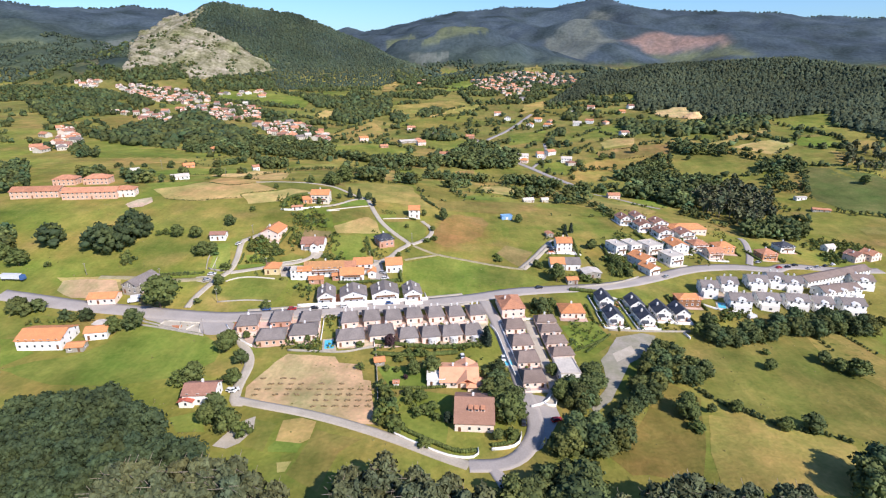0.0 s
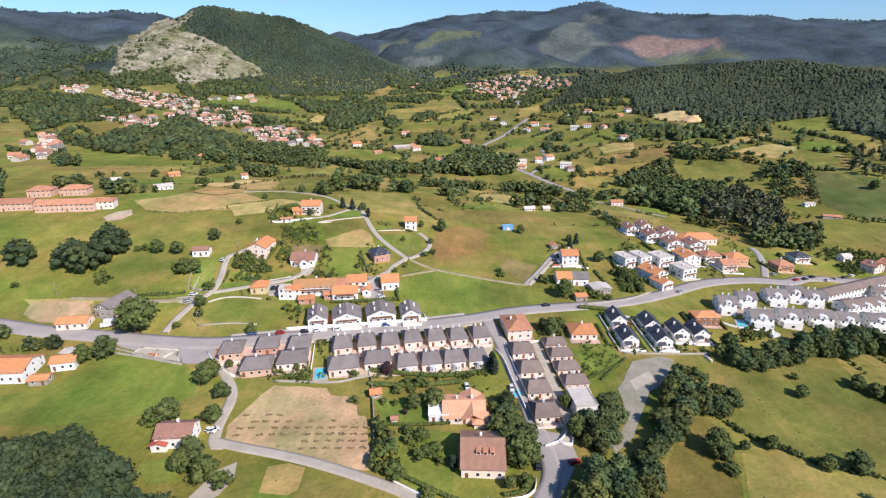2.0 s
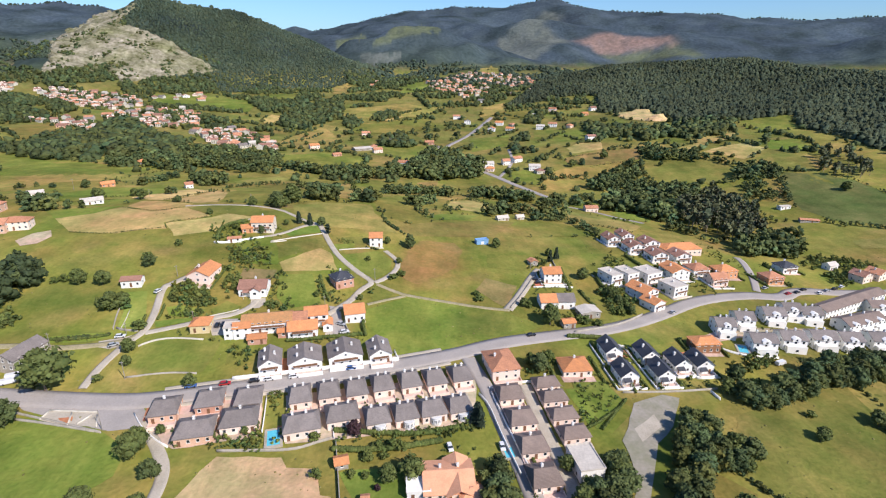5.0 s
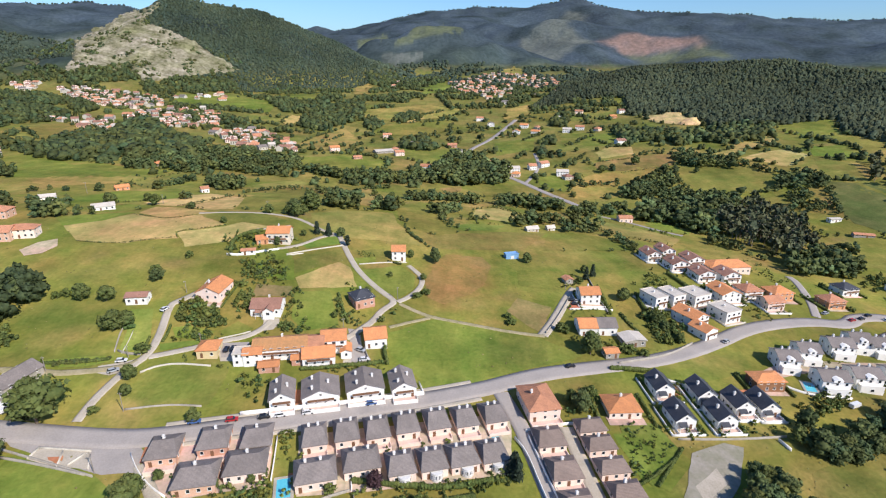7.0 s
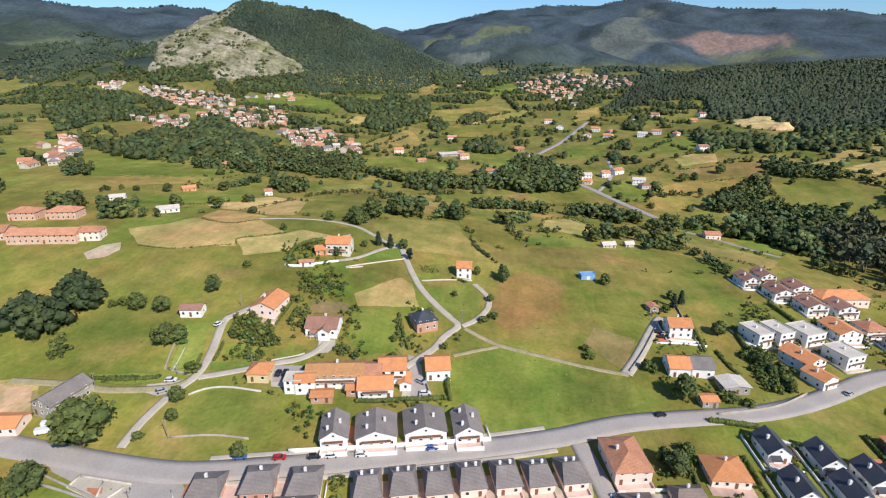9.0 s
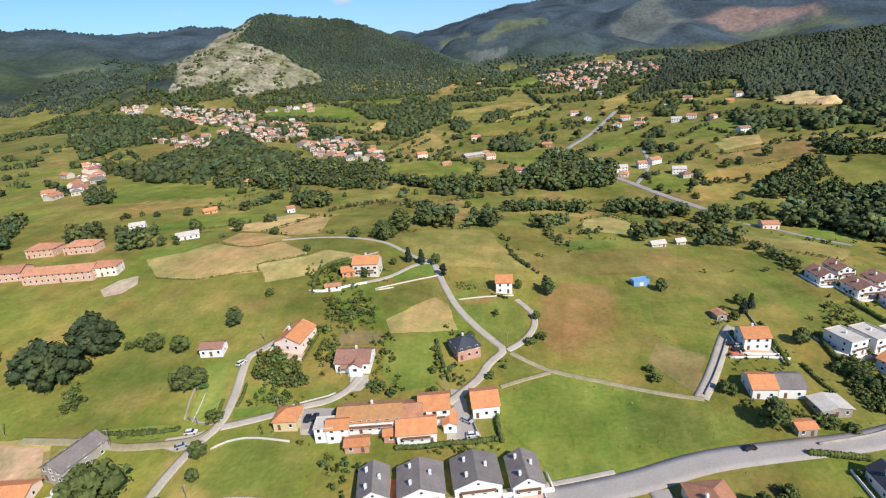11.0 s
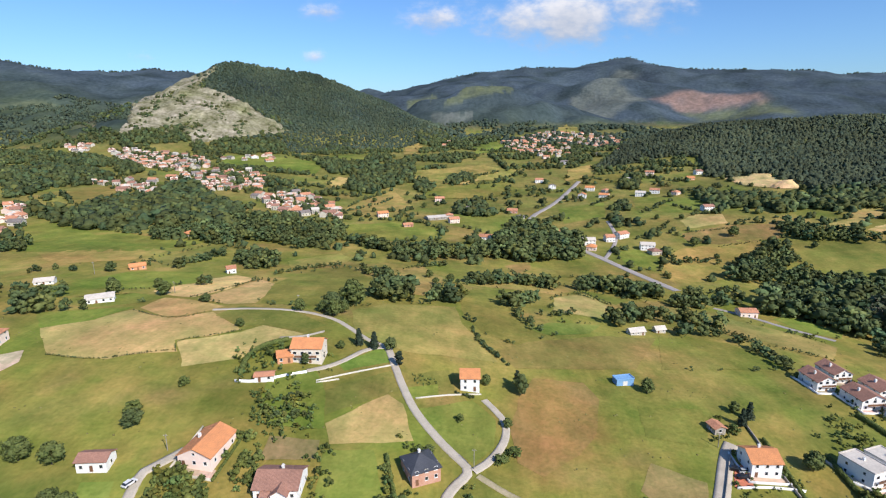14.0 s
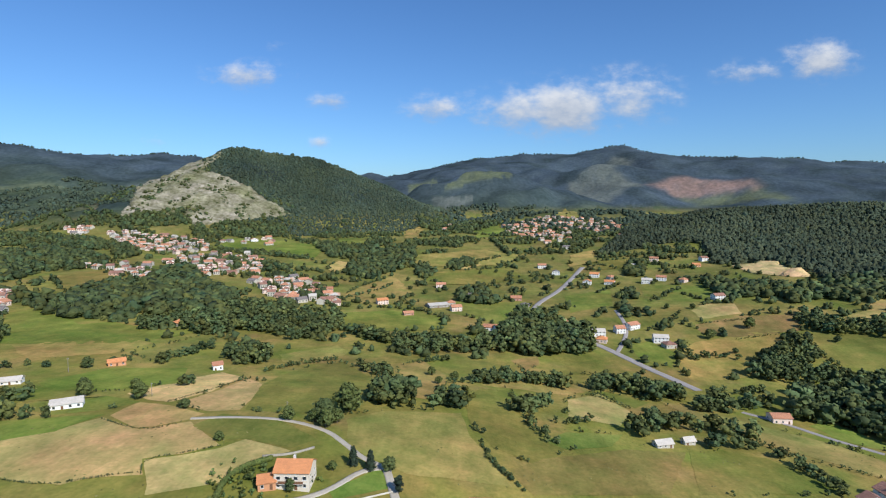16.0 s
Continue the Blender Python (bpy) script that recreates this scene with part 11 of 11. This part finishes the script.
wall_line("old wall between garden and field", "stone", 1.4, 0.3, [(-29.6, 211.3), (-25.7, 183.7), (-23.1, 160.8)])
wall_line("low wall along the road edge", "stone", 0.8, 0.4, [(-144.3, 232.5), (-123.6, 225.6), (-109.2, 220.4)])
wall_line("low white-rendered garden wall", "white", 1.1, 0.25, [(37.7, 174.8), (42.4, 171.4), (43.9, 178.8)])
wall_line("low white-rendered garden wall", "white", 1.1, 0.25, [(33.0, 172.1), (38.7, 174.5), (42.7, 180.6)])
wall_line("wall along a garden edge", "stone", 1, 0.3, [(87.3, 367.7), (86.4, 354.2), (85.0, 338.5), (85.2, 323.4)])
wall_line("low wall above the road", "stone", 0.7, 0.3, [(-113.1, 249.1), (-98.9, 251.3), (-87.1, 250.3)])
wall_line("broken low wall of a cleared building", "limewash", 0.7, 0.3, [(-133.2, 228.2), (-132.2, 232.7)])
wall_line("broken low wall of a cleared building", "limewash", 0.7, 0.3, [(-132.2, 232.7), (-123.7, 231.7), (-114.9, 230.7)])
wall_line("broken low wall of a cleared building", "limewash", 0.7, 0.3, [(-122.2, 224.7), (-123.8, 231.0)])
wall_line("broken low wall of a cleared building", "limewash", 0.7, 0.3, [(-112.1, 223.4), (-114.5, 229.3)])
wall_line("broken low wall of a cleared building", "limewash", 0.7, 0.3, [(-119.2, 225.2), (-116.4, 229.6)])
hedge_line("trimmed green hedge along a garden", 2, 1.6, [(-30.1, 216.1), (-17.1, 214.3), (-0.9, 212.7), (13.3, 216.4)])
hedge_line("trimmed green hedge along a garden", 1.5, 1.4, [(-16.7, 159.4), (-4.6, 151.2), (5.2, 145.8), (10.4, 146.8)])
hedge_line("trimmed green hedge along a garden", 1.4, 1.2, [(16.7, 149.8), (23.0, 150.8), (25.7, 155.4)])
hedge_line("trimmed green hedge along a garden", 1.4, 1, [(-25.7, 183.1), (-11.1, 182.3), (1.0, 183.9)])
hedge_line("trimmed green hedge along a garden", 2.2, 1.6, [(70.8, 277.2), (79.8, 276.6), (86.7, 275.6)])
hedge_line("trimmed green hedge along a garden", 2.2, 2, [(-109.7, 363.0), (-112.2, 375.2), (-108.2, 385.4), (-100.6, 391.6)])
hedge_line("trimmed green hedge along a garden", 1.3, 1, [(56.5, 213.4), (64.8, 218.1), (74.8, 225.6)])
hedge_line("trimmed green hedge along a garden", 1.6, 1.2, [(-48.0, 326.0), (-44.4, 311.7), (-41.1, 302.8)])
vehicle("car", "blue", -86.6, 242.3, 10)
vehicle("car", "red", -74.3, 243.1, 10)
vehicle("car", "black", -63.7, 244.4, 11)
vehicle("car", "white", -58.3, 245.3, 11)
vehicle("car", "white", -49.0, 246.7, 11)
vehicle("car", "blue", -27.3, 251.8, 12)
vehicle("car", "black", 53.5, 278.2, 13)
vehicle("car", "white", -125.6, 274.2, 10)
vehicle("car", "silver", -126.1, 268.7, 34)
vehicle("car", "black", -87.6, 281.2, 95)
vehicle("car", "black", -85.1, 281.8, 94)
vehicle("car", "black", 70.8, 332.2, 1)
vehicle("car", "silver", 72.7, 335.2, 1)
vehicle("car", "silver", -33.9, 283.4, -30)
vehicle("car", "white", -31.9, 277.4, 10)
vehicle("car", "red", 9.7, 199.4, -81)
vehicle("car", "white", 8.5, 206.1, -81)
vehicle("car", "white", -81.6, 179.5, -17)
vehicle("car", "white", -80.8, 179.9, 30)
vehicle("car", "silver", 133.2, 300.3, 31)
vehicle("car", "silver", 208.0, 335.6, 23)
vehicle("car", "black", 226.0, 332.3, 18)
vehicle("car", "white", 241.2, 333.0, 16)
vehicle("car", "red", 218.6, 329.6, 18)
vehicle("van", "white", -154.9, 248.0, 22)
vehicle("van", "white", -155.0, 251.1, 22)
vehicle("van", "white", 161.5, 255.8, 19)
vehicle("lorry", "lorry", -226.7, 264.4, -3)
vehicle("car", "white", 26.1, 205.8, -88)
pole(-109.5, 221.9, 8)
pole(-113.2, 248.5, 7.8)
pole(-150.9, 268.7, 7)
pole(-192.3, 272.0, 7)
pole(-19.6, 324.8, 7.5)
pole(-117.8, 321.5, 6)
pole(-107.7, 434.6, 7)
pole(-261.6, 502.7, 9)
pole(-185.3, 458.4, 7)
pole(69.6, 348.3, 6)
pole(-42.5, 297.7, 6)
pole(-124.3, 276.9, 5.5)
pole(-99.1, 285.5, 5)
pool(-50.6, 214.0, 10, 4.2, 8)
pool(28.0, 203.4, 5, 3, 5)
pool(15.8, 232.8, 5, 3.6, 6.5)
crop_rows([(-76.0, 191.2), (-31.4, 183.6), (-27.3, 183.1), (-25.6, 166.6), (-44.3, 169.0), (-72.2, 176.3)])
bush_slope([(-708.3, 1283.6), (-740.7, 1474.6), (-686.2, 1596.9), (-589.3, 1490.2), (-475.7, 1458.1), (-419.6, 1449.2), (-523.3, 1317.3), (-594.6, 1291.0)])
hedge_line("trimmed green hedge along a garden", 1.5, 1.2, [(89.0, 354.2), (87.9, 338.9), (86.2, 323.4)])
hedge_line("trimmed green hedge along a garden", 1.8, 1.6, [(107.4, 346.1), (105.6, 329.4), (107.1, 314.2), (109.4, 305.8)])
hedge_line("trimmed green hedge along a garden", 2, 1.8, [(138.8, 376.0), (140.3, 365.8), (141.8, 357.7)])
hedge_line("trimmed green hedge along a garden", 1.2, 1, [(91.2, 324.1), (92.1, 312.2), (94.3, 307.7)])
hedge_line("trimmed green hedge along a garden", 1.2, 1, [(64.3, 214.1), (72.1, 222.7), (79.6, 230.7)])
hedge_line("trimmed green hedge along a garden", 1.8, 2.2, [(-29.9, 207.2), (-19.9, 206.2), (-9.5, 206.6), (5.5, 209.7)])
hedge_line("trimmed green hedge along a garden", 1.4, 1, [(34.9, 209.6), (35.0, 199.2), (36.1, 189.6)])
hedge_line("trimmed green hedge along a garden", 1.2, 1, [(-120.9, 288.6), (-120.4, 284.5), (-119.4, 281.0)])
hedge_line("trimmed green hedge along a garden", 1.4, 1, [(87.2, 249.3), (85.5, 235.3)])
hedge_line("trimmed green hedge along a garden", 1.2, 1, [(100.3, 251.9), (97.1, 237.7)])
wall_line("wooden-posted rubble edge of a kitchen garden", "stone", 0.9, 0.3, [(-131.0, 279.9), (-134.4, 292.4), (-134.0, 296.9)])
wall_line("low white-rendered garden wall", "white", 1.4, 0.25, [(90.9, 270.0), (97.4, 265.8), (101.7, 262.1)])
wall_line("low white-rendered garden wall", "white", 1.2, 0.25, [(116.9, 235.6), (118.1, 230.4)])
wall_line("low white-rendered garden wall", "white", 1, 0.25, [(-57.2, 235.3), (-56.0, 225.9), (-55.0, 216.9)])
wall_line("low white-rendered garden wall", "white", 1, 0.25, [(-33.7, 235.0), (-32.3, 225.3), (-30.3, 212.6)])
wall_line("low wall along the tilled field", "stone", 1, 0.3, [(-67.7, 208.8), (-55.3, 208.2), (-42.8, 207.7), (-36.0, 210.8), (-30.9, 212.7)])
wall_line("low white-rendered garden wall", "white", 1.1, 0.25, [(105.9, 334.2), (113.3, 328.2), (118.5, 331.3)])
wall_line("low white-rendered garden wall", "white", 1, 0.25, [(116.4, 324.1), (118.2, 317.9), (120.9, 316.2)])
wall_line("low white-rendered garden wall", "white", 1, 0.25, [(139.3, 268.6), (147.5, 262.0), (164.4, 260.9)])
wall_line("low white-rendered garden wall", "white", 1.3, 0.25, [(22.6, 235.2), (25.4, 228.9), (27.1, 211.5), (29.7, 192.9)])
wall_line("low rubble wall beside a track", "stone", 0.7, 0.4, [(48.1, 179.8), (54.4, 176.8), (60.1, 178.7)])
pool(151.2, 267.6, -20, 4, 7)
vehicle("car", "red", 41.0, 164.1, 18)
vehicle("car", "black", 28.8, 162.2, -94)
vehicle("car", "white", -122.0, 307.4, 70)
vehicle("car", "black", 70.0, 336.0, -16)
vehicle("car", "white", 163.0, 278.6, 21)
vehicle("car", "red", 177.8, 282.2, 21)
vehicle("car", "black", 233.5, 336.8, 16)
vehicle("car", "silver", 249.0, 337.0, 20)
vehicle("car", "black", 256.5, 340.0, 22)
vehicle("car", "white", 264.0, 343.6, 24)
wall_line("low drystone wall along a lane", "stone", 0.8, 0.5, [(-86.9, 403.9), (-94.1, 396.8), (-104.5, 393.7)])
wall_line("low white-rendered garden wall", "white", 0.9, 0.25, [(66.4, 327.1), (78.3, 328.6), (88.7, 327.5)])
